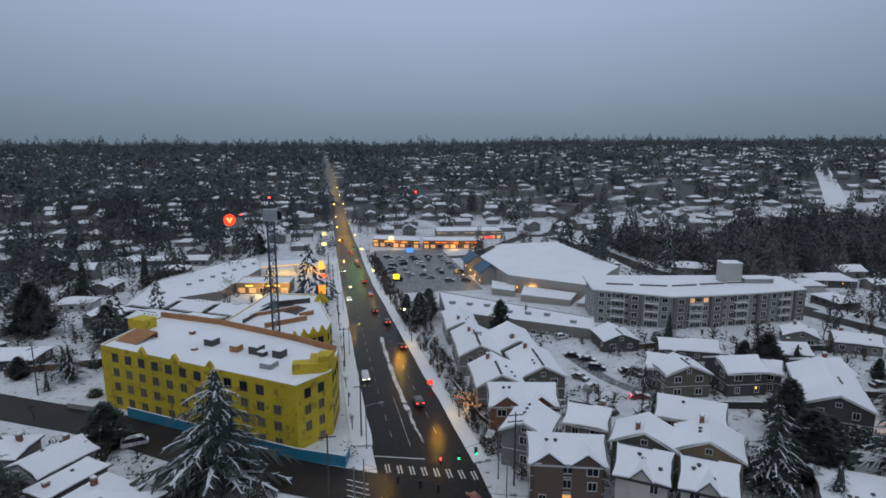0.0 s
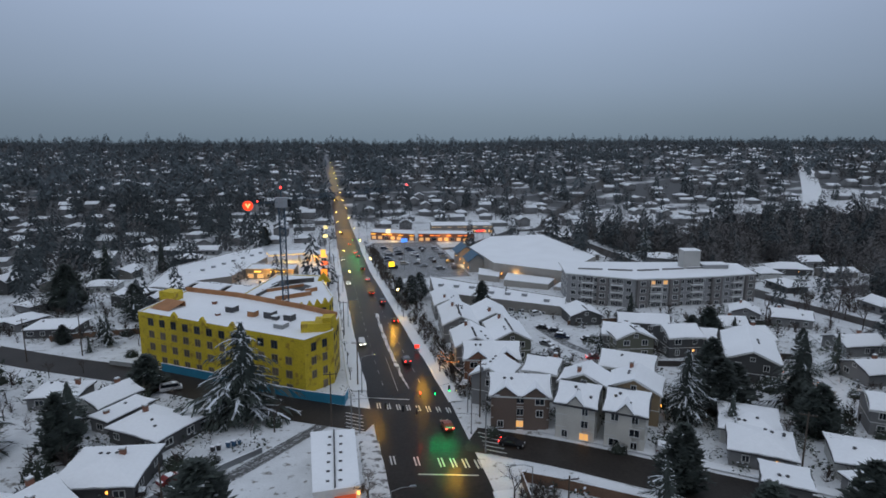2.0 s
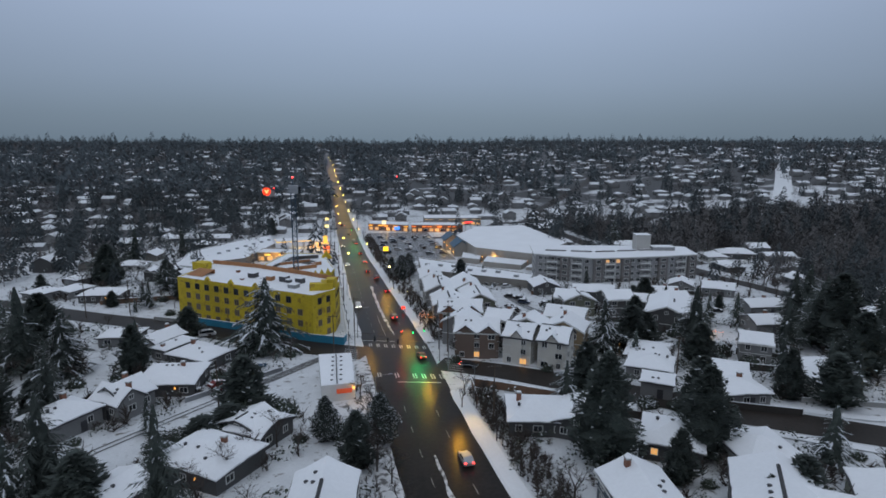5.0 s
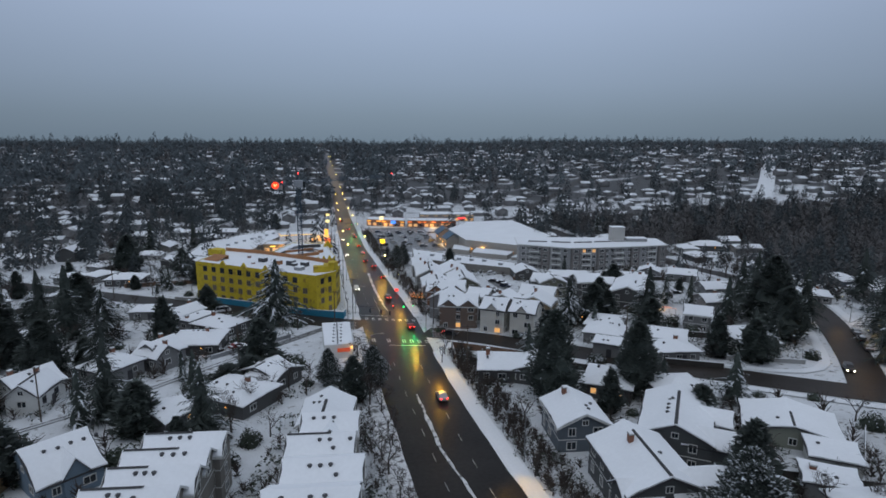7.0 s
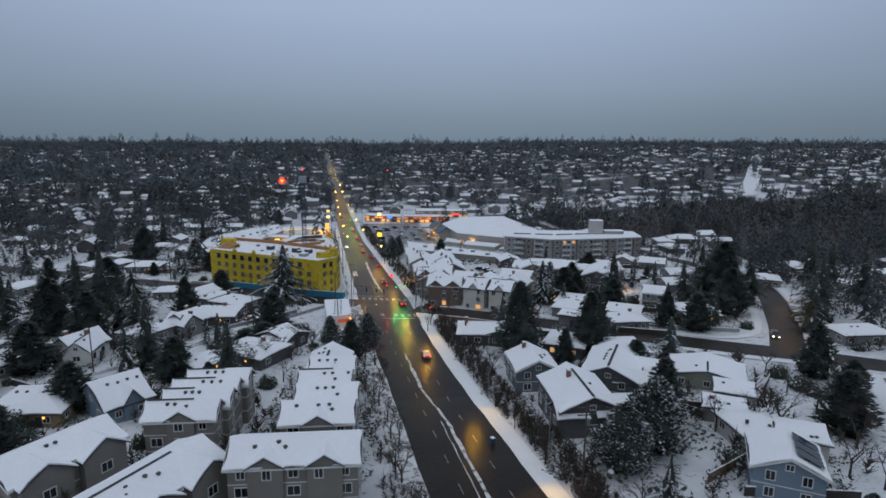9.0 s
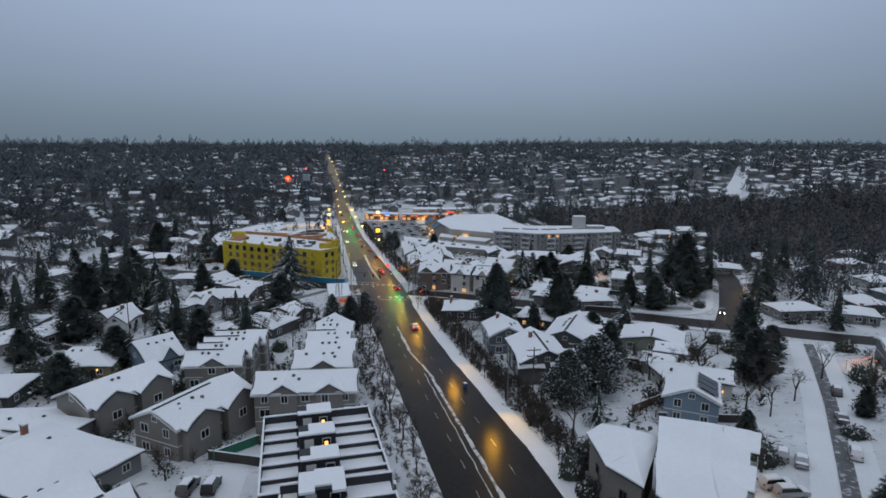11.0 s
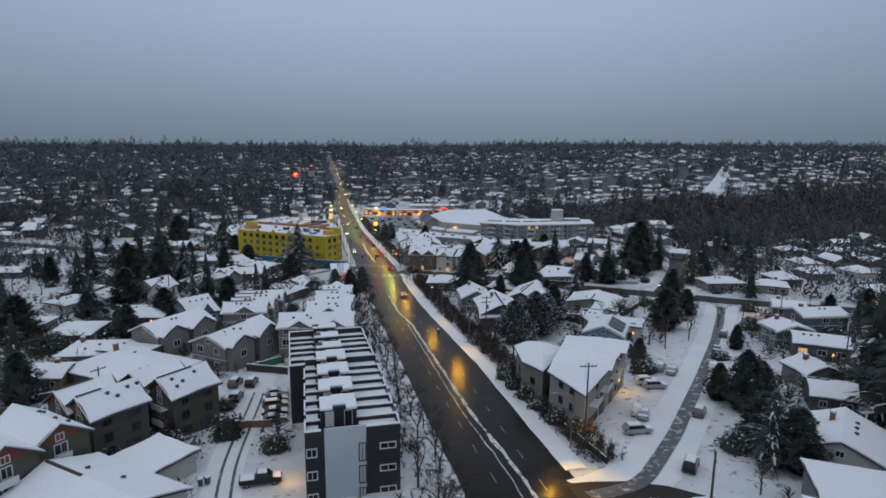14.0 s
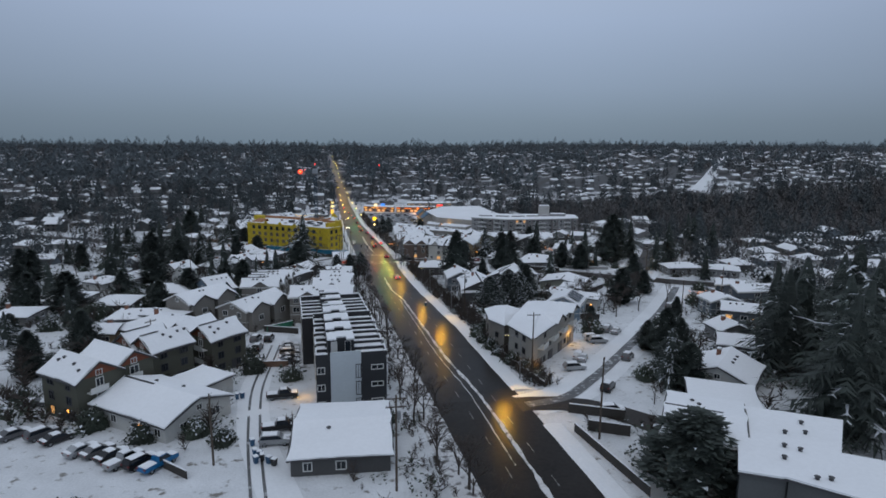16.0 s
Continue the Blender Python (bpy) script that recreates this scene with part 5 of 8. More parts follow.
for px, py, turn in ((88, 176.9, -30), (97, 171.6, -30), (110, 168.2, -2), (126, 168.2, 1), (143, 169.3, 6)):
    b = Mesh()
    for k in range(4):
        h = 0.3 + k * STOREY
        b.box(-2.2, 2.2, -1.7, 0, h, h + 0.2, 0)
        b.box(-1.9, 1.9, -0.06, 0.0, h + 0.3, h + 2.2, 1)
        if k:
            for i in range(12):
                u = -2.15 + 4.3 * i / 11
                b.box(u - 0.03, u + 0.03, -1.7, -1.65, h + 0.2, h + 1.15, 0)
            b.box(-2.2, 2.2, -1.72, -1.62, h + 1.15, h + 1.25, 0)
            b.box(-2.1, 2.1, -1.6, -0.6, h + 0.2, h + 0.26, 2)
    for sx in (-2.2, 2.08):
        b.box(sx, sx + 0.14, -1.7, -1.56, 0, 11.2, 0)
    part("balcony", b, [TRIM, DARKTRIM, ROOFSNOW], root, "stack of white-railed balconies", pose(px - cx, py - cy, 0, 0, 0, turn))
for px, py, turn in ((92.6, 174.2, -30), (105, 168.2, -2), (117.5, 168.0, 0), (134.5, 168.4, 4), (149, 169.8, 6)):
    b = Mesh()
    b.box(-2.1, 2.1, -0.9, 0.2, -3, 11.2)
    part("bay", b, [APTDARK], root, "darker projecting bay", pose(px - cx, py - cy, 0, 0, 0, turn))
    for k in range(4):
        q = Vector((px - cx, py - cy)) + Vector((math.sin(radians(turn)), -math.cos(radians(turn)))) * 0.9
        add_window(root, q.x, q.y, 1.6 + STOREY * k, turn, 1.8, 1.4)
b = Mesh()
b.box(-3.2, 3.2, -2.6, 2.6, 11, 18.6, 0)
b.box(-3.3, 3.3, -2.7, 2.7, 18.6, 18.8, 1)
part("stair_tower", b, [material("pale_stucco", (0.42, 0.41, 0.39), 0.85, vary=0.12), ROOFSNOW], root, "pale stucco stair tower", pose(132 - cx, 183 - cy, 0, 0, 0, -8))
b = Mesh()
b.box(-5, 5, -2.5, 2.5, 11, 13.2, 0)
b.box(-5.1, 5.1, -2.6, 2.6, 13.2, 13.45, 1)
part("plant_room", b, [APTWALL, ROOFSNOW], root, "low rooftop plant room", pose(141 - cx, 181 - cy, 0, 0, 0, -8))
for k in range(5):
    b = Mesh()
    b.box(-4.5, 4.5, -0.12, 0.12, 11.5, 12.3, 0)
    b.box(-4.5, 4.5, -0.2, 0.2, 12.3, 12.42, 1)
    part("roof_screen", b, [APTDARK, ROOFSNOW], root, "low dark roof screen", pose(92 + k * 10.5 - cx, 184.5 - (3.6 * k if k < 2 else 6 - k * 0.4) - cy, 0, 0, 0, -18 if k < 2 else 0))

# supermarket with a blue-roofed entrance, and the strip building before it
root, cx, cy, z = block("supermarket", [(66, 232), (92, 210), (119, 240), (114, 306), (82, 304), (63, 272)], 8.0, material("market_wall", (0.33, 0.31, 0.28), 0.85, vary=0.15), "wide flat-roofed supermarket under smooth snow with a blue entrance roof", "shop", parapet=0.3, base=-9.3)
for px, py, ln, hh in ((61, 276, 12, 4.0), (62, 254, 12, 4.0)):
    b = Mesh()
    b.box(-4, 4, -ln / 2, ln / 2, -2, 6.0, 1)
    b.slab([(-5, -ln / 2 - 1, 5.6), (0, -ln / 2 - 1, 9.4), (0, ln / 2 + 1, 9.4), (-5, ln / 2 + 1, 5.6)][::-1], 0.3, 0)
    b.slab([(5, -ln / 2 - 1, 5.6), (0, -ln / 2 - 1, 9.4), (0, ln / 2 + 1, 9.4), (5, ln / 2 + 1, 5.6)], 0.3, 0)
    b.add([(-4, -ln / 2, 6), (4, -ln / 2, 6), (0, -ln / 2, 9.1)], [(0, 1, 2)], 1)
    part("entrance_roof", b, [BLUEROOF, MATS["market_wall"]], root, "blue metal pitched entrance roof", pose(px - cx, py - cy, 0))
for k in range(7):
    b = Mesh()
    b.box(-0.12, 0.12, -0.35, 0.35, 3.4, 4.0)
    part("wall_lamp", b, [WARMGLOW], root, "glowing amber wall lamp", pose((56.6 if k < 4 else 69 + (k - 4) * 9.5) - cx, (244 + k * 10 if k < 4 else 229.2 - (k - 4) * 8) - cy, 0))
for poly, h in (([(66, 214), (82, 203), (88, 212), (71, 226)], 4.6), ([(84, 202), (94, 196), (101, 206), (92, 212)], 3.8), ([(58, 228), (66, 222), (69, 232), (61, 240)], 4.0)):
    b = Mesh()
    b.prism([(x - cx, y - cy) for x, y in poly], -2, h, 0)
    b.prism([(x - cx, y - cy) for x, y in poly], h, h + 0.3, 1)
    part("annex", b, [MATS["market_wall"], ROOFSNOW], root, "low annex with snow on its flat roof")
strip_root, cx, cy, z = block("strip_building", [(32, 188), (73, 161), (78, 173), (34, 214)], 5.0, siding("taupe"), "long low commercial building under an unbroken snow roof", "shop", base=-7.3)
facade_windows(strip_root, cx, cy, (32, 188), (73, 161), 12, 1, 2.2, 3, 1.6, 1.1, 0.2)
for k in range(7):
    b = Mesh()
    b.box(-0.9, 0.9, -0.7, 0.7, 5, 6.2, 0)
    b.box(-0.95, 0.95, -0.75, 0.75, 6.2, 6.4, 1)
    part("roof_unit", b, [STEEL, ROOFSNOW], strip_root, "", pose(36 + k * 5.6 - cx, 197 - k * 4.6 - cy + (k % 3) * 2, 0, 0, 0, -35))


# three-storey black townhouses with roof terraces, in two stepped blocks
def terrace_row(x0, y0, lean, units, pitch, W, H, z, near):
    """A row whose stair houses each serve the two terraces before and behind, on both sides; local x runs north along the row."""
    L = units * pitch
    root = thing("townhouse_row", pose(x0, y0, z, 0, 0, 90 + lean), "row of three-storey black modern townhouses with snowy roof terraces", "townhouse")
    for k in range(units * 2):
        q = root.matrix_world @ Vector((-L / 2 + pitch * (k + 0.5) / 2, 0, 0))
        take(q.x, q.y, 8)
    black = material("black_panel", (0.021, 0.023, 0.027), 0.55, vary=0.2, scale=0.8)
    grey = material("pale_panel", (0.48, 0.53, 0.56), 0.6, vary=0.08)
    left, right = (W / 2 if near else W / 2 + 1.0), -W / 2
    lit_from = 0 if near else 1
    for k in range(units):
        u = -L / 2 + k * pitch
        h = H - 0.25 * k
        b = Mesh()
        b.box(u, u + pitch, right, left, -5, h)
        part("wall", b, [black], root)
        c0, c1 = (-0.6, 3.9) if near else (-1.1, 3.1)
        for half in range(2):
            v = u + half * pitch / 2
            for y0_, y1_ in ((right, c0 - 0.1), (c1 + 0.1, left)):
                s = Mesh()
                s.box(v + 0.25, v + pitch / 2 - 0.05, y0_ + 0.25, y1_ - 0.25, h - 0.04, h + 0.14)
                part("terrace_snow", s, [ROOFSNOW], root, "snow lying on the roof terrace")
                p = Mesh()
                top = h + (0.9 if half == 0 else 0.7)
                p.box(v - 0.11, v + 0.11, y0_, y1_, h, top, 0)
                p.box(v - 0.2, v + 0.2, y0_, y1_, top, top + 0.14, 1)
                part("parapet", p, [black, ROOFSNOW], root)
        for side, yy in ((-1, right + 0.08), (1, left - 0.08)):
            r = Mesh()
            r.box(u + 0.11, u + pitch * (0.5 if near else 1.0) - 0.11, yy - 0.07, yy + 0.07, h, h + 0.95, 0)
            r.box(u + 0.11, u + pitch * (0.5 if near else 1.0) - 0.11, yy - 0.11, yy + 0.11, h + 0.95, h + 1.08, 1)
            if near:
                r.box(u + pitch / 2 + 0.2, u + pitch / 2 + 0.9, yy - 0.07, yy + 0.07, h, h + 1.5, 0)
                r.box(u + pitch / 2 + 0.2, u + pitch / 2 + 0.9, yy - 0.12, yy + 0.12, h + 1.5, h + 1.62, 1)
            part("side_parapet", r, [black, ROOFSNOW], root)
        v0 = u + 2.5
        v1 = v0 + (3.5 if near else 2.7)
        hh = h + 2.6
        ph = Mesh()
        ph.box(v0, v1, c0, c1, h, hh, 0)
        ph.box(v0 - 0.1, v1 + 0.1, c0 - 0.15, c1 + 0.15, hh, hh + 0.12, 0)
        q = part("stair_house", ph, [black], root, "black rooftop stair house")
        sn = Mesh()
        if near:
            # the front edge of the roof steps back in its middle
            sn.box(v0 - 0.8, v1, c0 - 0.1, c0 + 1.3, hh + 0.02, hh + 0.32)
            sn.box(v0 + 0.4, v1, c0 + 1.3, c1 - 1.5, hh + 0.12, hh + 0.34)
            sn.box(v0 - 0.6, v1 - 0.3, c1 - 1.5, c1 + 0.1, hh + 0.02, hh + 0.30)
        else:
            sn.box(v0 - 0.1, v1, c0 - 0.1, c1 - 1.1, hh + 0.12, hh + 0.34)
            sn.box(v0 - 0.1, v0 + 0.8, c1 - 1.1, c1 + 0.1, hh + 0.12, hh + 0.32)
        part("snow_cover", sn, [ROOFSNOW], q)
        for at, wide, mat_, label in ((c1 - 1.1, 0.95, TRIM, "white terrace door"), (c0 + 1.0, 0.9, GLASS, "glazed terrace door")):
            d = Mesh()
            d.box(v0 - 0.05, v0 + 0.02, at - wide / 2 - 0.08, at + wide / 2 + 0.08, h + 0.1, h + 2.2, 1)
            d.box(v0 - 0.08, v0 - 0.04, at - wide / 2, at + wide / 2, h + 0.12, h + 2.1, 0)
            part("door", d, [mat_, TRIM], q, label)
        if not near and k >= lit_from:
            g = Mesh()
            g.box(v0 - 0.25, v0 - 0.05, -0.25, 0.15, h + 1.2, h + 1.75)
            part("wall_lamp", g, [WARMGLOW], q, "lit warm wall lamp")
        for st in range(3):
            for du in (1.7, 4.6):
                add_window(root, u + du, right, h - 8.6 + st * 3.0, 0, 1.2, 1.4)
            add_window(root, u + 2.6, left, h - 8.6 + st * 3.0, 180, 1.2, 1.4)
    p = Mesh()
    p.box(L / 2 - 0.12, L / 2 + 0.12, right, left, h, h + 1.15, 0)
    p.box(L / 2 - 0.16, L / 2 + 0.16, right, left, h + 1.15, h + 1.29, 1)
    part("parapet", p, [black, ROOFSNOW], root)
    if near:
        b = Mesh()
        b.box(-L / 2 - 0.25, -L / 2, -1.6, 3.6, -4, H + 1.2)
        part("end_panel", b, [grey], root, "pale grey end wall panel")
        for st in range(3):
            add_window(root, -L / 2, -4.4, 2.2 + st * 3.1, -90, 1.9, 0.7)
            add_window(root, -L / 2, 5.2, 2.2 + st * 3.1, -90, 1.1, 1.0)
            add_window(root, -L / 2 - 0.22, -1.1, 1.8 + st * 3.1, -90, 0.7, 2.3, False, True)


terrace_row(-0.65, -89.4, 4.0, 4, 6.6, 12.0, 10.4, 8.0, True)
terrace_row(-3.1, -66.6, 5.5, 3, 6.3, 13.4, 9.6, 7.4, False)

# ranch house and long low corner building
house(-1.2, -118.2, 13.2, 16.0, -2, 3.0, 4.3, "gable", "dark", chimney=False, vents=1)
root, cx, cy, z = block("corner_shop", [(-5.9, 55.5), (1.0, 56.2), (0.5, 74), (-7.2, 74)], 4.0, siding("white"), "long low white corner building with a snow-covered roof", "shop", parapet=0.1)
b = Mesh()
b.box(-0.12, 0.12, -8.8, 8.8, 4.1, 4.5)
part("ridge_vent", b, [DARKTRIM], root, "dark ridge vent", pose(0.0, 0, 0, 0, 0, 1.5))
for k in range(6):
    for sx in (-0.9, 1.0):
        b = Mesh()
        b.box(-0.28, 0.28, -0.12, 0.12, 4.1, 4.42)
        part("vent", b, [DARKTRIM], root, "dark roof vent", pose(sx, -7.0 + k * 2.7, 0))
# red panel with a weak glow, added for the red-lit end of the shop
b = Mesh()
b.box(-1.6, 1.6, -0.06, 0, 2.2, 3.2, 0)
part("shop_sign", b, [material("dim_red_sign", (0.35, 0.05, 0.03), 0.5, emit=(1.0, 0.16, 0.04), power=0.25)], root, "dimly glowing red shop sign", pose(-1.2 - cx, 55.6 - cy, 0, 0, 0, 5.8))
b = Mesh()
b.box(-0.2, 0.2, -0.25, 0.02, 2.9, 3.3)
part("wall_lamp", b, [WARMGLOW], root, "glowing amber wall lamp", pose(0.75 - cx, 56.15 - cy, 0, 0, 0, 5.8))

# townhouse rows along the road
for k in range(4):
    house(-26.2 + (0.5 if k % 2 else 0) + 0.7 * k, -18.0 + 5.0 * k, 10.6, 5.4, -4, 8.0, 9.9, "gable", "taupe", gables=(0.3,) if k == 0 else (), vents=3, chimney=False, name="townhouse", lit=k == 3)
    house(-4.8 + (0.9 if k % 2 else 0) + k * 0.3, -21.8 + 7.6 * k, 10.8 - k * 0.9, 7.8, -4, 8.0, 9.9, "gable", "taupe", gables=(0.2,) if k in (0, 3) else (), vents=4, chimney=False, name="townhouse", lit=k == 0)
house(-7.3, -34.0, 17.0, 8.5, -4, 7.8, 9.8, "gable", "taupe", gables=(-3.6, 4.2), lit=1, vents=3, name="townhouse")
house(-25.7, -36.6, 16.5, 9.5, 56, 6.3, 8.3, "gable", "taupe", wings=((-4.2, -3.1, 6.2, 6.6, 90, 6.3, 8.1), (4.2, -3.1, 6.2, 6.6, 90, 6.3, 8.3)), vents=4, chimney=False, name="townhouse")
house(-41.9, -26.6, 15.5, 9.5, 52, 6.6, 8.7, "gable", "taupe", lit=2, wings=((-3.9, -3.1, 6.2, 6.4, 90, 6.6, 8.5), (3.9, -3.1, 6.2, 6.2, 90, 6.6, 8.6)), vents=2, chimney=False, name="townhouse")
house(-48.8, -36.4, 11, 5.5, -22, 3.4, 3.8, "flat", "grey", chimney=False)
house(-44.8, 4.4, 8.6, 12.5, 42, 3.6, 7.2, "gable", "blue", gables=(0.5,), vents=5, chimney=False)
house(-4.0, 11.5, 10, 8.5, 84, 5.6, 7.8, "gable", "taupe", vents=3, chimney=False)
for x, y, L, W, a, g in ((-44.3, -98.2, 10, 7.4, -38, 1), (-41.3, -91.8, 10.5, 7.4, -38, 0), (-36.2, -82.0, 8.2, 7.2, 47, 1), (-27.35, -74.75, 8.2, 7.2, 47, 0), (-33.0, -70.6, 8.0, 7.2, 53, 0), (-40.8, -78.6, 7.6, 7.0, 47, 0)):
    q = house(x, y, L, W, a, 7.6, 10.0, "gable", "moss", lit=g, name="townhouse", vents=4, chimney=False)
    side = 1 if a < 0 else -1
    b = Mesh()
    o = side * (L / 2 + 0.04)
    b.add([(o, -W / 2 + 0.3, 7.7), (o, W / 2 - 0.3, 7.7), (o, 0, 9.6)], [(0, 1, 2) if side > 0 else (2, 1, 0)])
    part("gable_shingles", b, [material("rust_shingle", (0.20, 0.065, 0.035), 0.85, vary=0.25, scale=2.0)], q, "rust-red shingled gable")
    b = Mesh()
    for sy in (-1, 1):
        b.slab([(o + side * 0.5, 0, 10.05), (o + side * 0.5, sy * (W / 2 + 0.5), 7.35), (o + side * 0.35, sy * (W / 2 + 0.5), 7.35), (o + side * 0.35, 0, 10.05)], 0.28)
    part("bargeboard", b, [TRIM], q, "white bargeboard")
    b = Mesh()
    for st in (2.6, 5.2):
        b.box(min(o, o + side * 1.2), max(o, o + side * 1.2), -W * 0.3, W * 0.1, st, st + 0.15)
        b.box(min(o + side * 1.1, o + side * 1.2), max(o + side * 1.1, o + side * 1.2), -W * 0.3, W * 0.1, st + 0.15, st + 1.0)
    part("balcony", b, [TRIM], q, "white balcony")
house(-30.4, -103.3, 17.0, 12.5, -36, 3.3, 5.4, "gable", "pale", chimney=False, vents=2)
house(-27.0, -92.6, 8.0, 7.6, -38, 2.9, 3.3, "flat", "pale", chimney=False, vents=0)
house(69.0, -105.0, 12.0, 11.5, 45, 3.4, 5.8, "gable", "pale", chimney=True)
# apartments beside the snowy street


def corner_apartments(poly, spine, eave, ridge, wall, label):
    """A building over an odd plan whose low roof planes rise from every edge to a ridge line."""
    cx, cy = sum(p[0] for p in poly) / len(poly), sum(p[1] for p in poly) / len(poly)
    z = ground(cx, cy)
    root = thing("apartment_house", pose(cx, cy, z), label, "apartment house")
    loc = [Vector((x - cx, y - cy)) for x, y in poly]
    top = [Vector((x - cx, y - cy)) for x, y in spine]
    b = Mesh()
    b.prism([tuple(p) for p in loc], -3, eave)
    part("wall", b, [siding(wall)], root)
    r, sn = Mesh(), Mesh()
    rng = random.Random(17)
    n = len(loc)
    out = [p + (p.normalized() * 0.7) for p in loc]
    for i in range(n):
        a, c = out[i], out[(i + 1) % n]
        ra, rc = min(top, key=lambda q: (q - a).length), min(top, key=lambda q: (q - c).length)
        f = [(a.x, a.y, eave - 0.15), (c.x, c.y, eave - 0.15), (rc.x, rc.y, ridge)] + ([(ra.x, ra.y, ridge)] if ra != rc else [])
        r.slab(f, 0.2, 0)
        sn.slab([(q[0], q[1], q[2] + 0.2) for q in ragged(f, rng, 0.02, 1.4, 0.05)], 0.22, 0)
    part("roof", r, [SHINGLE], root)
    part("snow_cover", sn.weld(), [ROOFSNOW], root, "thick layer of fresh snow")
    for i in range(n):
        a, c = Vector(poly[i]), Vector(poly[(i + 1) % n])
        if (c - a).length > 5:
            facade_windows(root, cx, cy, a, c, max(1, int((c - a).length / 4.2)), 3 if eave > 7.8 else 2, 1.6, 2.7, 1.0, 1.1, 0.35, dark=True)
    for x, y in poly + spine:
        take(x, y, 4.5)
    return root, cx, cy, z


root, cx, cy, z = corner_apartments([(36.8, -89.6), (45.6, -78.8), (54.1, -68.4), (44.2, -62.6), (38.0, -73.8), (34.6, -79.4)], [(39.6, -82.0), (43.6, -75.0), (48.8, -67.8)], 8.2, 9.5, "stucco", "pale stucco apartment house with low snow-covered roof planes")
for gx, gy, turn, gw in ((44.4, -76.9, 51, 2.6), (50.6, -69.6, 51, 2.4)):
    b, sn = Mesh(), Mesh()
    for sx in (-1, 1):
        pl = [(sx * (gw + 0.4), -3.4, 8.2), (0, -3.4, 9.7), (0, 1.0, 9.7), (sx * (gw + 0.4), 1.0, 8.2)]
        pl = pl if sx > 0 else pl[::-1]
        b.slab(pl, 0.18, 0)
        sn.slab([(x, y, zz + 0.2) for x, y, zz in pl], 0.2, 0)
    b.add([(-gw, -3.0, 7.9), (gw, -3.0, 7.9), (0, -3.0, 9.5)], [(0, 1, 2)], 1)
    m = pose(gx - cx, gy - cy, 0, 0, 0, turn)
    q = part("gable", b, [SHINGLE, siding("stucco")], root, "small cross gable", m)
    part("gable_snow", sn.weld(), [ROOFSNOW], q)
for k in range(4):
    b = Mesh()
    b.box(-1.5, 1.5, -1.3, 0.1, 5.0, 5.2, 0)
    b.box(-1.5, 1.5, -1.35, -1.25, 5.2, 6.1, 0)
    at = pose(39.5 + k * 4.1 - cx, -86.4 + k * 5.05 - cy, 0, 0, 0, 51)
    part("balcony", b, [TRIM], root, "white balcony", at)
    b = Mesh()
    b.box(-1.3, 1.3, -0.08, 0.05, 0.1, 2.4, 0)
    part("garage_door", b, [DARKTRIM], root, "dark garage door", at)
root, cx, cy, z = corner_apartments([(34.6, -75.6), (38.6, -69.6), (42.0, -65.4), (36.4, -60.8), (33.4, -63.0), (32.6, -70.4)], [(36.0, -70.6), (38.2, -64.6)], 7.4, 8.6, "taupe", "taupe apartment house with saw-toothed snowy roof edges")
house(47.3, -131.8, 9.5, 13.5, -33, 7.2, 8.1, "gable", "taupe", chimney=False, vents=2, lit=1, name="apartment_house")
for poly, hh, vents in (([(43.5, -144.7), (47.7, -146.8), (57.4, -143.4), (64.5, -136), (53.9, -130)], 7.2, ((52, -141), (54.5, -138), (57, -138.5), (58.5, -136), (50, -143.5), (53.2, -142.2))),
                        ([(47.6, -147.2), (53.6, -153), (70, -152), (61.2, -146.2), (57.6, -143.9)], 7.4, ((50.2, -148.2), (51.6, -148.6), (62, -149.5)))):
    root, cx, cy, z = block("apartment_house", poly, hh, siding("charcoal"), "dark charcoal apartment house with a broad snow-covered flat roof", "apartment house", parapet=0, base=11.2)
    n = len(poly)
    for k in range(n):
        a, b = Vector(poly[k]), Vector(poly[(k + 1) % n])
        if (b - a).length > 6:
            facade_windows(root, cx, cy, a, b, max(2, int((b - a).length / 3.6)), 2, 1.7, 3.0, 1.4, 1.3, 0.15, {(1, 1)} if k == 0 else ())
    for vx, vy in vents:
        v = Mesh()
        v.tube((0, 0, hh - 0.1), (0, 0, hh + 0.62), 0.26, 0.22, 7)
        v.tube((0, 0, hh + 0.62), (0, 0, hh + 0.74), 0.36, 0.18, 7)
        part("vent", v, [DARKTRIM], root, "dark roof vent", pose(vx - cx, vy - cy, 0))
    e = Mesh()
    e.prism([(x + (x - cx) * 0.05 - cx, y + (y - cy) * 0.05 - cy) for x, y in poly], hh - 0.25, hh + 0.02, 0)
    e.prism([(x + (x - cx) * 0.045 - cx, y + (y - cy) * 0.045 - cy) for x, y in poly], hh + 0.02, hh + 0.26, 1)
    part("eave", e, [DARKTRIM, ROOFSNOW], root)
house(60.0, -117.5, 10, 8.5, -28, 3.6, 4.2, "flat", "grey", vents=0, chimney=False)
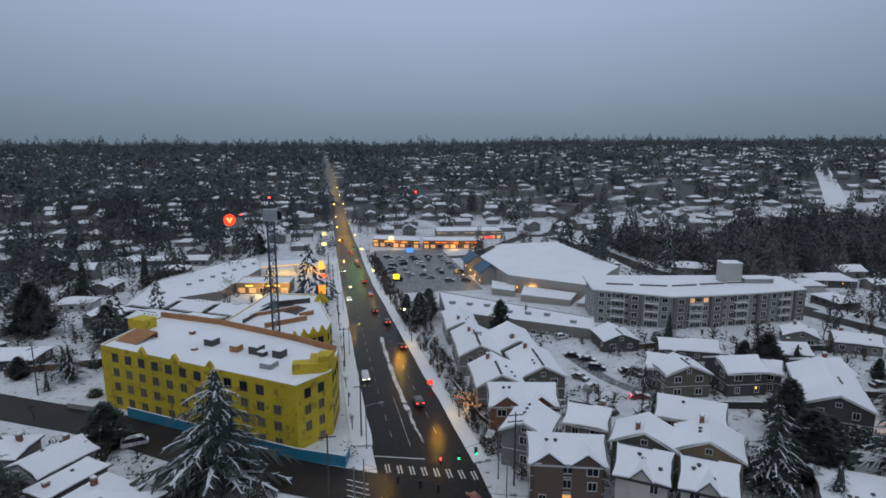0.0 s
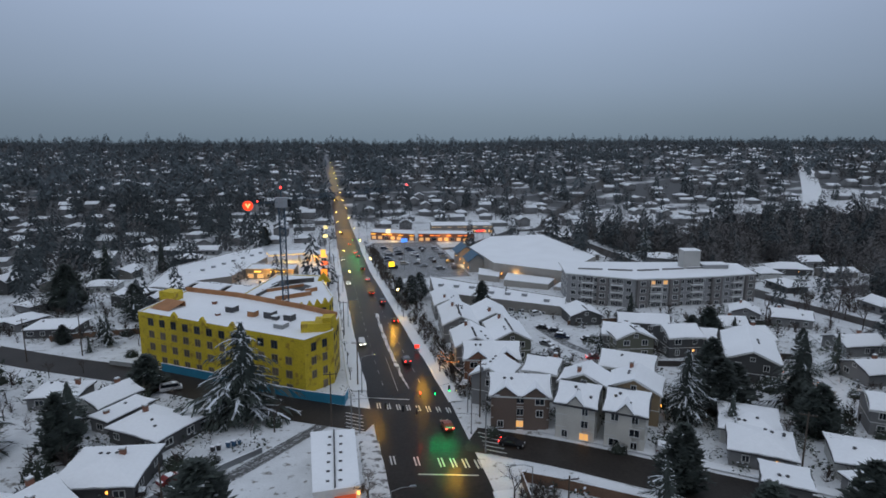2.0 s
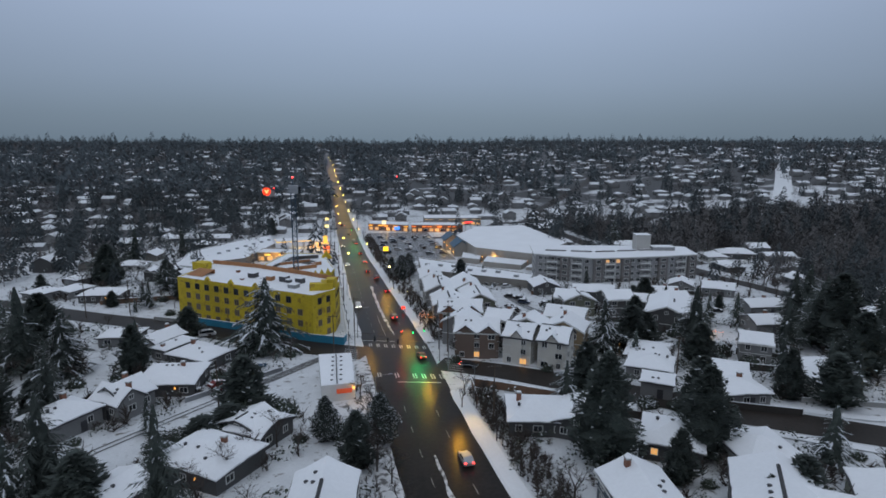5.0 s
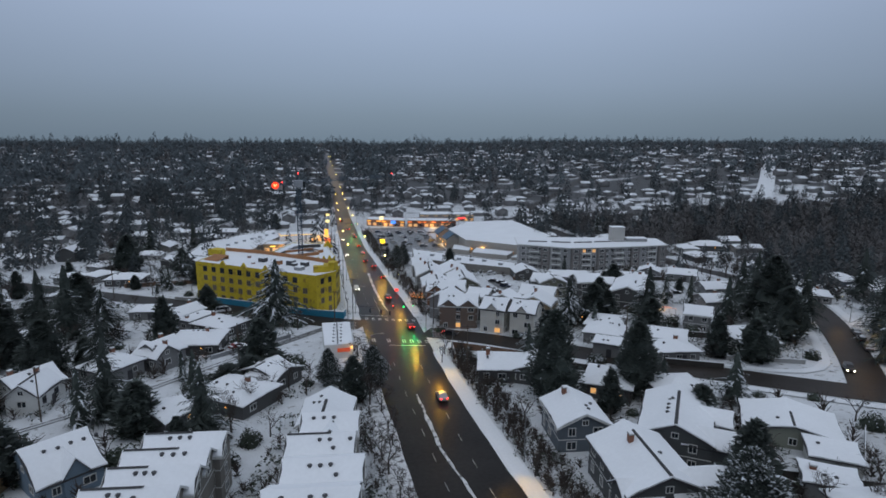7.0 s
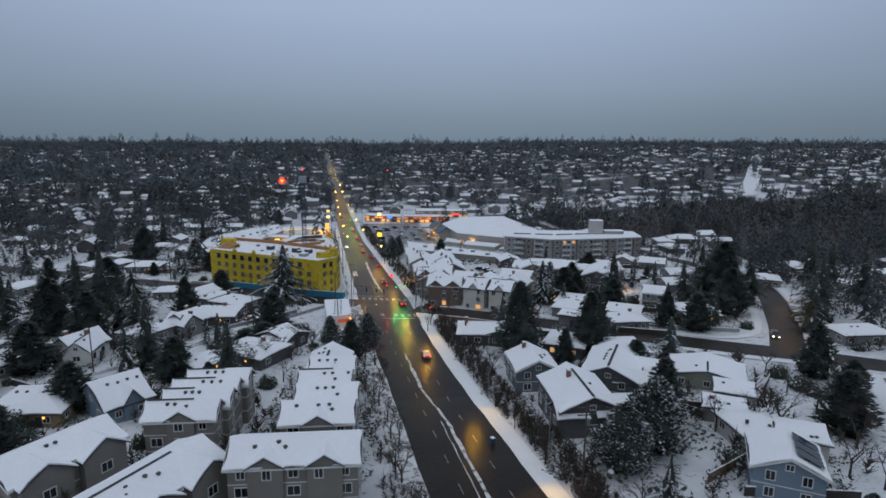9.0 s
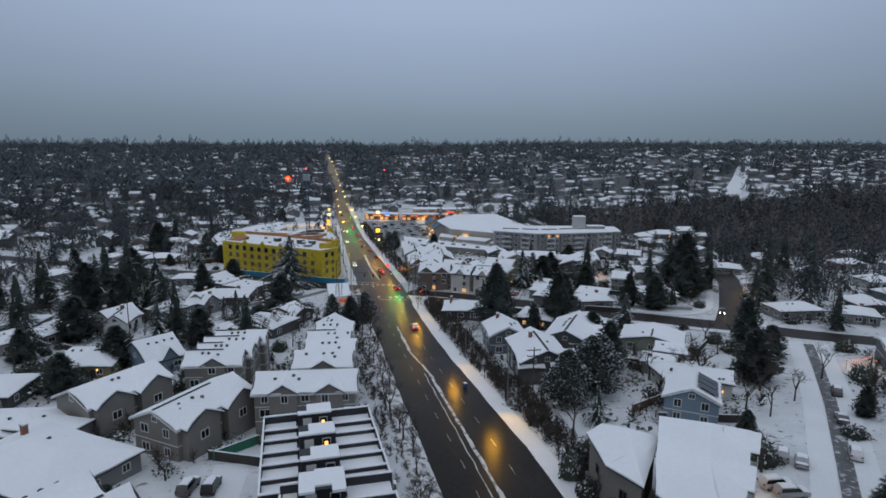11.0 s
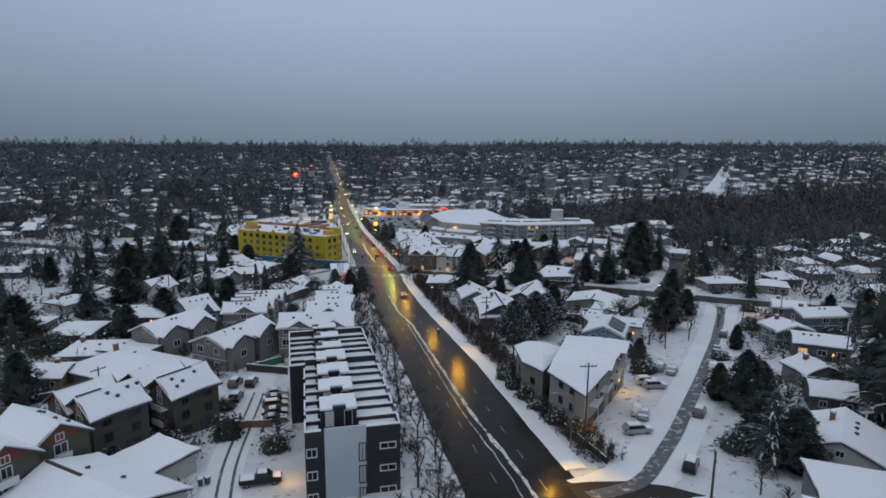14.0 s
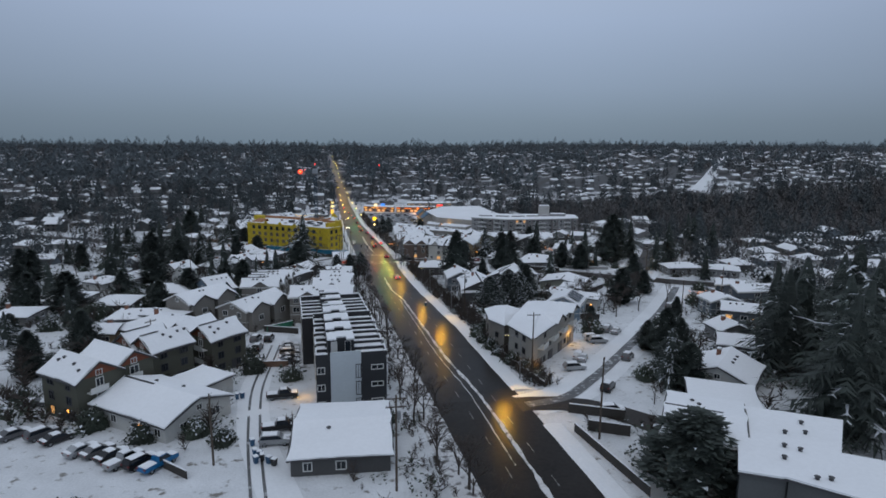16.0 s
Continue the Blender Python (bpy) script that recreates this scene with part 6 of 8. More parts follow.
# long commercial building and carports on the far left
root, cx, cy, z = block("shop_building", [(-81, 222), (-50, 239), (-40, 280), (-46, 309), (-58, 300), (-81, 261)], 4.2, siding("taupe"), "low flat-roofed shop building under snow", "shop")
for k in range(9):
    b = Mesh()
    b.box(-0.9, 0.9, -0.6, 0.6, 4.2, 5.3, 0)
    b.box(-0.9, 0.9, -0.6, 0.6, 5.3, 5.5, 1)
    part("roof_unit", b, [STEEL, ROOFSNOW], root, "", pose(-72 + k * 3.4 - cx, 240 + k * 6.4 - cy, 0))
for i in range(3):
    for j in range(2):
        x, y = (-66 + i * 14.2, 219 - i * 8) if j == 0 else (-78 + i * 15, 206.5 - i * 8)
        house(x, y, 12.6, 12, -31, 4.6, 5.8, "gable", "dark", vents=4, chimney=False, gables=(-4.2, 0, 4.2) if j else (), name="townhouse")

# ---- houses, street by street ----
house(33.5, 82.8, 11.2, 9, -15, 7.4, 9.8, "town", "brown", lit=1, name="townhouse")
house(43.5, 75.9, 7.2, 9, -33, 7.4, 9.8, "town", "cream", gables=(0.0,), lit=2, vents=3, name="townhouse")
house(50.8, 70.8, 7.0, 9, -33, 7.4, 9.8, "town", "cream", gables=(0.0,), lit=1, vents=3, name="townhouse")
house(48.6, 84.9, 7.0, 10, 57, 7.2, 9.6, "gable", "olive", name="townhouse")
house(57.4, 80.8, 8.5, 10, 57, 7.2, 9.6, "gable", "tan", name="townhouse")
house(62.4, 93.8, 11.1, 9, -33, 7, 9.2, "gable", "tan", name="townhouse")
house(42.9, 95.0, 7.0, 8, -33, 7, 9, "gable", "grey", name="townhouse")
house(33.5, 106.8, 12.7, 9, -10, 7, 9.5, "town", "brick", name="townhouse")
house(31.5, 94.2, 8.6, 8, 57, 7, 9, "gable", "grey", name="townhouse")
house(32.3, 122.2, 12.9, 10, 86, 6, 8.5, "gable", "grey")
house(43.1, 127.3, 15.8, 10, 86, 6, 8.5, "gable", "olive")
house(32.9, 146.9, 19.0, 10, 86, 6, 8.5, "gable", "grey")
house(43.5, 147.1, 15.6, 10, 86, 6, 8.5, "gable", "grey")
house(33.8, 172.6, 17.1, 9, 86, 5.5, 7.5, "gable", "grey")
house(76.1, 153.9, 10.6, 10, 86, 3.6, 5.5, "gable", "dark")
house(91.6, 142.1, 15.0, 9, -21, 3.2, 5, "gable", "dark")
house(75.3, 118.3, 7.5, 10, 86, 6, 8, "gable", "olive")
house(89.2, 118.2, 9.3, 10, -4, 6, 8, "gable", "dark")
house(114.8, 134.3, 11.2, 9, -14, 3.2, 5, "gable", "grey")
house(107.4, 112.6, 7.0, 11, -4, 6, 8, "gable", "grey")
house(99.0, 102.0, 22.0, 12, 57, 6, 8.5, "gable", "dark", lit=1)
house(130.9, 147.1, 8.7, 9, 57, 3.2, 5, "gable", "grey")
house(204.5, 217.1, 17.6, 10, -17, 3.4, 5.5, "hip", "dark")
house(227.4, 232.1, 11.9, 9, -4, 3.4, 5.5, "gable", "grey")
house(163.8, 255.1, 17.5, 12, -33, 3.6, 5.5, "hip", "grey")
house(102.2, 66.3, 7.2, 9, -33, 5.4, 7, "gable", "grey")
house(74.5, 68.8, 10.0, 12, -33, 3.2, 4.4, "hip", "pale")
house(84.7, 53.2, 10.0, 10, -33, 3.2, 4.4, "hip", "pale")
house(71.3, 80.6, 3.0, 4, -33, 3, 4, "gable", "grey")
house(55.2, 24.8, 10.0, 11, -33, 3.4, 5, "hip", "dark", lit=2)
house(66.6, 17.9, 10.0, 11, -4, 3.4, 5, "hip", "pale")
house(34.9, 38.5, 10.5, 11, -13, 3.3, 5, "hip", "dark")
house(43.0, 35.2, 11.6, 9, 57, 3.3, 5, "gable", "dark")
house(107.3, 50.8, 10.0, 10, -4, 3.2, 4.6, "hip", "pale")
house(137.2, 109.8, 12.1, 9, -4, 3.3, 5, "gable", "grey")
house(122.9, 90.2, 9.0, 9, -4, 3.3, 5, "gable", "grey")
house(140.8, 138.0, 11.3, 9, -33, 3.3, 5, "gable", "grey")
house(74.8, 123.2, 8.9, 9, -33, 5.5, 7.5, "gable", "grey")
house(96.2, 119.3, 8.6, 9, -33, 5, 6.5, "gable", "dark")
house(39.6, 5.7, 11.0, 9, 86, 5, 7.2, "gable", "slate", chimney=True)
house(42.0, -14.6, 15.4, 11, 86, 5.5, 8, "gable", "charcoal", wings=((-4.6, -5.5, 9, 7.5, 90, 4.8, 6.9), (-5.5, 3.5, 5, 5, 90, 4.6, 6.4)))
house(55.8, -0.1, 17.3, 11, 57, 5.5, 8, "gable", "charcoal", wings=((-5.5, -5, 7, 5.5, 90, 5.0, 6.8), (3, -5.2, 6.5, 5, 90, 5.0, 6.6)))
house(77.8, -0.2, 11.5, 15, 57, 3, 4.6, "gable", "sage", lit=1)
house(76.3, -11.6, 7.0, 7, -33, 2.7, 3, "flat", "pale")
house(69.2, -18.7, 7.0, 6, -33, 2.7, 3, "flat", "grey")
house(68.9, -28.4, 10.0, 10, -4, 3.2, 4.6, "hip", "pale")
house(72.3, -33.8, 7.0, 7, -33, 3, 4, "flat", "pale")
house(62.1, -42.6, 9.3, 9, 57, 5, 7, "gable", "blue")
house(104.8, 45.8, 10.0, 9, -4, 3.2, 4.6, "hip", "pale")
house(189.3, 77.2, 10.3, 10, -33, 3.2, 4.6, "hip", "grey")
house(164.7, 93.8, 10.6, 10, -33, 3.2, 4.6, "hip", "grey")
house(70.3, 60.1, 10.0, 10, -33, 3.2, 4.6, "hip", "grey")
house(65.7, 48.5, 6.4, 6, -33, 3, 3.6, "flat", "grey")
house(125.9, -25.5, 8.4, 9, -33, 5, 6, "gable", "slate")
house(107.7, -47.0, 7.0, 9, 86, 4.6, 6, "gable", "slate")
house(150.7, 13.0, 10.8, 9, -33, 3.2, 4.6, "hip", "grey")
house(136.3, 20.9, 14.0, 9, -4, 3.2, 4.6, "hip", "grey")
house(80.2, 43.2, 10.5, 9, -4, 3.2, 4.6, "hip", "grey")
house(125.1, -36.7, 12.7, 8, -4, 5.2, 6.5, "gable", "slate")
house(107.8, -57.5, 11.1, 9, -33, 4, 5.4, "gable", "slate", lit=1)
house(85.5, -85.2, 7.0, 9, -33, 3.2, 4.6, "gable", "dark")
house(91.9, -73.8, 7.0, 8, 86, 3.4, 5, "gable", "grey")
house(-113.1, 174.4, 10.0, 9, 57, 3.2, 4.6, "hip", "grey")
house(-103.7, 178.5, 10.0, 9, 57, 3.2, 4.6, "hip", "grey")
house(-89.4, 168.4, 14.1, 10, -4, 3.2, 4.8, "hip", "dark")
house(-110.7, 202.0, 10.0, 8, 57, 3.2, 4.6, "hip", "grey")
house(-99.1, 139.4, 10.0, 11, -4, 3.2, 4.6, "hip", "grey")
house(-62.8, 109.2, 10.0, 8, -4, 3, 4.2, "hip", "grey")
house(-51.1, 103.2, 10.1, 8, 57, 3.2, 4.8, "gable", "pale")
house(-36.8, 86.9, 12.5, 10, -33, 3.2, 4.6, "hip", "dark")
house(-45.4, 95.2, 10.2, 5, 57, 2.8, 3.2, "flat", "grey", lit=1)
house(-39.0, 70.2, 12.4, 12, -4, 3.2, 4.6, "hip", "dark", chimney=True)
house(-45.0, 58.5, 7.4, 8, 57, 4, 6.5, "gable", "grey", lit=1, chimney=True)
house(-45.5, 56.3, 7.5, 6, -33, 4, 6.2, "gable", "grey")
house(-53.5, 50.5, 10.0, 9, 57, 3.8, 5.8, "hip", "grey", chimney=True)
house(-18.1, 42.0, 7.0, 10, 57, 3.2, 5, "gable", "dark")
house(-22.8, 30.7, 13.4, 11, -33, 3.3, 5, "hip", "dark", chimney=True)
house(-86.4, 69.0, 13.7, 9, 57, 3.4, 5.4, "gable", "slate", chimney=True)
house(-64.8, 38.9, 9.3, 8, 57, 4.2, 6.8, "gable", "white", chimney=True)
house(-62.7, 36.2, 8.7, 6, 86, 4.2, 6.4, "gable", "white")
house(-77.3, 39.5, 10.0, 8, 57, 3.2, 4.6, "hip", "grey")
house(-56.6, 2.9, 10.0, 9, -4, 3.2, 4.8, "hip", "tan")
house(-33.9, 22.0, 7.0, 8, 57, 3.2, 4.6, "gable", "dark")
house(-119.8, 126.5, 10.0, 10, 57, 3.2, 4.6, "hip", "grey")
house(-16.3, 40.8, 7.7, 9, -33, 3.2, 4.6, "gable", "dark")
house(-44.5, -48.2, 21.9, 15, -33, 3.3, 5.6, "hip", "grey")
house(-86.5, 24.4, 10.0, 10, 57, 3.2, 4.6, "hip", "pale")
house(-79.0, 31.1, 10.1, 9, 57, 3.2, 4.6, "hip", "grey")
house(-90.3, 42.0, 10.0, 9, -4, 3.2, 4.6, "hip", "grey")
house(-69.1, -12.9, 10.7, 11, -4, 3.3, 5, "hip", "dark")
house(-91.2, 81.7, 10.0, 8, 57, 3.2, 4.6, "hip", "grey")
house(-60.5, 7.0, 10.0, 9, -4, 3.2, 4.6, "hip", "tan")
house(-85.8, -4.3, 11.5, 10, -4, 3.4, 5, "hip", "grey")
house(-59.8, -48.6, 8.3, 8, -4, 3.2, 4.4, "gable", "tan")
house(-56.0, -32.8, 14.6, 10, -4, 3.2, 4.6, "hip", "grey")
house(-90.8, -24.9, 10.0, 10, -4, 3.2, 4.6, "hip", "grey")

# ---- trees, cars and street things ----
for kind, x, y, h, w in (
    ("cedar", -21.4, 93.5, 21, 1.25), ("cedar", -67, 83, 15, 1.35), ("fir", -77, 86, 22, 1.05), ("fir", -87, 92, 20, 1.1), ("cypress", 128, 68, 21, 1.3), ("fir", -45.8, 27, 17, 1.1), ("cypress", 42, 23.5, 19, 1.0), ("cypress", 60, 22.4, 16, 1.05), ("cypress", 50.5, 14.5, 9, 1.0), ("snowy_fir", 66, 76.5, 15.5, 1.1), ("cypress", 75, 79, 12, 1.5),
    ("cypress", 84, 95, 11, 1.3), ("snowy_fir", 110, 97.5, 11, 1.0), ("snowy_fir", 118.5, 96, 11, 1.0), ("fir", 115, 71, 15, 1.2), ("fir", 126, 74, 16, 1.2), 
    ("snowy_fir", -30.5, 29.5, 13, 0.9), ("fir", -25.5, 14.0, 15, 1.2), ("cypress", -22, 43.5, 6, 2.4), ("cypress", 67, 35, 13, 1.1),
    ("cypress", 92, 41.5, 11, 1.0), ("fir", 105.5, 46, 12, 0.9), ("fir", 107, 40, 10, 1.0), ("cypress", 56, 1.8, 8, 0.9), ("snowy_fir", -80.6, 90.4, 13, 1.2), ("snowy_fir", -102, 102, 14, 1.1), ("fir", 130, 30, 17, 1.0),
    ("cypress", 69.3, -84, 11.0, 1.2), ("cypress", 92.8, -49, 6, 1.1), ("snowy_fir", 58.7, -104, 12, 1.1), ("cypress", 61.5, -105.5, 9, 1.5), ("cypress", 73, -83, 8.5, 1.3), ("cypress", 68, -78.5, 7, 1.3), ("snowy_fir", 77, -77, 8, 1.3), ("cypress", 63, -97, 8, 1.6), ("fir", 74, -127, 23, 1.35), ("fir", 81, -122, 24, 1.3),
    ("fir", 93, -95, 24, 1.3), ("fir", 85, -100, 22, 1.3), ("fir", 108, -92, 26, 1.3), ("fir", 97, -82, 21, 1.3), ("fir", 112, -108, 26, 1.4), ("cypress", 92, -122, 22, 1.5), ("cypress", 103, -118, 22, 1.5), ("fir", 118, -78, 22, 1.3), ("fir", 101, -104, 24, 1.3), ("fir", 87, -112, 23, 1.3), ("laurel", 23.5, 189, 11, 0.62), ("laurel", 19.5, 194, 9.5, 0.5), ("laurel", 27.5, 197, 10.5, 0.62), ("cypress", -100, 201, 17, 1.5),
    ("fir", -105, 251, 19, 1.1), ("fir", -87, 268, 17, 1.1), ("snowy_fir", 68, 121, 6.5, 1.1), ("snowy_fir", 59, 185, 6.5, 1.0), ("snowy_fir", 163, 275, 17, 1.0), ("cypress", -50, 351, 12, 1.0), 
    ("snowy_fir", -139, 169, 15, 1.0), ("cypress", -122, 41, 13, 1.2), ("snowy_fir", -37, 46, 7.5, 1.0), ("cypress", 51, 53, 11, 1.2), ("fir", 148, 50, 16, 1.1), ("snowy_fir", 97, 50, 12, 1.0), ("snowy_fir", 71, 69, 9, 1.0),
    ("laurel", 48.5, -29, 12, 0.85), ("laurel", 41.5, -34, 11, 0.74), ("laurel", 54, -21.5, 10, 0.8), ("cypress", 43.4, -136.4, 10.5, 2.25), ("laurel", 5.2, 35.5, 9.5, 0.6), ("laurel", -4.5, 38, 8.5, 0.55), ("cypress", -17.5, 47, 5.5, 2.2), ("cypress", -26, 40, 5.5, 2.4), ("fir", 138, 84, 18, 1.2), ("fir", 131, 78, 17, 1.2), ("fir", 139, 97, 17, 1.2), ("fir", 150, 104, 18, 1.2), ("fir", 172, 70, 20, 1.2), ("fir", 181, 90, 20, 1.2), ("fir", 176, 60, 18, 1.3), 
    ("cypress", 63, 4, 9, 1.4), ("cypress", 87, 66, 10, 1.5), ("fir", 92, 77, 18, 1.2), ("cypress", 99, 37, 11, 1.4), ("fir", 134, 62, 19, 1.2), ("fir", 141, 40, 20, 1.2), ("cypress", 120, 52, 15, 1.4),
    ("cypress", -68, 52, 14, 1.4), ("cypress", -82, 63, 16, 1.4), ("cypress", -84, 110, 15, 1.6), ("cypress", -46, 112, 9, 1.6), ("cypress", -38, 20, 10, 1.5), ("cypress", -53, 5, 10, 1.5), ("fir", -88, 35, 18, 1.2), ("fir", -98, 70, 20, 1.2), ("cypress", -72, 30, 12, 1.5), ("fir", -56, 52, 15, 1.1),
):
    tree(kind, x, y, h, w)
for x, y, h in ((-19, 84, 5), (24.2, 54, 8), (27, 50, 7), (22.5, 48, 6.5), (77.7, 62.5, 8), (83.5, 58, 6), (-13, 37, 8.5), (-17, 33, 8), (-9, 33, 8), (71.5, -26.5, 11), (73.6, -27.5, 12), (87.5, -20.4, 9.5), (74, -42, 10), (76, -46, 9),
                (69.6, -26, 8), (90, -9.7, 8), (14.6, -133, 11), (14.2, -106, 8), (-62.9, -80, 11), (-21, 15, 11), (-20, 27, 9), (52, -111, 6), (-58, 40, 6), (50, -20, 8), (11.5, -126, 10.5), (9.8, -113, 9.5), (8.6, -102, 9), (94, -22, 12), (97, -14, 10), (83, -34, 11), (86, -40, 9), (64, -24, 9), (101, -30, 10), (58, -12, 8), (146, 140, 11), (152, 145, 12), (150, 132, 12), (158, 150, 11),
                (163, 140, 12), (170, 150, 13), (158, 128, 11), (168, 128, 12), (35, 78, 7), (140, 148, 10), (-55, 214, 9), (-60, 150, 6), (-66, 128, 5), (-73, 126, 6), (-44, -45, 7), (-60, -52, 6)):
    tree("roadside" if h >= 11 else "bare", x, y, h)
for y in range(98, 330, 8):
    tree("bare", road_right(y) + TREE_RNG.uniform(1.6, 5.5), y + TREE_RNG.uniform(-3, 3), TREE_RNG.uniform(5.5, 8.5))
for y in range(-96, 52, 13):
    tree("street", road_right(y) + 3.2, y + TREE_RNG.uniform(-2, 2), TREE_RNG.uniform(5.0, 7.0))
for y in list(range(-154, 62, 6)):
    tree("roadside", road_left(y) - TREE_RNG.uniform(0.8, 3.6), y + TREE_RNG.uniform(-2, 2), TREE_RNG.uniform(6.5, 9.5))
for y in list(range(112, 300, 12)):
    tree("street", road_left(y) - 3.0, y + TREE_RNG.uniform(-2, 2), TREE_RNG.uniform(5.0, 6.5))
for x, y, r, h, s in ((-40, -106, 2.4, 3.2, 0.1), (-31, -111.5, 2.2, 2.8, 0.4), (-23.5, -111, 2.3, 2.6, 0.5), (-19, -114.5, 2.0, 2.4, 0.6), (4.9, -115.5, 1.5, 2.2, 0.3), (6, -111, 1.3, 2, 0.2), (-19.6, -80.5, 2.6, 3.6, 0.1),
                      (31.6, -61, 1.9, 3.4, 0.4), (31.8, -66.5, 1.7, 2.6, 0.5), (32.4, -72.5, 1.8, 2.8, 0.4), (33.0, -77.5, 1.7, 2.4, 0.5), (34.2, -84.5, 1.8, 2.6, 0.4), (35.2, -90, 1.6, 2.4, 0.5), (33.6, -58, 2.0, 3.0, 0.3), (-20, 47, 4.2, 4.2, 0.05),
                      (-16, 46, 3.4, 3.4, 0.05), (-24, 40, 4.0, 3.0, 0.2), (-31, 37, 4.2, 3.6, 0.05), (-13, 50, 3.0, 3.2, 0.3), (-38, 77, 2.2, 2.2, 0.3), (-30, 74, 2.0, 2.0, 0.2), (71, 131, 2.4, 1.8, 0.5), (47, 66, 1.6, 1.6, 0.2),
                      (26.5, 76, 1.5, 2.0, 0.2), (96, 70, 2.5, 3.2, 0.6), (88, 70, 2, 2, 0.2), (60, 42, 2.4, 2.2, 0.5), (66, 40, 2.4, 2.2, 0.4), (-47, 106, 3.5, 3.6, 0.1), (-55, 100, 2.6, 2.6, 0.2), (-64, -8, 4, 3.5, 0.1), (-60, -2, 4, 3.2, 0.1),
                      (-70, 2, 3.6, 3.4, 0.1), (-72, -22, 5, 4, 0.1), (-52, -12, 2.6, 2.4, 0.3), (84, -56, 2.2, 1.8, 0.6), (95, -8, 3, 2.6, 0.3), (-37, 8, 3.2, 2.8, 0.1), (-33, 2, 2.6, 2.4, 0.2), (-49, 44, 1.4, 1.2, 0.5), (-52, 48, 1.3, 1.2, 0.5)):
    bush(x, y, r, h, s)

# lots and lawns that stay open
for x, y, r in ((-46, -113, 9), (-34, -120, 9), (-22, -126, 9), (-16, -104, 5), (-16, -92, 5), (-16, -75, 6), (-17, -62, 6), (-16, -52, 5), (-6, -128, 6), (52, -86, 7), (45, -96, 7), (60, -76, 6), (68, -66, 5), (76, -57, 5), (84, -47, 5),
                (-18, 70, 6), (-12, 75, 6), (-24, 62, 6), (-32, 53, 6), (-42, 45, 5), (-8, 82, 4), (61, 126, 6), (60, 140, 7), (63, 155, 7), (72, 165, 6), (73, 118, 6), (90, 58, 5), (110, 24, 5), (95, -30, 4), (22, 58, 3), (27, 62, 4), (-14, -118, 6), (76, -62, 6), (70, -71, 5), (83, -54, 5), (88, -62, 5)):
    take(x, y, r)

for x0, x1, y0, y1, r in ((64, 114, 214, 302, 9), (70, 140, 168, 214, 7), (18, 82, 348, 380, 7), (62, 104, 386, 408, 7), (-46, -10, 240, 330, 6), (38, 120, 176, 200, 6), (20, 60, 206, 346, 8)):
    for x in np.arange(x0, x1 + 1, r):
        for y in np.arange(y0, y1 + 1, r):
            take(float(x), float(y), r * 0.75)

for x, y, a, k, c in ((-50.6, -107.5, 50, "sedan", "grey"), (-46.4, -108.2, 50, "suv", "grey"), (-43.4, -110, 50, "sedan", "black"), (-38.3, -114.5, 52, "sedan", "silver"), (-35.9, -115.2, 52, "sedan", "grey"), (-33.4, -116.8, 54, "sedan", "black"),
                      (-31.2, -118.8, 54, "truck", "silver"), (-28.8, -119.6, 54, "suv", "black"), (-26.2, -120.4, 56, "truck", "blue"), (-14.2, -62.0, 8, "sedan", "white"), (-13.8, -65.4, 8, "sedan", "black"), (-13.5, -68.6, 8, "suv", "grey"),
                      (-13.2, -72, 8, "sedan", "black"), (-13.0, -75.3, 8, "sedan", "grey"), (-12.1, -97.3, 5, "truck", "black"), (-11.0, -111.2, 5, "truck", "black"), (-11.2, -116.0, 0, "suv", "silver"), (-54.3, -94, 10, "sedan", "grey"),
                      (45.5, -90.7, 0, "suv", "silver"), (49.8, -84.5, 60, "sedan", "silver"), (46.9, -103.4, 50, "suv", "black"), (42.8, -113.5, 0, "suv", "black"), (67.8, -63.1, 50, "sedan", "silver"), (-21.2, -63.5, 85, "suv", "black"),
                      (-19.6, -55.6, 85, "suv", "black"), (-22.8, -55.2, 80, "suv", "grey"), (59.0, -68.4, 0, "suv", "white"), (59.4, -71.0, -5, "suv", "silver"), (66.4, -60.8, 50, "suv", "silver"), (87, -50.1, 55, "sedan", "grey"),
                      (77.8, -62.5, 50, "suv", "white"), (59.8, -85.4, 50, "suv", "grey"), (49.5, -83, 60, "suv", "white"), (97, -38.3, 50, "suv", "grey"), (63.3, 175, -5, "sedan", "grey"), (63.7, 164, 20, "suv", "white"),
                      (60.6, 146.5, -30, "sedan", "black"), (63.2, 142.6, -30, "sedan", "black"), (62.8, 135.8, -30, "suv", "navy"), (56, 130, -60, "sedan", "grey"), (55.6, 123.2, 40, "suv", "silver"), (69.5, 132.4, 0, "sedan", "black"),
                      (26.7, 103.2, 60, "sedan", "white"), (123, 112.5, 0, "sedan", "black"), (-29.2, 69, 45, "sedan", "red"), (-26.6, 66.5, 45, "sedan", "black"), (-34.2, 65.1, 10, "suv", "black"), (59.6, 63.3, 60, "sedan", "red"),
                      (54.6, 65.0, 60, "suv", "silver"), (57, 62, 60, "suv", "black"), (-41, 112, 20, "van", "white"), (72.5, 57, -30, "sedan", "black"), (100, 61, 50, "sedan", "white"),
                      (134.5, 40, 55, "sedan", "grey"), (139, 46.5, 55, "suv", "black"), (144, 53.5, 56, "sedan", "silver")):
    car(x, y, a, k, c)
car(18.9, 26.3, 93, "sedan", "silver", False, tail=True, group="traffic")
car(18.4, 81.0, 95, "sedan", "red", False, tail=True, group="traffic")
car(3.6, 139.8, -86, "suv", "white", False, head=True, group="traffic")
car(15.1, 163.4, 95, "sedan", "black", False, tail=True, group="traffic")
car(14.6, 122.0, 96, "suv", "grey", False, tail=True, group="traffic")
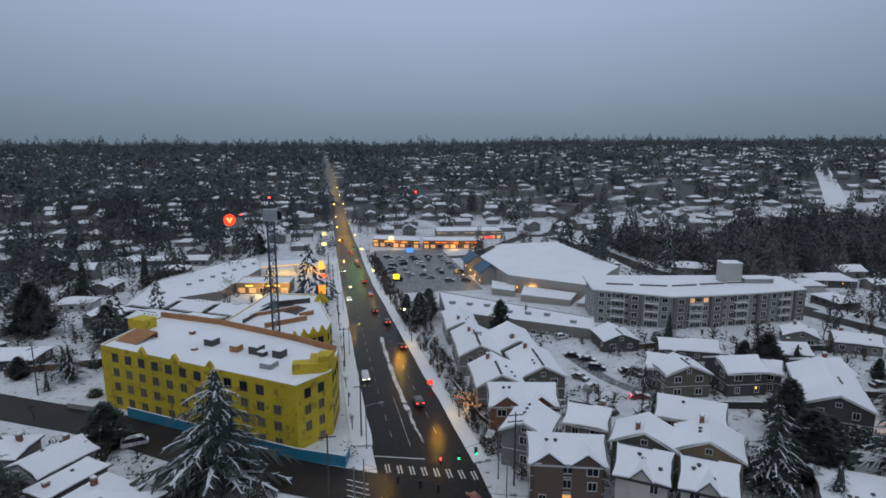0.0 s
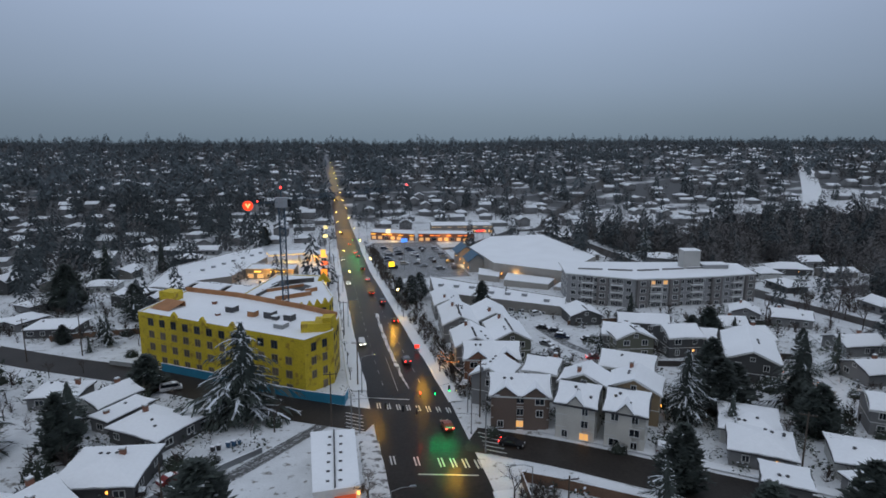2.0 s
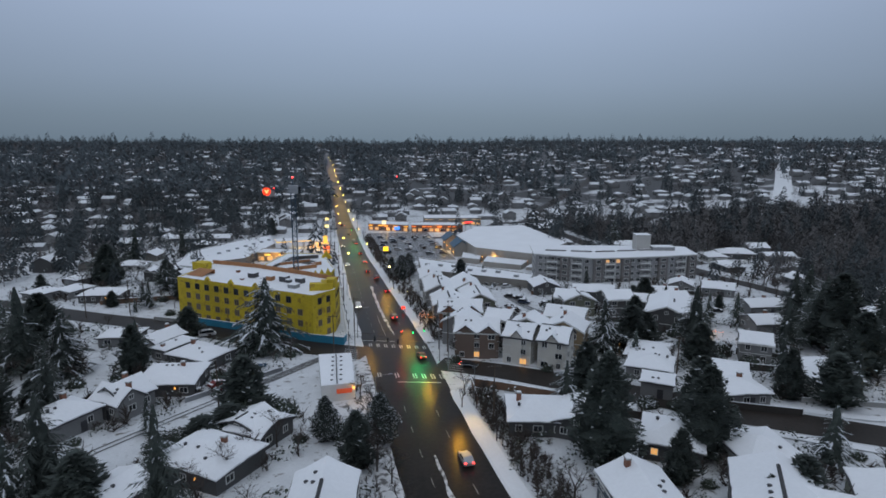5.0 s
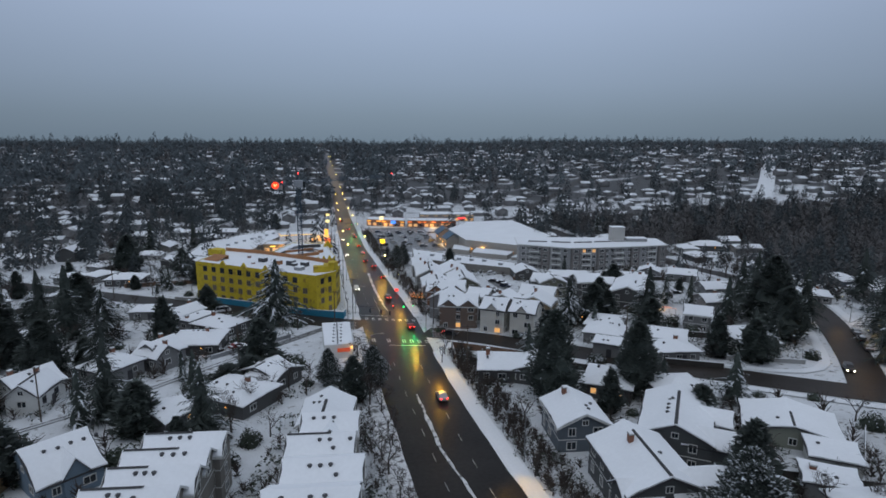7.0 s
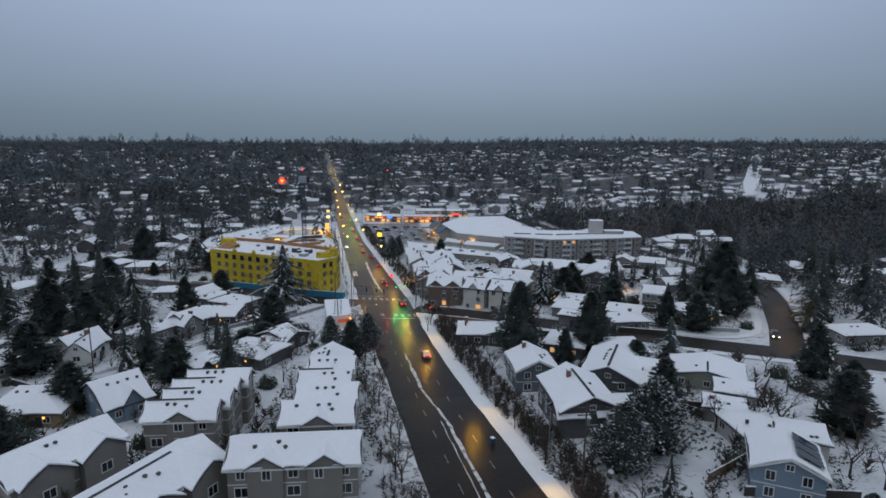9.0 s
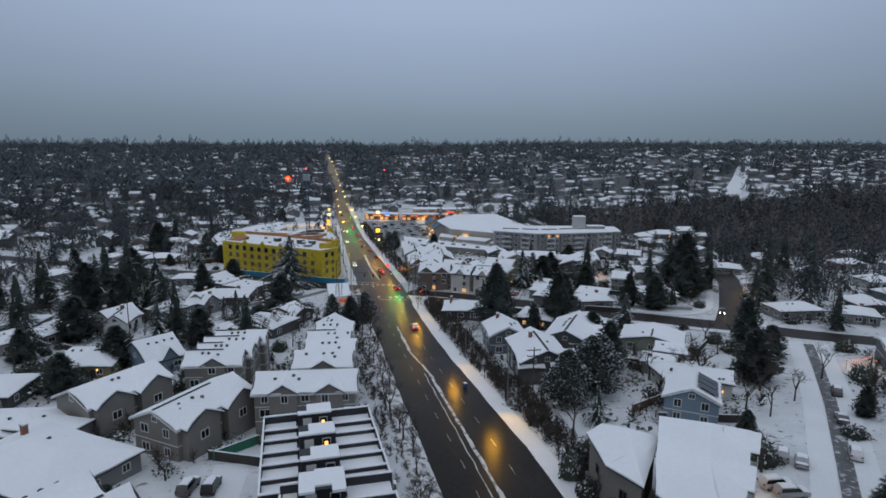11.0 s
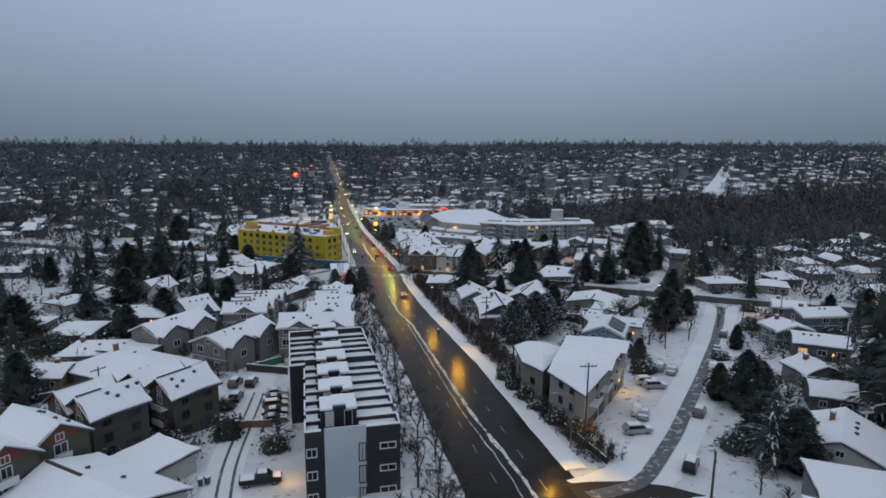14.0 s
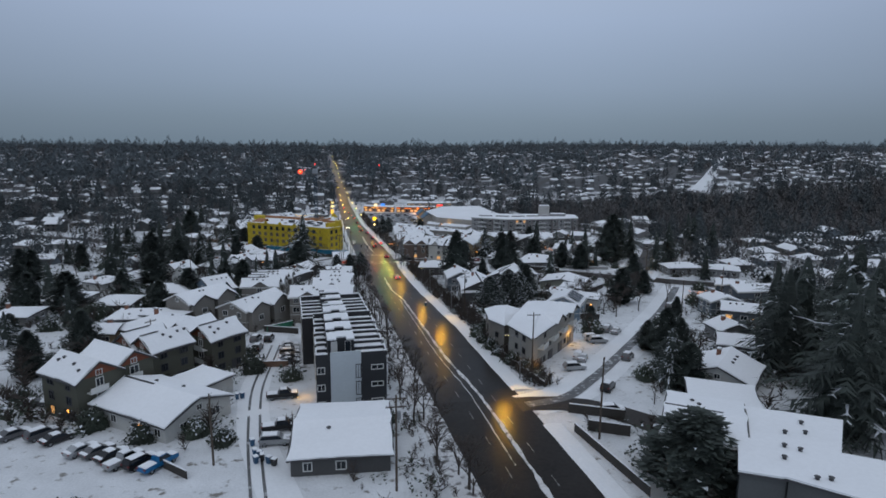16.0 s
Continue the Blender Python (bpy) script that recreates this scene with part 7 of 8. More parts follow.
car(8.8, 236.0, 96, "sedan", "silver", False, tail=True, group="traffic")
car(7.2, 262.0, 96, "suv", "black", False, tail=True, group="traffic")
car(0.2, 228.0, -85, "sedan", "white", False, head=True, group="traffic")
car(-2.2, 290.0, -85, "suv", "grey", False, head=True, group="traffic")
for x, y, kind, color in ((9.2, 208.0, "sedan", "black"), (12.6, 191.5, "suv", "grey"), (5.6, 300.0, "sedan", "navy"), (4.6, 312.0, "suv", "silver"), (1.6, 343.0, "sedan", "grey"), (-3.4, 392.0, "suv", "black")):
    car(x, y, 96, kind, color, False, tail=True, group="traffic")
car(116.6, 27.2, -122, "suv", "black", False, head=True, group="traffic")
car(64.3, 116.1, -10, "sedan", "red", True, tail=True)
car(28.9, 71.7, -33, "sedan", "black", False, tail=True, group="traffic")
rng = random.Random(12)
for i in range(5):
    for j in range(10):
        if rng.random() < 0.62:
            car(22 + i * 7.6 + rng.uniform(-1.2, 1.2), 262 + j * 6.9 + rng.uniform(-1.6, 1.6) - i * 1.5, rng.choice((3, 183, -12, 88)), rng.choice(("sedan", "suv", "suv", "van")), rng.choice(("black", "grey", "silver", "white", "grey", "navy")), rng.random() < 0.6)

for x, y, h, a, n in ((35.8, -92.5, 13, -5, 1), (37, -122, 13, 60, 1), (5.5, -131.5, 13, 0, 2), (-18.9, -121, 10.5, 0, 0), (97, -45, 10, 0, 0), (32.8, -39, 13.5, 0, 2), (-58, 28, 11, 50, 0), (118, 15.5, 11, 0, 1), (-3.9, 86, 11.5, 0, 1),
                      (-26.4, 55.3, 10.5, 50, 0), (-85, 140.7, 12, 57, 1), (27.1, 40.1, 12, 0, 1), (73.4, 53.9, 11, -33, 1), (-72.4, 143.4, 12, 57, 1), (1.7, 108, 11, 0, 1), (26, 85.4, 13, 0, 2), (-1.5, 150, 11, 0, 1), (-3.5, 195, 11, 0, 1),
                      (-6, 240, 11, 0, 1), (-9, 285, 11, 0, 1), (32, 140, 11, 0, 1), (103, -70, 11, 50, 1), (120, -30, 11, 50, 1), (-42, -70, 10, 50, 1), (140, 10, 11, 0, 1)):
    utility_pole(x, y, h, a, n, n == 2)
for y, x, power in ((-94, 3.2, 6000), (-31.5, 3.2, 4200), (-1.5, 3.2, 2800), (49, 3.2, 3800), (78, 1.0, 4000), (123, 2.4, 2700), (176, 2.2, 4200), (245, 1.6, 2200), (305, 1.4, 2000), (360, 1.2, 1800)):
    street_lamp(road_right(y) + x, y, 180, 9.0, 2.6, power, y > 180)
for y, power in ((46, 900), (103, 1600), (160, 0), (213, 1200), (270, 1000), (340, 1000), (400, 0), (450, 0), (520, 0)):
    street_lamp(road_left(y) - 1.0, y, 0, 9.0, 2.6, power, y > 180)
for y in (420, 470, 520, 570, 620, 680, 740, 810, 880, 960):
    street_lamp(road_right(y) + 0.8, y, 180, 9.0, 2.6, 3000 if y in (420, 520, 620, 740, 880) else 0, True)

# garden trees between the near houses
grove = random.Random(21)
made = 0
while made < 145:
    x, y = grove.uniform(-130, 150), grove.uniform(-95, 185)
    if made % 3 == 0:
        x, y = grove.uniform(-130, -45), grove.uniform(-70, 170)
    if on_road(x, y, 1.5) or not is_free(x, y, 2.2) or x > 40 + (y + 215) * 0.68 or x < -22 - (y + 215) * 0.5:
        continue
    made += 1
    kind = grove.choice(("bare", "bare", "street", "snowy_fir", "cypress", "cypress", "cypress", "fir"))
    tree(kind, x, y, {"bare": grove.uniform(5, 9), "street": grove.uniform(3.5, 5.5)}.get(kind, grove.uniform(5, 13)), grove.uniform(1.0, 1.6))
shrubbery = random.Random(31)
made = 0
while made < 110:
    x, y = shrubbery.uniform(-110, 140), shrubbery.uniform(-100, 170)
    if on_road(x, y, 0.6) or not is_free(x, y, 1.2) or x > 40 + (y + 215) * 0.62 or x < -22 - (y + 215) * 0.45:
        continue
    made += 1
    r = shrubbery.uniform(1.2, 3.0)
    bush(x, y, r, r * shrubbery.uniform(0.8, 1.2), shrubbery.choice((0.1, 0.2, 0.4)))
    take(x, y, r * 0.7)

# ---- signals, signs, shops and small things ----


def signal_head(root, x, y, z, face, lit):
    """A three-lens traffic signal hung with its lenses towards the heading."""
    b = Mesh()
    b.box(-0.22, 0.22, -0.18, 0.18, -0.6, 0.6)
    h = part("signal_head", b, [BLACKMETAL], root, "black three-lens signal head", pose(x, y, z, 0, 0, face))
    for k, (c, m) in enumerate((("red", REDGLOW), ("amber", None), ("green", GREENGLOW))):
        q = Mesh()
        q.tube((0, -0.18, 0.4 - 0.4 * k), (0, -0.26, 0.4 - 0.4 * k), 0.16, 0.15, 12)
        part("lens", q, [m if c == lit else MATS["dark_fill"]], h, f"glowing {c} lens" if c == lit else "")


def span_signal(poles, heads, z0):
    (xa, ya), (xb, yb) = poles
    root = thing("traffic_signal", pose(xa, ya, z0), "traffic signals hung on a span wire between two steel poles", "traffic light")
    for px, py in poles:
        b = Mesh()
        b.tube((px - xa, py - ya, -1.5), (px - xa, py - ya, 8.6), 0.14, 0.1, 8)
        part("pole", b, [STEEL], root)
    b = Mesh()
    n = 10
    pts = [(xa + (xb - xa) * i / n - xa, ya + (yb - ya) * i / n - ya, 7.8 - 1.0 * 4 * (i / n) * (1 - i / n)) for i in range(n + 1)]
    b.cable(pts, 0.03)
    part("span_wire", b, [BLACKMETAL], root)
    for x, y, face, lit in heads:
        signal_head(root, x - xa, y - ya, 6.2, face, lit)
        if face == 0:
            lamp = new("signal_light", bpy.data.lights.new("signal_light", "SPOT"))
            lamp.data.energy, lamp.data.color = (1500, (0.0, 1.0, 0.25)) if lit == "green" else (450, (1.0, 0.03, 0.02))
            lamp.data.spot_size, lamp.data.spot_blend, lamp.data.shadow_soft_size = radians(60), 1.0, 0.15
            p = Vector((x, y - 0.45, z0 + 6.2))
            lamp.matrix_world = look(p, p + Vector((0, -2.2, -1)))


span_signal([(0.0, 81), (24.0, 88)], [(13.6, 84.6, 0, "red"), (16.7, 85.6, 0, "green"), (19.8, 86.6, 0, "green")], ground(12, 86))
span_signal([(1.5, 82), (23.5, 70)], [(6.4, 79.6, 180, "red"), (9.5, 77.9, 180, "red"), (11.9, 76.4, 180, "red")], ground(12, 77))
span_signal([(-7.5, 325), (12.5, 327)], [(3.8, 326, 0, "green"), (7.0, 326.3, 0, "green")], ground(2, 326))


def pole_sign(x, y, h, w, hh, color, power, label, turn=0, posts=1):
    root = thing("pole_sign", pose(x, y, ground(x, y), 0, 0, turn), label, "sign")
    b = Mesh()
    for u in ((0,) if posts == 1 else (-w * 0.35, w * 0.35)):
        b.tube((u, 0, -0.5), (u, 0, h), 0.14, 0.12, 6)
    part("post", b, [STEEL], root)
    b = Mesh()
    b.box(-w / 2, w / 2, -0.2, 0.2, h - hh, h)
    m = material("sign_" + "_".join(str(int(100 * c)) for c in color) + f"_{int(power * 10)}", color, 0.4, emit=color, power=power)
    part("sign_box", b, [m], root, "glowing sign box")
    take(x, y, 1)
    return root


pole_sign(20.6, 247.7, 6.4, 2.6, 2.2, (1.0, 0.62, 0.02), 2.2, "glowing yellow roadside sign on a post")
pole_sign(27.6, 257.5, 16.0, 3.0, 1.8, (0.08, 0.3, 1.0), 1.0, "blue roadside sign high on a lattice post")
pole_sign(-9.0, 205, 11.5, 2.4, 3.2, (1.0, 0.28, 0.03), 1.3, "tall glowing orange roadside sign")
pole_sign(-9.4, 203, 7.0, 2.4, 1.4, (1.0, 0.6, 0.05), 1.3, "glowing amber roadside sign")
pole_sign(-11.0, 252, 12.5, 2.2, 3.6, (1.0, 0.55, 0.08), 1.1, "tall glowing amber price sign")
pole_sign(-10.4, 249, 7.4, 3.2, 1.8, (1.0, 0.16, 0.05), 1.2, "glowing red roadside sign")
pole_sign(-12.5, 330, 9.0, 2.6, 1.6, (1.0, 0.8, 0.3), 1.6, "glowing pale roadside sign")
pole_sign(-13.5, 372, 9.0, 2.6, 1.8, (1.0, 0.75, 0.25), 1.6, "glowing pale roadside sign")
pole_sign(26.5, 352, 8.5, 3.0, 2.6, (1.0, 0.8, 0.45), 1.2, "glowing cream roadside sign")
pole_sign(86.8, 350, 7.0, 6.5, 1.0, (1.0, 0.05, 0.04), 2.2, "long glowing red shop sign", 18, 2)
pole_sign(18.6, 131.4, 1.9, 1.3, 0.9, (1.0, 0.04, 0.02), 1.8, "small glowing red sign beside the pavement", 0, 2)


def shop(poly, height, wall, front, glow, label, fascia=(1.0, 0.3, 0.05), base=None):
    """A flat-roofed shop whose street side has a glowing fascia and lit windows."""
    root, cx, cy, z = block("shop", poly, height, wall, label, "shop", base=base)
    (x0, y0), (x1, y1) = front
    d = Vector((x1 - x0, y1 - y0))
    a = math.degrees(math.atan2(d.y, d.x))
    b = Mesh()
    bays = max(3, int(d.length / 3.5))
    for k in range(bays):
        if (k * 7 + int(x0)) % 5 < 3:
            b.box(d.length * k / bays + 0.3, d.length * (k + 1) / bays - 0.4, -0.25, 0.02, height - 0.95, height - 0.35 - 0.15 * (k % 2))
    part("fascia", b, [material("fascia_%d_%d" % (int(fascia[1] * 100), int(fascia[2] * 100)), fascia, 0.5, emit=fascia, power=glow)], root, "glowing shop fascia", pose(x0 - cx, y0 - cy, 0, 0, 0, a))
    n = max(2, int(d.length / 4))
    for k in range(n):
        p = Vector((x0, y0)) + d * (k + 0.5) / n
        add_window(root, p.x - cx, p.y - cy, 1.7, a, 2.6, 1.9, k % 3 != 2)
    return root


shop([(16, 366), (44, 354), (46, 372), (18, 384)], 4.6, BRICK, ((16, 366), (44, 354)), 1.6, "low red-brick shop with glowing amber fascia and snowy roof", (1.0, 0.42, 0.06))
shop([(46, 352), (82, 346), (84, 362), (48, 368)], 4.8, BRICK, ((46, 352), (82, 346)), 1.4, "low shop row with glowing red-orange fascia and snowy roof", (1.0, 0.22, 0.04))
shop([(60, 388), (104, 384), (106, 404), (62, 410)], 5.4, siding("taupe"), ((60, 388), (104, 384)), 0.3, "flat-roofed hall with snow on its roof", (0.7, 0.5, 0.3))
shop([(-46, 250), (-24, 246), (-23, 258), (-45, 262)], 4.4, siding("tan"), ((-46, 250), (-24, 246)), 2.0, "small convenience shop with bright amber front and snowy roof", (1.0, 0.62, 0.1))
shop([(-22, 288), (-10, 286), (-9, 298), (-21, 300)], 4.2, siding("white"), ((-22, 288), (-10, 286)), 1.0, "small shop with amber-lit front and snowy roof", (1.0, 0.5, 0.08))


def fuel_canopy():
    root = thing("fuel_canopy", pose(-31, 291, ground(-31, 291), 0, 0, 12), "fuel station canopy edged with amber light under snow", "canopy")
    b = Mesh()
    b.box(-10, 10, -5, 5, 4.6, 5.3)
    part("canopy", b, [TRIM], root)
    b = Mesh()
    b.box(-10.05, 10.05, -5.05, 5.05, 4.8, 5.05)
    part("light_band", b, [material("amber_band", (1, 0.6, 0.15), 0.5, emit=(1.0, 0.55, 0.12), power=1.8)], root, "amber light band")
    b = Mesh()
    b.box(-9.8, 9.8, -4.8, 4.8, 5.3, 5.5)
    part("snow_cover", b, [ROOFSNOW], root)
    for x in (-6, 6):
        for y in (-2.5, 2.5):
            b = Mesh()
            b.tube((x, y, -0.5), (x, y, 4.6), 0.2, 0.2, 8)
            part("column", b, [STEEL], root)
    take(-31, 291, 10)


fuel_canopy()


def glow_lamp(x, y, up, power, color=(1.0, 0.55, 0.14), size=0.8):
    """The light that a lit shop front, canopy or porch lamp throws on the snow round it."""
    lamp = new("shop_light", bpy.data.lights.new("shop_light", "POINT"))
    lamp.data.energy, lamp.data.color, lamp.data.shadow_soft_size = power, color, size
    lamp.location = (x, y, ground(x, y) + up)


for x, y, up, power in ((-36, 244.5, 3.4, 1100), (-26, 243, 3.4, 900), (-31, 291, 4.0, 1500), (-16, 283.5, 3.2, 800), (29, 357, 3.2, 600), (64, 346, 3.4, 700), (55.4, 262, 3.4, 900), (74, 224.5, 3.2, 350), (52.2, -71.6, 2.6, 260), (37.2, -91.5, 2.2, 200),
                        (25.2, 117.5, 2.2, 220), (103.6, 89.5, 1.8, 240), (115.5, -25.2, 2.0, 220), (-14.0, -70.5, 2.6, 60), (-8.4, -97.5, 2.0, 130), (1.6, 55.0, 3.0, 90)):
    glow_lamp(x, y, up, power)
# amber lamps along the street that bends uphill
for x, y, power in ((128.2, 30.5, 330), (152.0, 64.0, 300)):
    street_lamp(x, y, 145, 8.0, 2.4, 0)
    glow_lamp(x - 2.3, y + 1.6, 7.2, power, (1.0, 0.5, 0.06), 0.35)
# dark wet car park before the supermarket
b = Mesh()
xs, ys = np.linspace(15.5, 57, 9), np.linspace(238, 350, 20)
b.add([(x, y, ground(x, y) + 0.07) for y in ys for x in xs], [(j * 9 + i, j * 9 + i + 1, j * 9 + i + 10, j * 9 + i + 9) for j in range(19) for i in range(8)])
structure("parking_lot", b, [SLUSH], "slushy dark car park between parked cars", "parking lot")

# flood lamp in the trees beside the road
root = thing("flood_lamp", pose(17.6, 181, ground(17.6, 181)), "bright warm flood lamp on a pole among snowy trees", "lamp")
b = Mesh()
b.tube((0, 0, -0.3), (0, 0, 7.6), 0.1, 0.08, 8)
part("pole", b, [STEEL], root)
b = Mesh()
b.box(-0.3, 0.3, -0.25, 0.12, 7.3, 7.7)
part("lamp_head", b, [material("flood_glow", (1, 0.85, 0.5), 0.4, emit=(1.0, 0.66, 0.2), power=18)], root, "glowing lamp head")


def string_lights(x0, y0, x1, y1, h, n, sag=0.5):
    root = thing("string_lights", pose(x0, y0, ground(x0, y0)), "string of small warm lights hung over a garden", "string lights", "string lights")
    z1 = ground(x1, y1) - ground(x0, y0)
    pts = [Vector(((x1 - x0) * i / n, (y1 - y0) * i / n, h + z1 * i / n - sag * 4 * (i / n) * (1 - i / n))) for i in range(n + 1)]
    b = Mesh()
    b.cable(pts, 0.015, 3)
    part("cable", b, [BLACKMETAL], root)
    b = Mesh()
    b.tube((0, 0, -0.14), (0, 0, 0.0), 0.06, 0.09, 6)
    d = b.data("bulb", [material("bulb_glow", (1.0, 0.4, 0.1), 0.4, emit=(1.0, 0.26, 0.03), power=2.2)])
    for p in pts:
        part("bulb", d, None, root, "", Matrix.Translation(p))
    b = Mesh()
    for p in (pts[0], pts[-1]):
        b.tube((p.x, p.y, p.z - h), p, 0.05, 0.04, 5)
    part("post", b, [WOOD], root)


for a in ((22.5, 117, 27, 114, 2.4, 11), (22.5, 120, 28, 118, 2.4, 11), (24, 122.5, 28, 121, 2.2, 8), (102.5, 94, 104.8, 86, 2.0, 12), (104.5, 92, 106.5, 85, 1.6, 9), (112, -24.8, 119, -24.2, 2.4, 14), (112.3, -26, 118.5, -26, 2.0, 10), (129, -38, 138, -43, 2.6, 13), (138, -43, 141, -46, 2.2, 5)):
    string_lights(*a)

BINS = {}


def wheelie_bin(x, y, turn, color):
    if color not in BINS:
        b, l = Mesh(), Mesh()
        b.add([(-0.25, -0.3, 0.08), (0.25, -0.3, 0.08), (0.25, 0.3, 0.08), (-0.25, 0.3, 0.08), (-0.3, -0.37, 1.0), (0.3, -0.37, 1.0), (0.3, 0.37, 1.0), (-0.3, 0.37, 1.0)],
              [(3, 2, 1, 0), (0, 1, 5, 4), (1, 2, 6, 5), (2, 3, 7, 6), (3, 0, 4, 7), (4, 5, 6, 7)])
        l.box(-0.33, 0.33, -0.42, 0.4, 1.0, 1.08, 0)
        l.box(-0.3, 0.3, -0.38, 0.36, 1.08, 1.2, 1)
        m = material(color + "_plastic", {"blue": (0.03, 0.09, 0.17), "black": (0.02, 0.02, 0.022)}[color], 0.5)
        BINS[color] = (b.data("body", [m]), l.data("lid", [m, ROOFSNOW]))
    root = thing("wheelie_bin", pose(x, y, ground(x, y) + 0.05, 0, 0, turn), f"{color} plastic wheelie bin with snow on its lid", "bin", "bins")
    part("body", BINS[color][0], None, root)
    part("lid", BINS[color][1], None, root)


for x, y, c in ((-13.6, -119.3, "blue"), (-12.9, -120.0, "blue"), (-12.4, -120.9, "black"), (-11.4, -121.8, "blue"), (-10.6, -122.6, "black"), (-13.2, -121.5, "blue"), (-24.8, 78.7, "black"), (-23.9, 79.2, "black"), (-22.4, 80.1, "blue"),
                (-21.5, 80.5, "blue"), (-20.6, 80.9, "blue"), (-20.0, -96.5, "blue"), (-19.2, -96.2, "blue"), (-14.5, -116, "blue"), (70.5, 128, "black"), (71.3, 127.6, "black"), (23.8, -22, "blue")):
    wheelie_bin(x, y, TREE_RNG.uniform(0, 90), c)

DARKFENCE = material("dark_fence", (0.045, 0.04, 0.036), 0.85, vary=0.3, scale=1.5)
for x0, y0, x1, y1, h, m in ((27, 59.5, 26, 49, 1.8, None), (27, 59.5, 33, 56, 1.8, None), (33, 56, 46, 47, 1.8, None), (36, -112, 44, -116, 1.6, DARKFENCE), (34.3, -119, 36.6, -138, 1.4, DARKFENCE), (36.5, -119, 42, -122, 1.8, DARKFENCE),
                             (93, 39, 110, 33, 1.1, CONCRETE), (88, 33, 70, 42, 1.5, DARKFENCE), (-88, 160, -60, 165, 1.8, None), (-60, 165, -42, 150, 1.8, None), (62, -12, 78, -20, 1.6, DARKFENCE), (80, -14, 92, -2, 1.6, DARKFENCE),
                             (60, -8, 66, -20, 1.6, DARKFENCE), (52, -40, 64, -34, 1.6, None), (50, 41, 62, 33, 1.6, DARKFENCE), (88, 62, 100, 56, 1.6, DARKFENCE), (100, 70, 112, 60, 1.7, DARKFENCE), (-62, 58, -48, 68, 1.4, DARKFENCE),
                             (-72, 22, -58, 12, 1.5, DARKFENCE), (-34, 60, -16, 77, 1.1, STEEL), (-26, -120.2, -21.5, -124.4, 1.2, DARKFENCE), (-22, -46, -13, -50, 1.6, DARKFENCE), (-13, -77.5, -21, -77, 1.3, None), (55, -44, 70, -48, 1.5, DARKFENCE),
                             (78, 108, 96, 104, 1.6, DARKFENCE), (100, 112, 118, 106, 1.6, DARKFENCE), (70, 150, 96, 150, 1.6, None), (112, 142, 138, 138, 1.6, DARKFENCE), (-110, 120, -90, 132, 1.6, DARKFENCE), (-60, -60, -46, -52, 1.6, DARKFENCE),
                             (-30, 20, -20, 34, 1.6, DARKFENCE), (36, -100, 33, -72, 1.0, DARKFENCE), (30.5, 96, 26.5, 112, 1.0, DARKFENCE), (26.5, 112, 24.5, 134, 1.0, DARKFENCE)):
    fence(x0, y0, x1, y1, h, m, "dark board fence with a cap of snow" if m is DARKFENCE else "grey mesh fence with snow along it" if m is STEEL else "low pale concrete wall with snow on top" if m is CONCRETE else "brown wooden board fence with snow on top")
fence(-21.1, -46.5, -15.0, -41.5, 1.6, material("green_netting", (0.02, 0.16, 0.09), 0.6), "green screen netting along a snowy court")
# solar panels on the blue house
root = thing("solar_array", pose(62.2, -42.6, ground(62.2, -42.6), 0, 0, 57), "dark solar panels on a snowy roof", "solar panel")
for k in range(3):
    b = Mesh()
    b.slab([(-3.6 + k * 2.4, -4.2, 5.75), (-1.5 + k * 2.4, -4.2, 5.75), (-1.5 + k * 2.4, -0.8, 7.3), (-3.6 + k * 2.4, -0.8, 7.3)], 0.06)
    part("panel", b, [GLASS], root)

# ---- far neighbourhoods: houses and woods up to the skyline ----
FAR_RNG = np.random.default_rng(5)


def in_view(x, y):
    """Inside the wide wedge that opens away from the road's end, and behind its start."""
    a = math.degrees(math.atan2(x, y + 215))
    return -37 < a < 56


def far_sites():
    sites = []
    for row, y in enumerate(np.arange(-120, 1500, 30.0)):
        pitch = 19.0
        for x in np.arange(-1150, 1500, pitch):
            jx, jy = FAR_RNG.uniform(-5, 5), FAR_RNG.uniform(-6, 6)
            px, py = x + jx + (row % 2) * 7, y + jy
            if not in_view(px, py) or FAR_RNG.random() < (0.22 if py < 500 else 0.45 if py < 900 else 0.55):
                continue
            if in_wood(px, py):
                continue
            if on_road(px, py, 5) or not is_free(px, py, 8.5):
                continue
            sites.append((px, py))
    sites.sort(key=lambda s: math.hypot(s[0] - 20, s[1] + 60))
    return sites


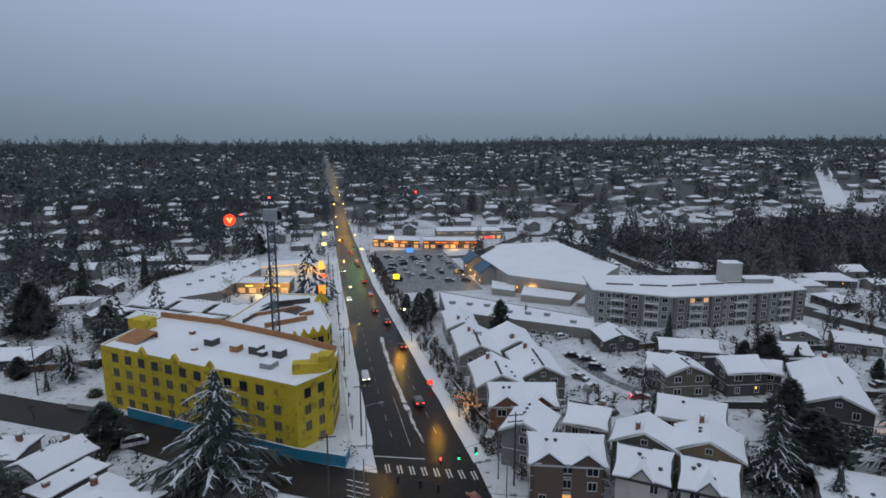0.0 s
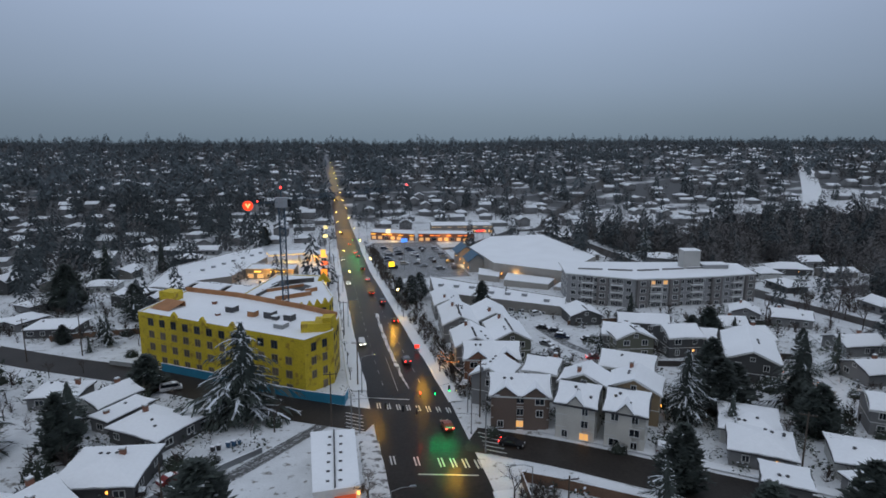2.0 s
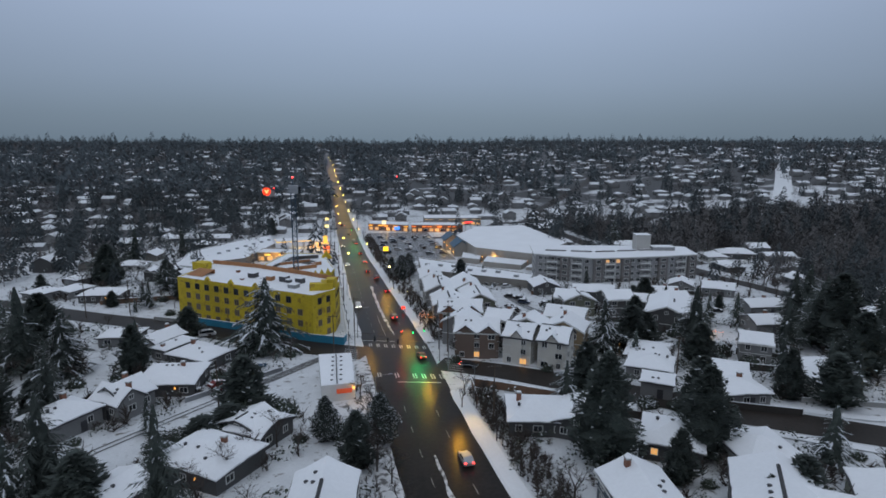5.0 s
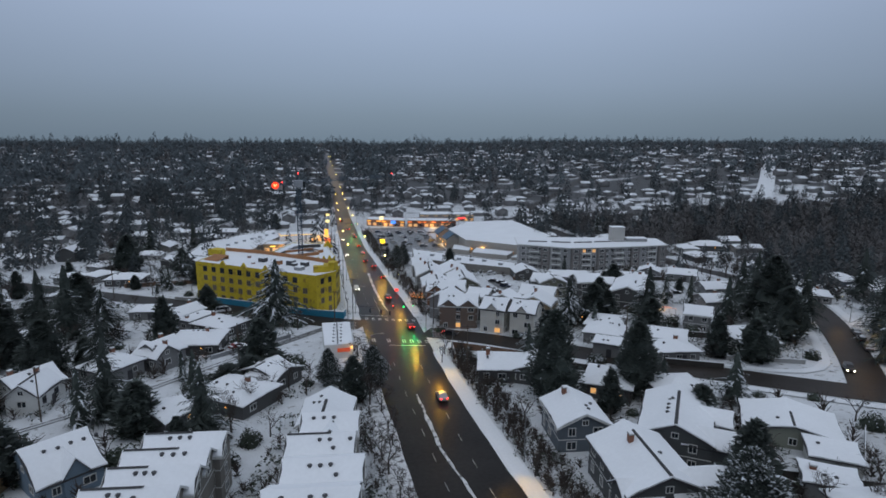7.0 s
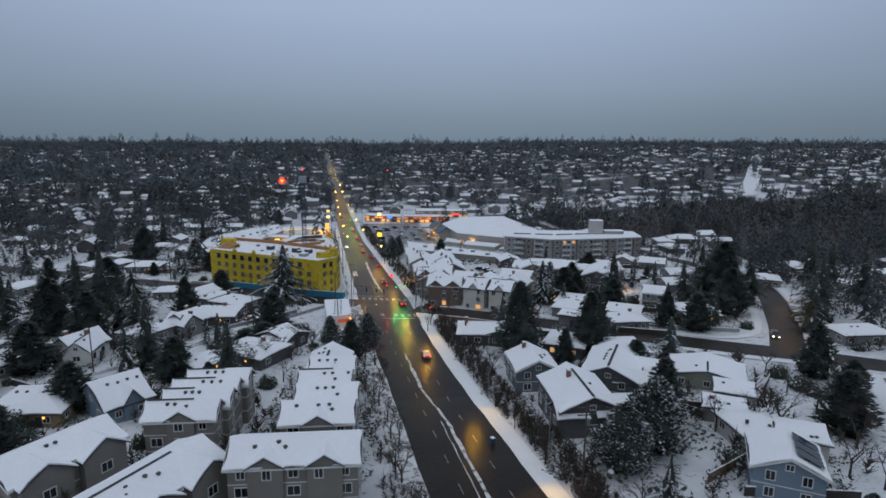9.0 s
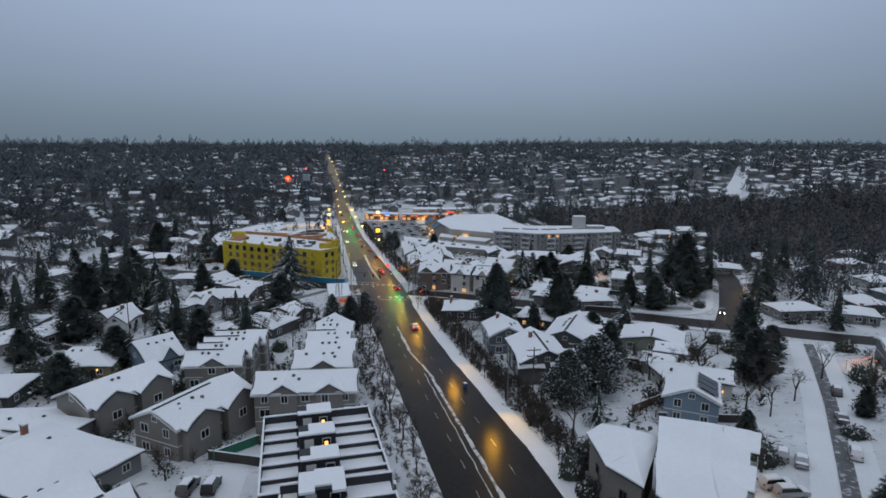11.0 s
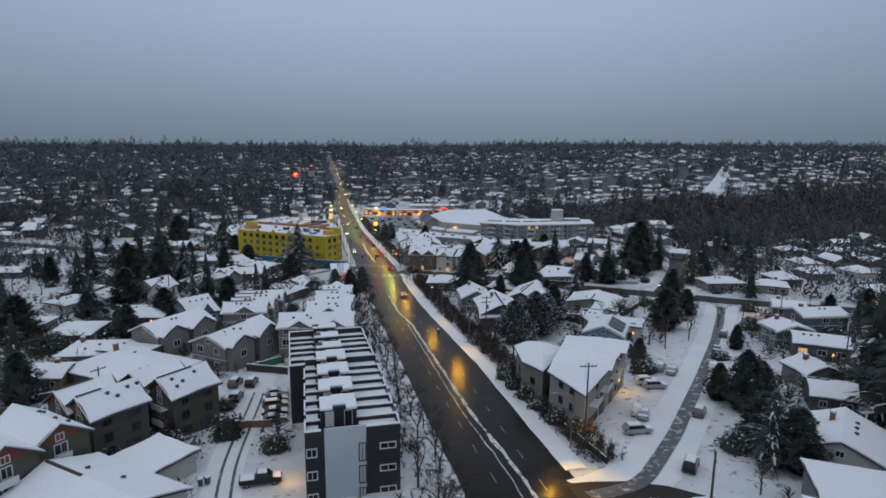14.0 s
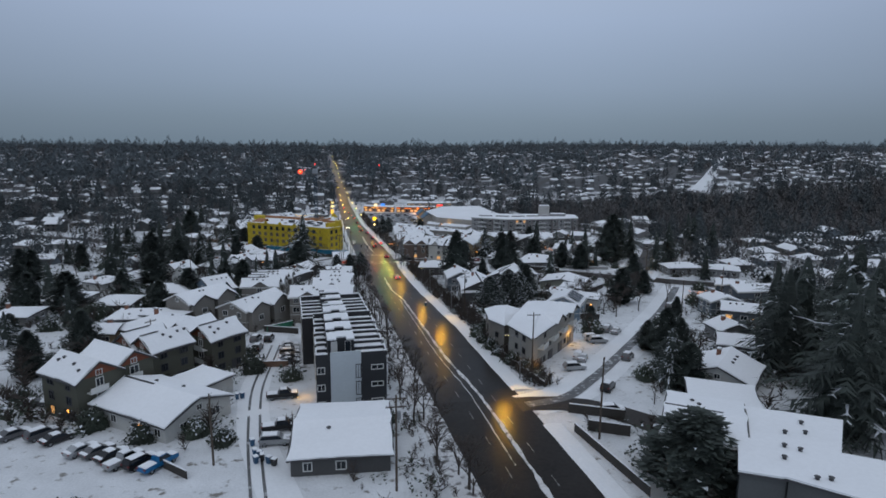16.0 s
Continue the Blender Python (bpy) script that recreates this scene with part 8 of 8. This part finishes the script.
FAR_HOUSE, PLAIN = [], []
for k, (L, W, e, r, st) in enumerate(((12, 9, 3.2, 5.0, "gable"), (13, 9, 3.0, 4.6, "hip"), (11, 9, 5.4, 7.6, "gable"), (15, 8, 3.0, 4.4, "gable"), (10, 10, 3.2, 5.2, "hip"))):
    w, f = Mesh(), Mesh()
    wall_mesh(w, L, W, e, r, st)
    rr = random.Random(k)
    for p in roof_planes(L, W, e, r, st):
        f.slab(p, 0.2, 0)
        f.slab([(q[0], q[1], q[2] + 0.2) for q in ragged(p, rr, 0.15, 2.5, 0.3)], 0.2, 1)
    PLAIN.append((Mesh(), Mesh()))
    wall_mesh(PLAIN[-1][0], L, W, e, r, st)
    for p in roof_planes(L, W, e, r, st):
        PLAIN[-1][1].slab(p, 0.2, 0)
        PLAIN[-1][1].slab([(q[0] * 0.97, q[1] * 0.97, q[2] + 0.2) for q in p], 0.2, 1)
    for side in (-1, 1):
        for u in (-0.3, 0.0, 0.3):
            for h in ([1.6] if e < 4 else [1.6, 4.3]):
                x0 = u * L
                w.box(x0 - 0.8, x0 + 0.8, side * W / 2 - 0.05, side * W / 2 + 0.05, h - 0.55, h + 0.6, 1)
    FAR_HOUSE.append((w, f))
SITES = far_sites()
far_walls = [siding(c) for c in ("grey", "taupe", "dark", "pale", "slate")]
far_data = [[(w.data("wall", [far_walls[c], GLASS]), f.data("roof", [SHINGLE, ROOFSNOW])) for c in range(5)] for w, f in FAR_HOUSE]
for x, y in SITES[:105]:
    k, c = int(FAR_RNG.integers(5)), int(FAR_RNG.integers(5))
    a = float(FAR_RNG.choice((-4, 86, -4, 176))) + float(FAR_RNG.uniform(-4, 4))
    wd, fd = far_data[k][c]
    root = tagged(new("house", wd), f"small {('grey', 'taupe', 'dark brown', 'pale', 'slate-blue')[c]} house with a snow-covered roof among trees", "house", "houses of the far streets")
    root.matrix_world = pose(x, y, ground(x, y), 0, 0, a)
    part("roof", fd, None, root)
    take(x, y, 6)


def scatter(name, variants, spots, mats, label, category):
    """Many copies of small meshes joined into one; spots: x, y, turn, width scale, height scale, variant."""
    packs = []
    for b in variants:
        tri, tm = [], []
        for f, m in zip(b.f, b.m):
            for i in range(1, len(f) - 1):
                tri.append((f[0], f[i], f[i + 1]))
                tm.append(m)
        packs.append((np.array(b.v, dtype=np.float64), np.array(tri, dtype=np.int64), np.array(tm, dtype=np.int32)))
    vs, fs, ms, k = [], [], [], 0
    for x, y, a, sw, sh, v in spots:
        p, t, m = packs[v]
        c, s = math.cos(a), math.sin(a)
        q = np.empty_like(p)
        q[:, 0] = (p[:, 0] * c - p[:, 1] * s) * sw + x
        q[:, 1] = (p[:, 0] * s + p[:, 1] * c) * sw + y
        q[:, 2] = p[:, 2] * sh + ground(x, y)
        vs.append(q)
        fs.append(t + k)
        ms.append(m)
        k += len(p)
    v, f, m = np.concatenate(vs), np.concatenate(fs), np.concatenate(ms)
    d = bpy.data.meshes.new(name)
    d.vertices.add(len(v))
    d.vertices.foreach_set("co", v.ravel())
    d.loops.add(f.size)
    d.loops.foreach_set("vertex_index", f.ravel().astype(np.int32))
    d.polygons.add(len(f))
    d.polygons.foreach_set("loop_start", np.arange(0, f.size, 3, dtype=np.int32))
    for mm in mats:
        d.materials.append(mm)
    d.polygons.foreach_set("material_index", m)
    d.update(calc_edges=True)
    return tagged(new(name, d), label, category, kind="stuff")


REST = SITES[105:]
blocks = []
for w, f in PLAIN:
    b = Mesh()
    b.v = w.v + f.v
    b.f = w.f + [tuple(i + len(w.v) for i in q) for q in f.f]
    b.m = [0 if q == 0 else 1 for q in w.m] + [2 + q for q in f.m]
    blocks.append(b)
scatter("far_houses", blocks, [(x, y, radians(float(FAR_RNG.choice((-4, 86))) + float(FAR_RNG.uniform(-4, 4))), 1, 1, int(FAR_RNG.integers(5))) for x, y in REST],
        [siding("grey"), GLASS, SHINGLE, FARSNOW], "distant rows of small houses with snowy roofs", "houses")


def far_tree(seed, h, r, n, conifer, size=1.0):
    """A tree of few, ragged sprays: a tapering conifer, or the oval haze of a bare crown."""
    rng = random.Random(seed)
    b = Mesh()
    if not conifer:
        b.tube((0, 0, -0.3), (0, 0, h * 0.55), h * 0.014, h * 0.008, 3, 2, False)
    for k in range(n):
        f = (k + rng.random()) / n
        f = 0.04 + 0.93 * f ** 1.15 if conifer else 0.2 + 0.76 * f
        rad = r * min(1.0, f / 0.12) * (1 - f) ** 0.68 if conifer else r * math.sqrt(max(0.02, 1 - ((f - 0.55) / 0.47) ** 2))
        a = k * 2.4 + rng.uniform(-0.6, 0.6)
        q = rad * rng.uniform(0.15, 0.85)
        p = Vector((q * math.cos(a), q * math.sin(a), h * f))
        if conifer:
            s = (0.19 * r + 0.42 * rad) * size
            e = p + Vector((math.cos(a), math.sin(a), -rng.uniform(0.1, 0.7))) * s * rng.uniform(0.6, 1.1)
            u = Vector((rng.uniform(-0.5, 0.5), rng.uniform(-0.5, 0.5), 1)) * s * rng.uniform(0.5, 1.0)
            w = Vector((-math.sin(a), math.cos(a), 0)) * s * rng.uniform(-0.6, 0.6)
            b.add([p + u * 0.7, p - u * 0.3 + w, e], [(0, 1, 2)], 0)
        else:
            s = h * rng.uniform(0.12, 0.26) * size
            d = Vector((math.cos(a) * 0.8, math.sin(a) * 0.8, rng.uniform(0.1, 1.2))).normalized()
            w = Vector((-math.sin(a + 0.6), math.cos(a + 0.6), rng.uniform(-0.6, 0.6))) * h * rng.uniform(0.014, 0.042) * size
            b.add([p - w, p + w, p + d * s], [(0, 1, 2)], 2)
    return b


def far_bare(seed, h, twigs=18):
    rng = random.Random(seed)
    b = Mesh()
    for _ in range(twigs):
        z = h * rng.uniform(0.0, 0.55)
        a, e = rng.uniform(0, 6.28), rng.uniform(0.3, 1.3)
        ln = h * rng.uniform(0.25, 0.48)
        d = Vector((math.cos(a) * math.cos(e), math.sin(a) * math.cos(e), math.sin(e)))
        p, q = Vector((0, 0, z)), Vector((0, 0, z)) + d * ln
        n = d.orthogonal().normalized() * h * 0.022
        b.add([p - n, p + n, q], [(0, 1, 2)], 2)
        m = p.lerp(q, rng.uniform(0.4, 0.9))
        o = m + Vector((rng.uniform(-1, 1), rng.uniform(-1, 1), rng.uniform(0, 1))) * h * 0.14
        b.add([m - n * 0.8, m + n * 0.8, o], [(0, 1, 2)], 2)
    return b


def wood_spots():
    near, far = [], []

    def plant(x, y, wood, clump):
        if not in_view(x, y) or on_road(x, y, 1.0 if y < 330 else -2.0):
            return
        if y < 185 and -130 < x < 150:
            return
        if y < 420 and not is_free(x, y, 1.6):
            return
        bare = FAR_RNG.random() < (0.95 if wood else 0.46 - 0.4 * clump)
        v = 4 + int(FAR_RNG.integers(3)) if bare else int(FAR_RNG.integers(4))
        s = FAR_RNG.uniform(0.5, 1.0) if bare or FAR_RNG.random() < 0.7 else FAR_RNG.uniform(0.9, 1.4)
        if y < 220:
            s *= 0.75
        if y > 1150 and FAR_RNG.random() < 0.12:
            s *= 1.3
        (far if y > 560 else near).append((x, y, FAR_RNG.uniform(0, 6.28), s * FAR_RNG.uniform(0.9, 1.4), s, v))

    for _ in range(47000):
        y = -140 + 1960 * FAR_RNG.random() ** 0.9
        x = FAR_RNG.uniform(-0.78, 1.5) * (y + 215)
        clump = noise.noise((x * 0.009, y * 0.009, 3.3)) + 0.6 * noise.noise((x * 0.03, y * 0.03, 1.0))
        dense = 0.34 + 1.8 * max(0, clump) + 0.22 * ease(250, 600, y) + 0.7 * ease(1000, 1250, y)
        if x < -70:
            dense += 0.08
        elif x > 60 and y > 420:
            dense *= 0.6
        if x > 120 and y < 180:
            dense += 0.25
        if FAR_RNG.random() < dense * 0.5:
            plant(x, y, False, clump)
    for _ in range(4600):
        x, y = FAR_RNG.uniform(150, 600), FAR_RNG.uniform(105, 450)
        if in_wood(x, y):
            plant(x, y, True, 0)
    return near, far


def shrub_spots():
    """Planting round the near houses, in garden beds, and the brush beside the road."""
    out = []

    def put(x, y, s, v):
        out.append((x, y, FAR_RNG.uniform(0, 6.28), s, s * FAR_RNG.uniform(0.7, 1.2), v))

    for x, y, L, W, a in HOUSES:
        for _ in range(32):
            u, v = FAR_RNG.uniform(-L / 2 - 5, L / 2 + 5), FAR_RNG.uniform(-W / 2 - 5, W / 2 + 5)
            if abs(u) < L / 2 + 0.9 and abs(v) < W / 2 + 0.9:
                continue
            c, s = math.cos(radians(a)), math.sin(radians(a))
            px, py = x + u * c - v * s, y + u * s + v * c
            if on_road(px, py, 0.2) or any((px - q[0]) ** 2 + (py - q[1]) ** 2 < (0.4 * min(q[2], q[3]) + 1) ** 2 for q in HOUSES):
                continue
            put(px, py, FAR_RNG.uniform(0.5, 1.7), int(FAR_RNG.choice((0, 0, 1, 2, 3))))
    for _ in range(5200):
        y = FAR_RNG.uniform(-110, 330)
        x = FAR_RNG.uniform(-0.7, 1.05) * (y + 215)
        if on_road(x, y, 1.5) or not is_free(x, y, 1.4):
            continue
        if noise.noise((x * 0.035, y * 0.035, 4.0)) < -0.02:
            continue
        put(x, y, FAR_RNG.uniform(1.2, 2.6), int(FAR_RNG.choice((0, 1, 4, 4, 5, 5))))
    for _ in range(6500):
        y = FAR_RNG.uniform(-150, 330)
        x = FAR_RNG.uniform(-0.8, 1.3) * (y + 215)
        if on_road(x, y, 0.5) or not is_free(x, y, 0.6):
            continue
        if noise.noise((x * 0.06, y * 0.06, 8.0)) < 0.08:
            continue
        put(x, y, FAR_RNG.uniform(0.7, 2.0), int(FAR_RNG.integers(4)))
    for _ in range(330):
        y = FAR_RNG.uniform(-150, 66)
        put(road_left(y) - FAR_RNG.uniform(3.0, 6.5), y, FAR_RNG.uniform(0.35, 0.9), 2 + int(FAR_RNG.integers(2)))
    for _ in range(1100):
        y = FAR_RNG.uniform(-100, 56)
        put(road_right(y) + FAR_RNG.uniform(3.3, 9.0), y, FAR_RNG.uniform(0.5, 1.2), int(FAR_RNG.choice((0, 2, 2, 3, 3))))
    for _ in range(620):
        y = FAR_RNG.uniform(94, 330)
        put(road_right(y) + FAR_RNG.uniform(2.8, 8.5), y, FAR_RNG.uniform(0.5, 1.3), int(FAR_RNG.choice((0, 2, 3, 4, 5))))
    return out


near, far = wood_spots()
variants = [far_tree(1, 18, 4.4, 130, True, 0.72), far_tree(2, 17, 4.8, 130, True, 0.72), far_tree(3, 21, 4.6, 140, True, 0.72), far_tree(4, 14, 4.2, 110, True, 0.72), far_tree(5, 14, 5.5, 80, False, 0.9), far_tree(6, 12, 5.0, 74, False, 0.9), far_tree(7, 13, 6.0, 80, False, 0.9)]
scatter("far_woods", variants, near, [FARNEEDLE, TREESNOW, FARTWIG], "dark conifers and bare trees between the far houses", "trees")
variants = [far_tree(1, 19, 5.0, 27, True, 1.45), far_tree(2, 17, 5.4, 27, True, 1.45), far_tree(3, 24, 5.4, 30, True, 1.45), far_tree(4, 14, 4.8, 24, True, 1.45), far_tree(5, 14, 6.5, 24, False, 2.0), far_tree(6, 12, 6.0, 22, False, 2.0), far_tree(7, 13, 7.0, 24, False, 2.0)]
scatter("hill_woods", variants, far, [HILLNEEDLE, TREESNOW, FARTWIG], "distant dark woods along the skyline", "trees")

shrubs = shrub_spots()
scatter("shrubs", [bush_mesh(1, 1.2, 1.4, 40, 0.15), bush_mesh(2, 1.4, 1.2, 40, 0.3), far_bare(8, 3.4, 26), far_bare(9, 2.6, 26), far_bare(11, 3.0, 34), far_bare(12, 2.4, 34)], shrubs, [LEAFY, TREESNOW, TWIG], "low evergreen and leafless shrubs in the snowy gardens", "shrubs")
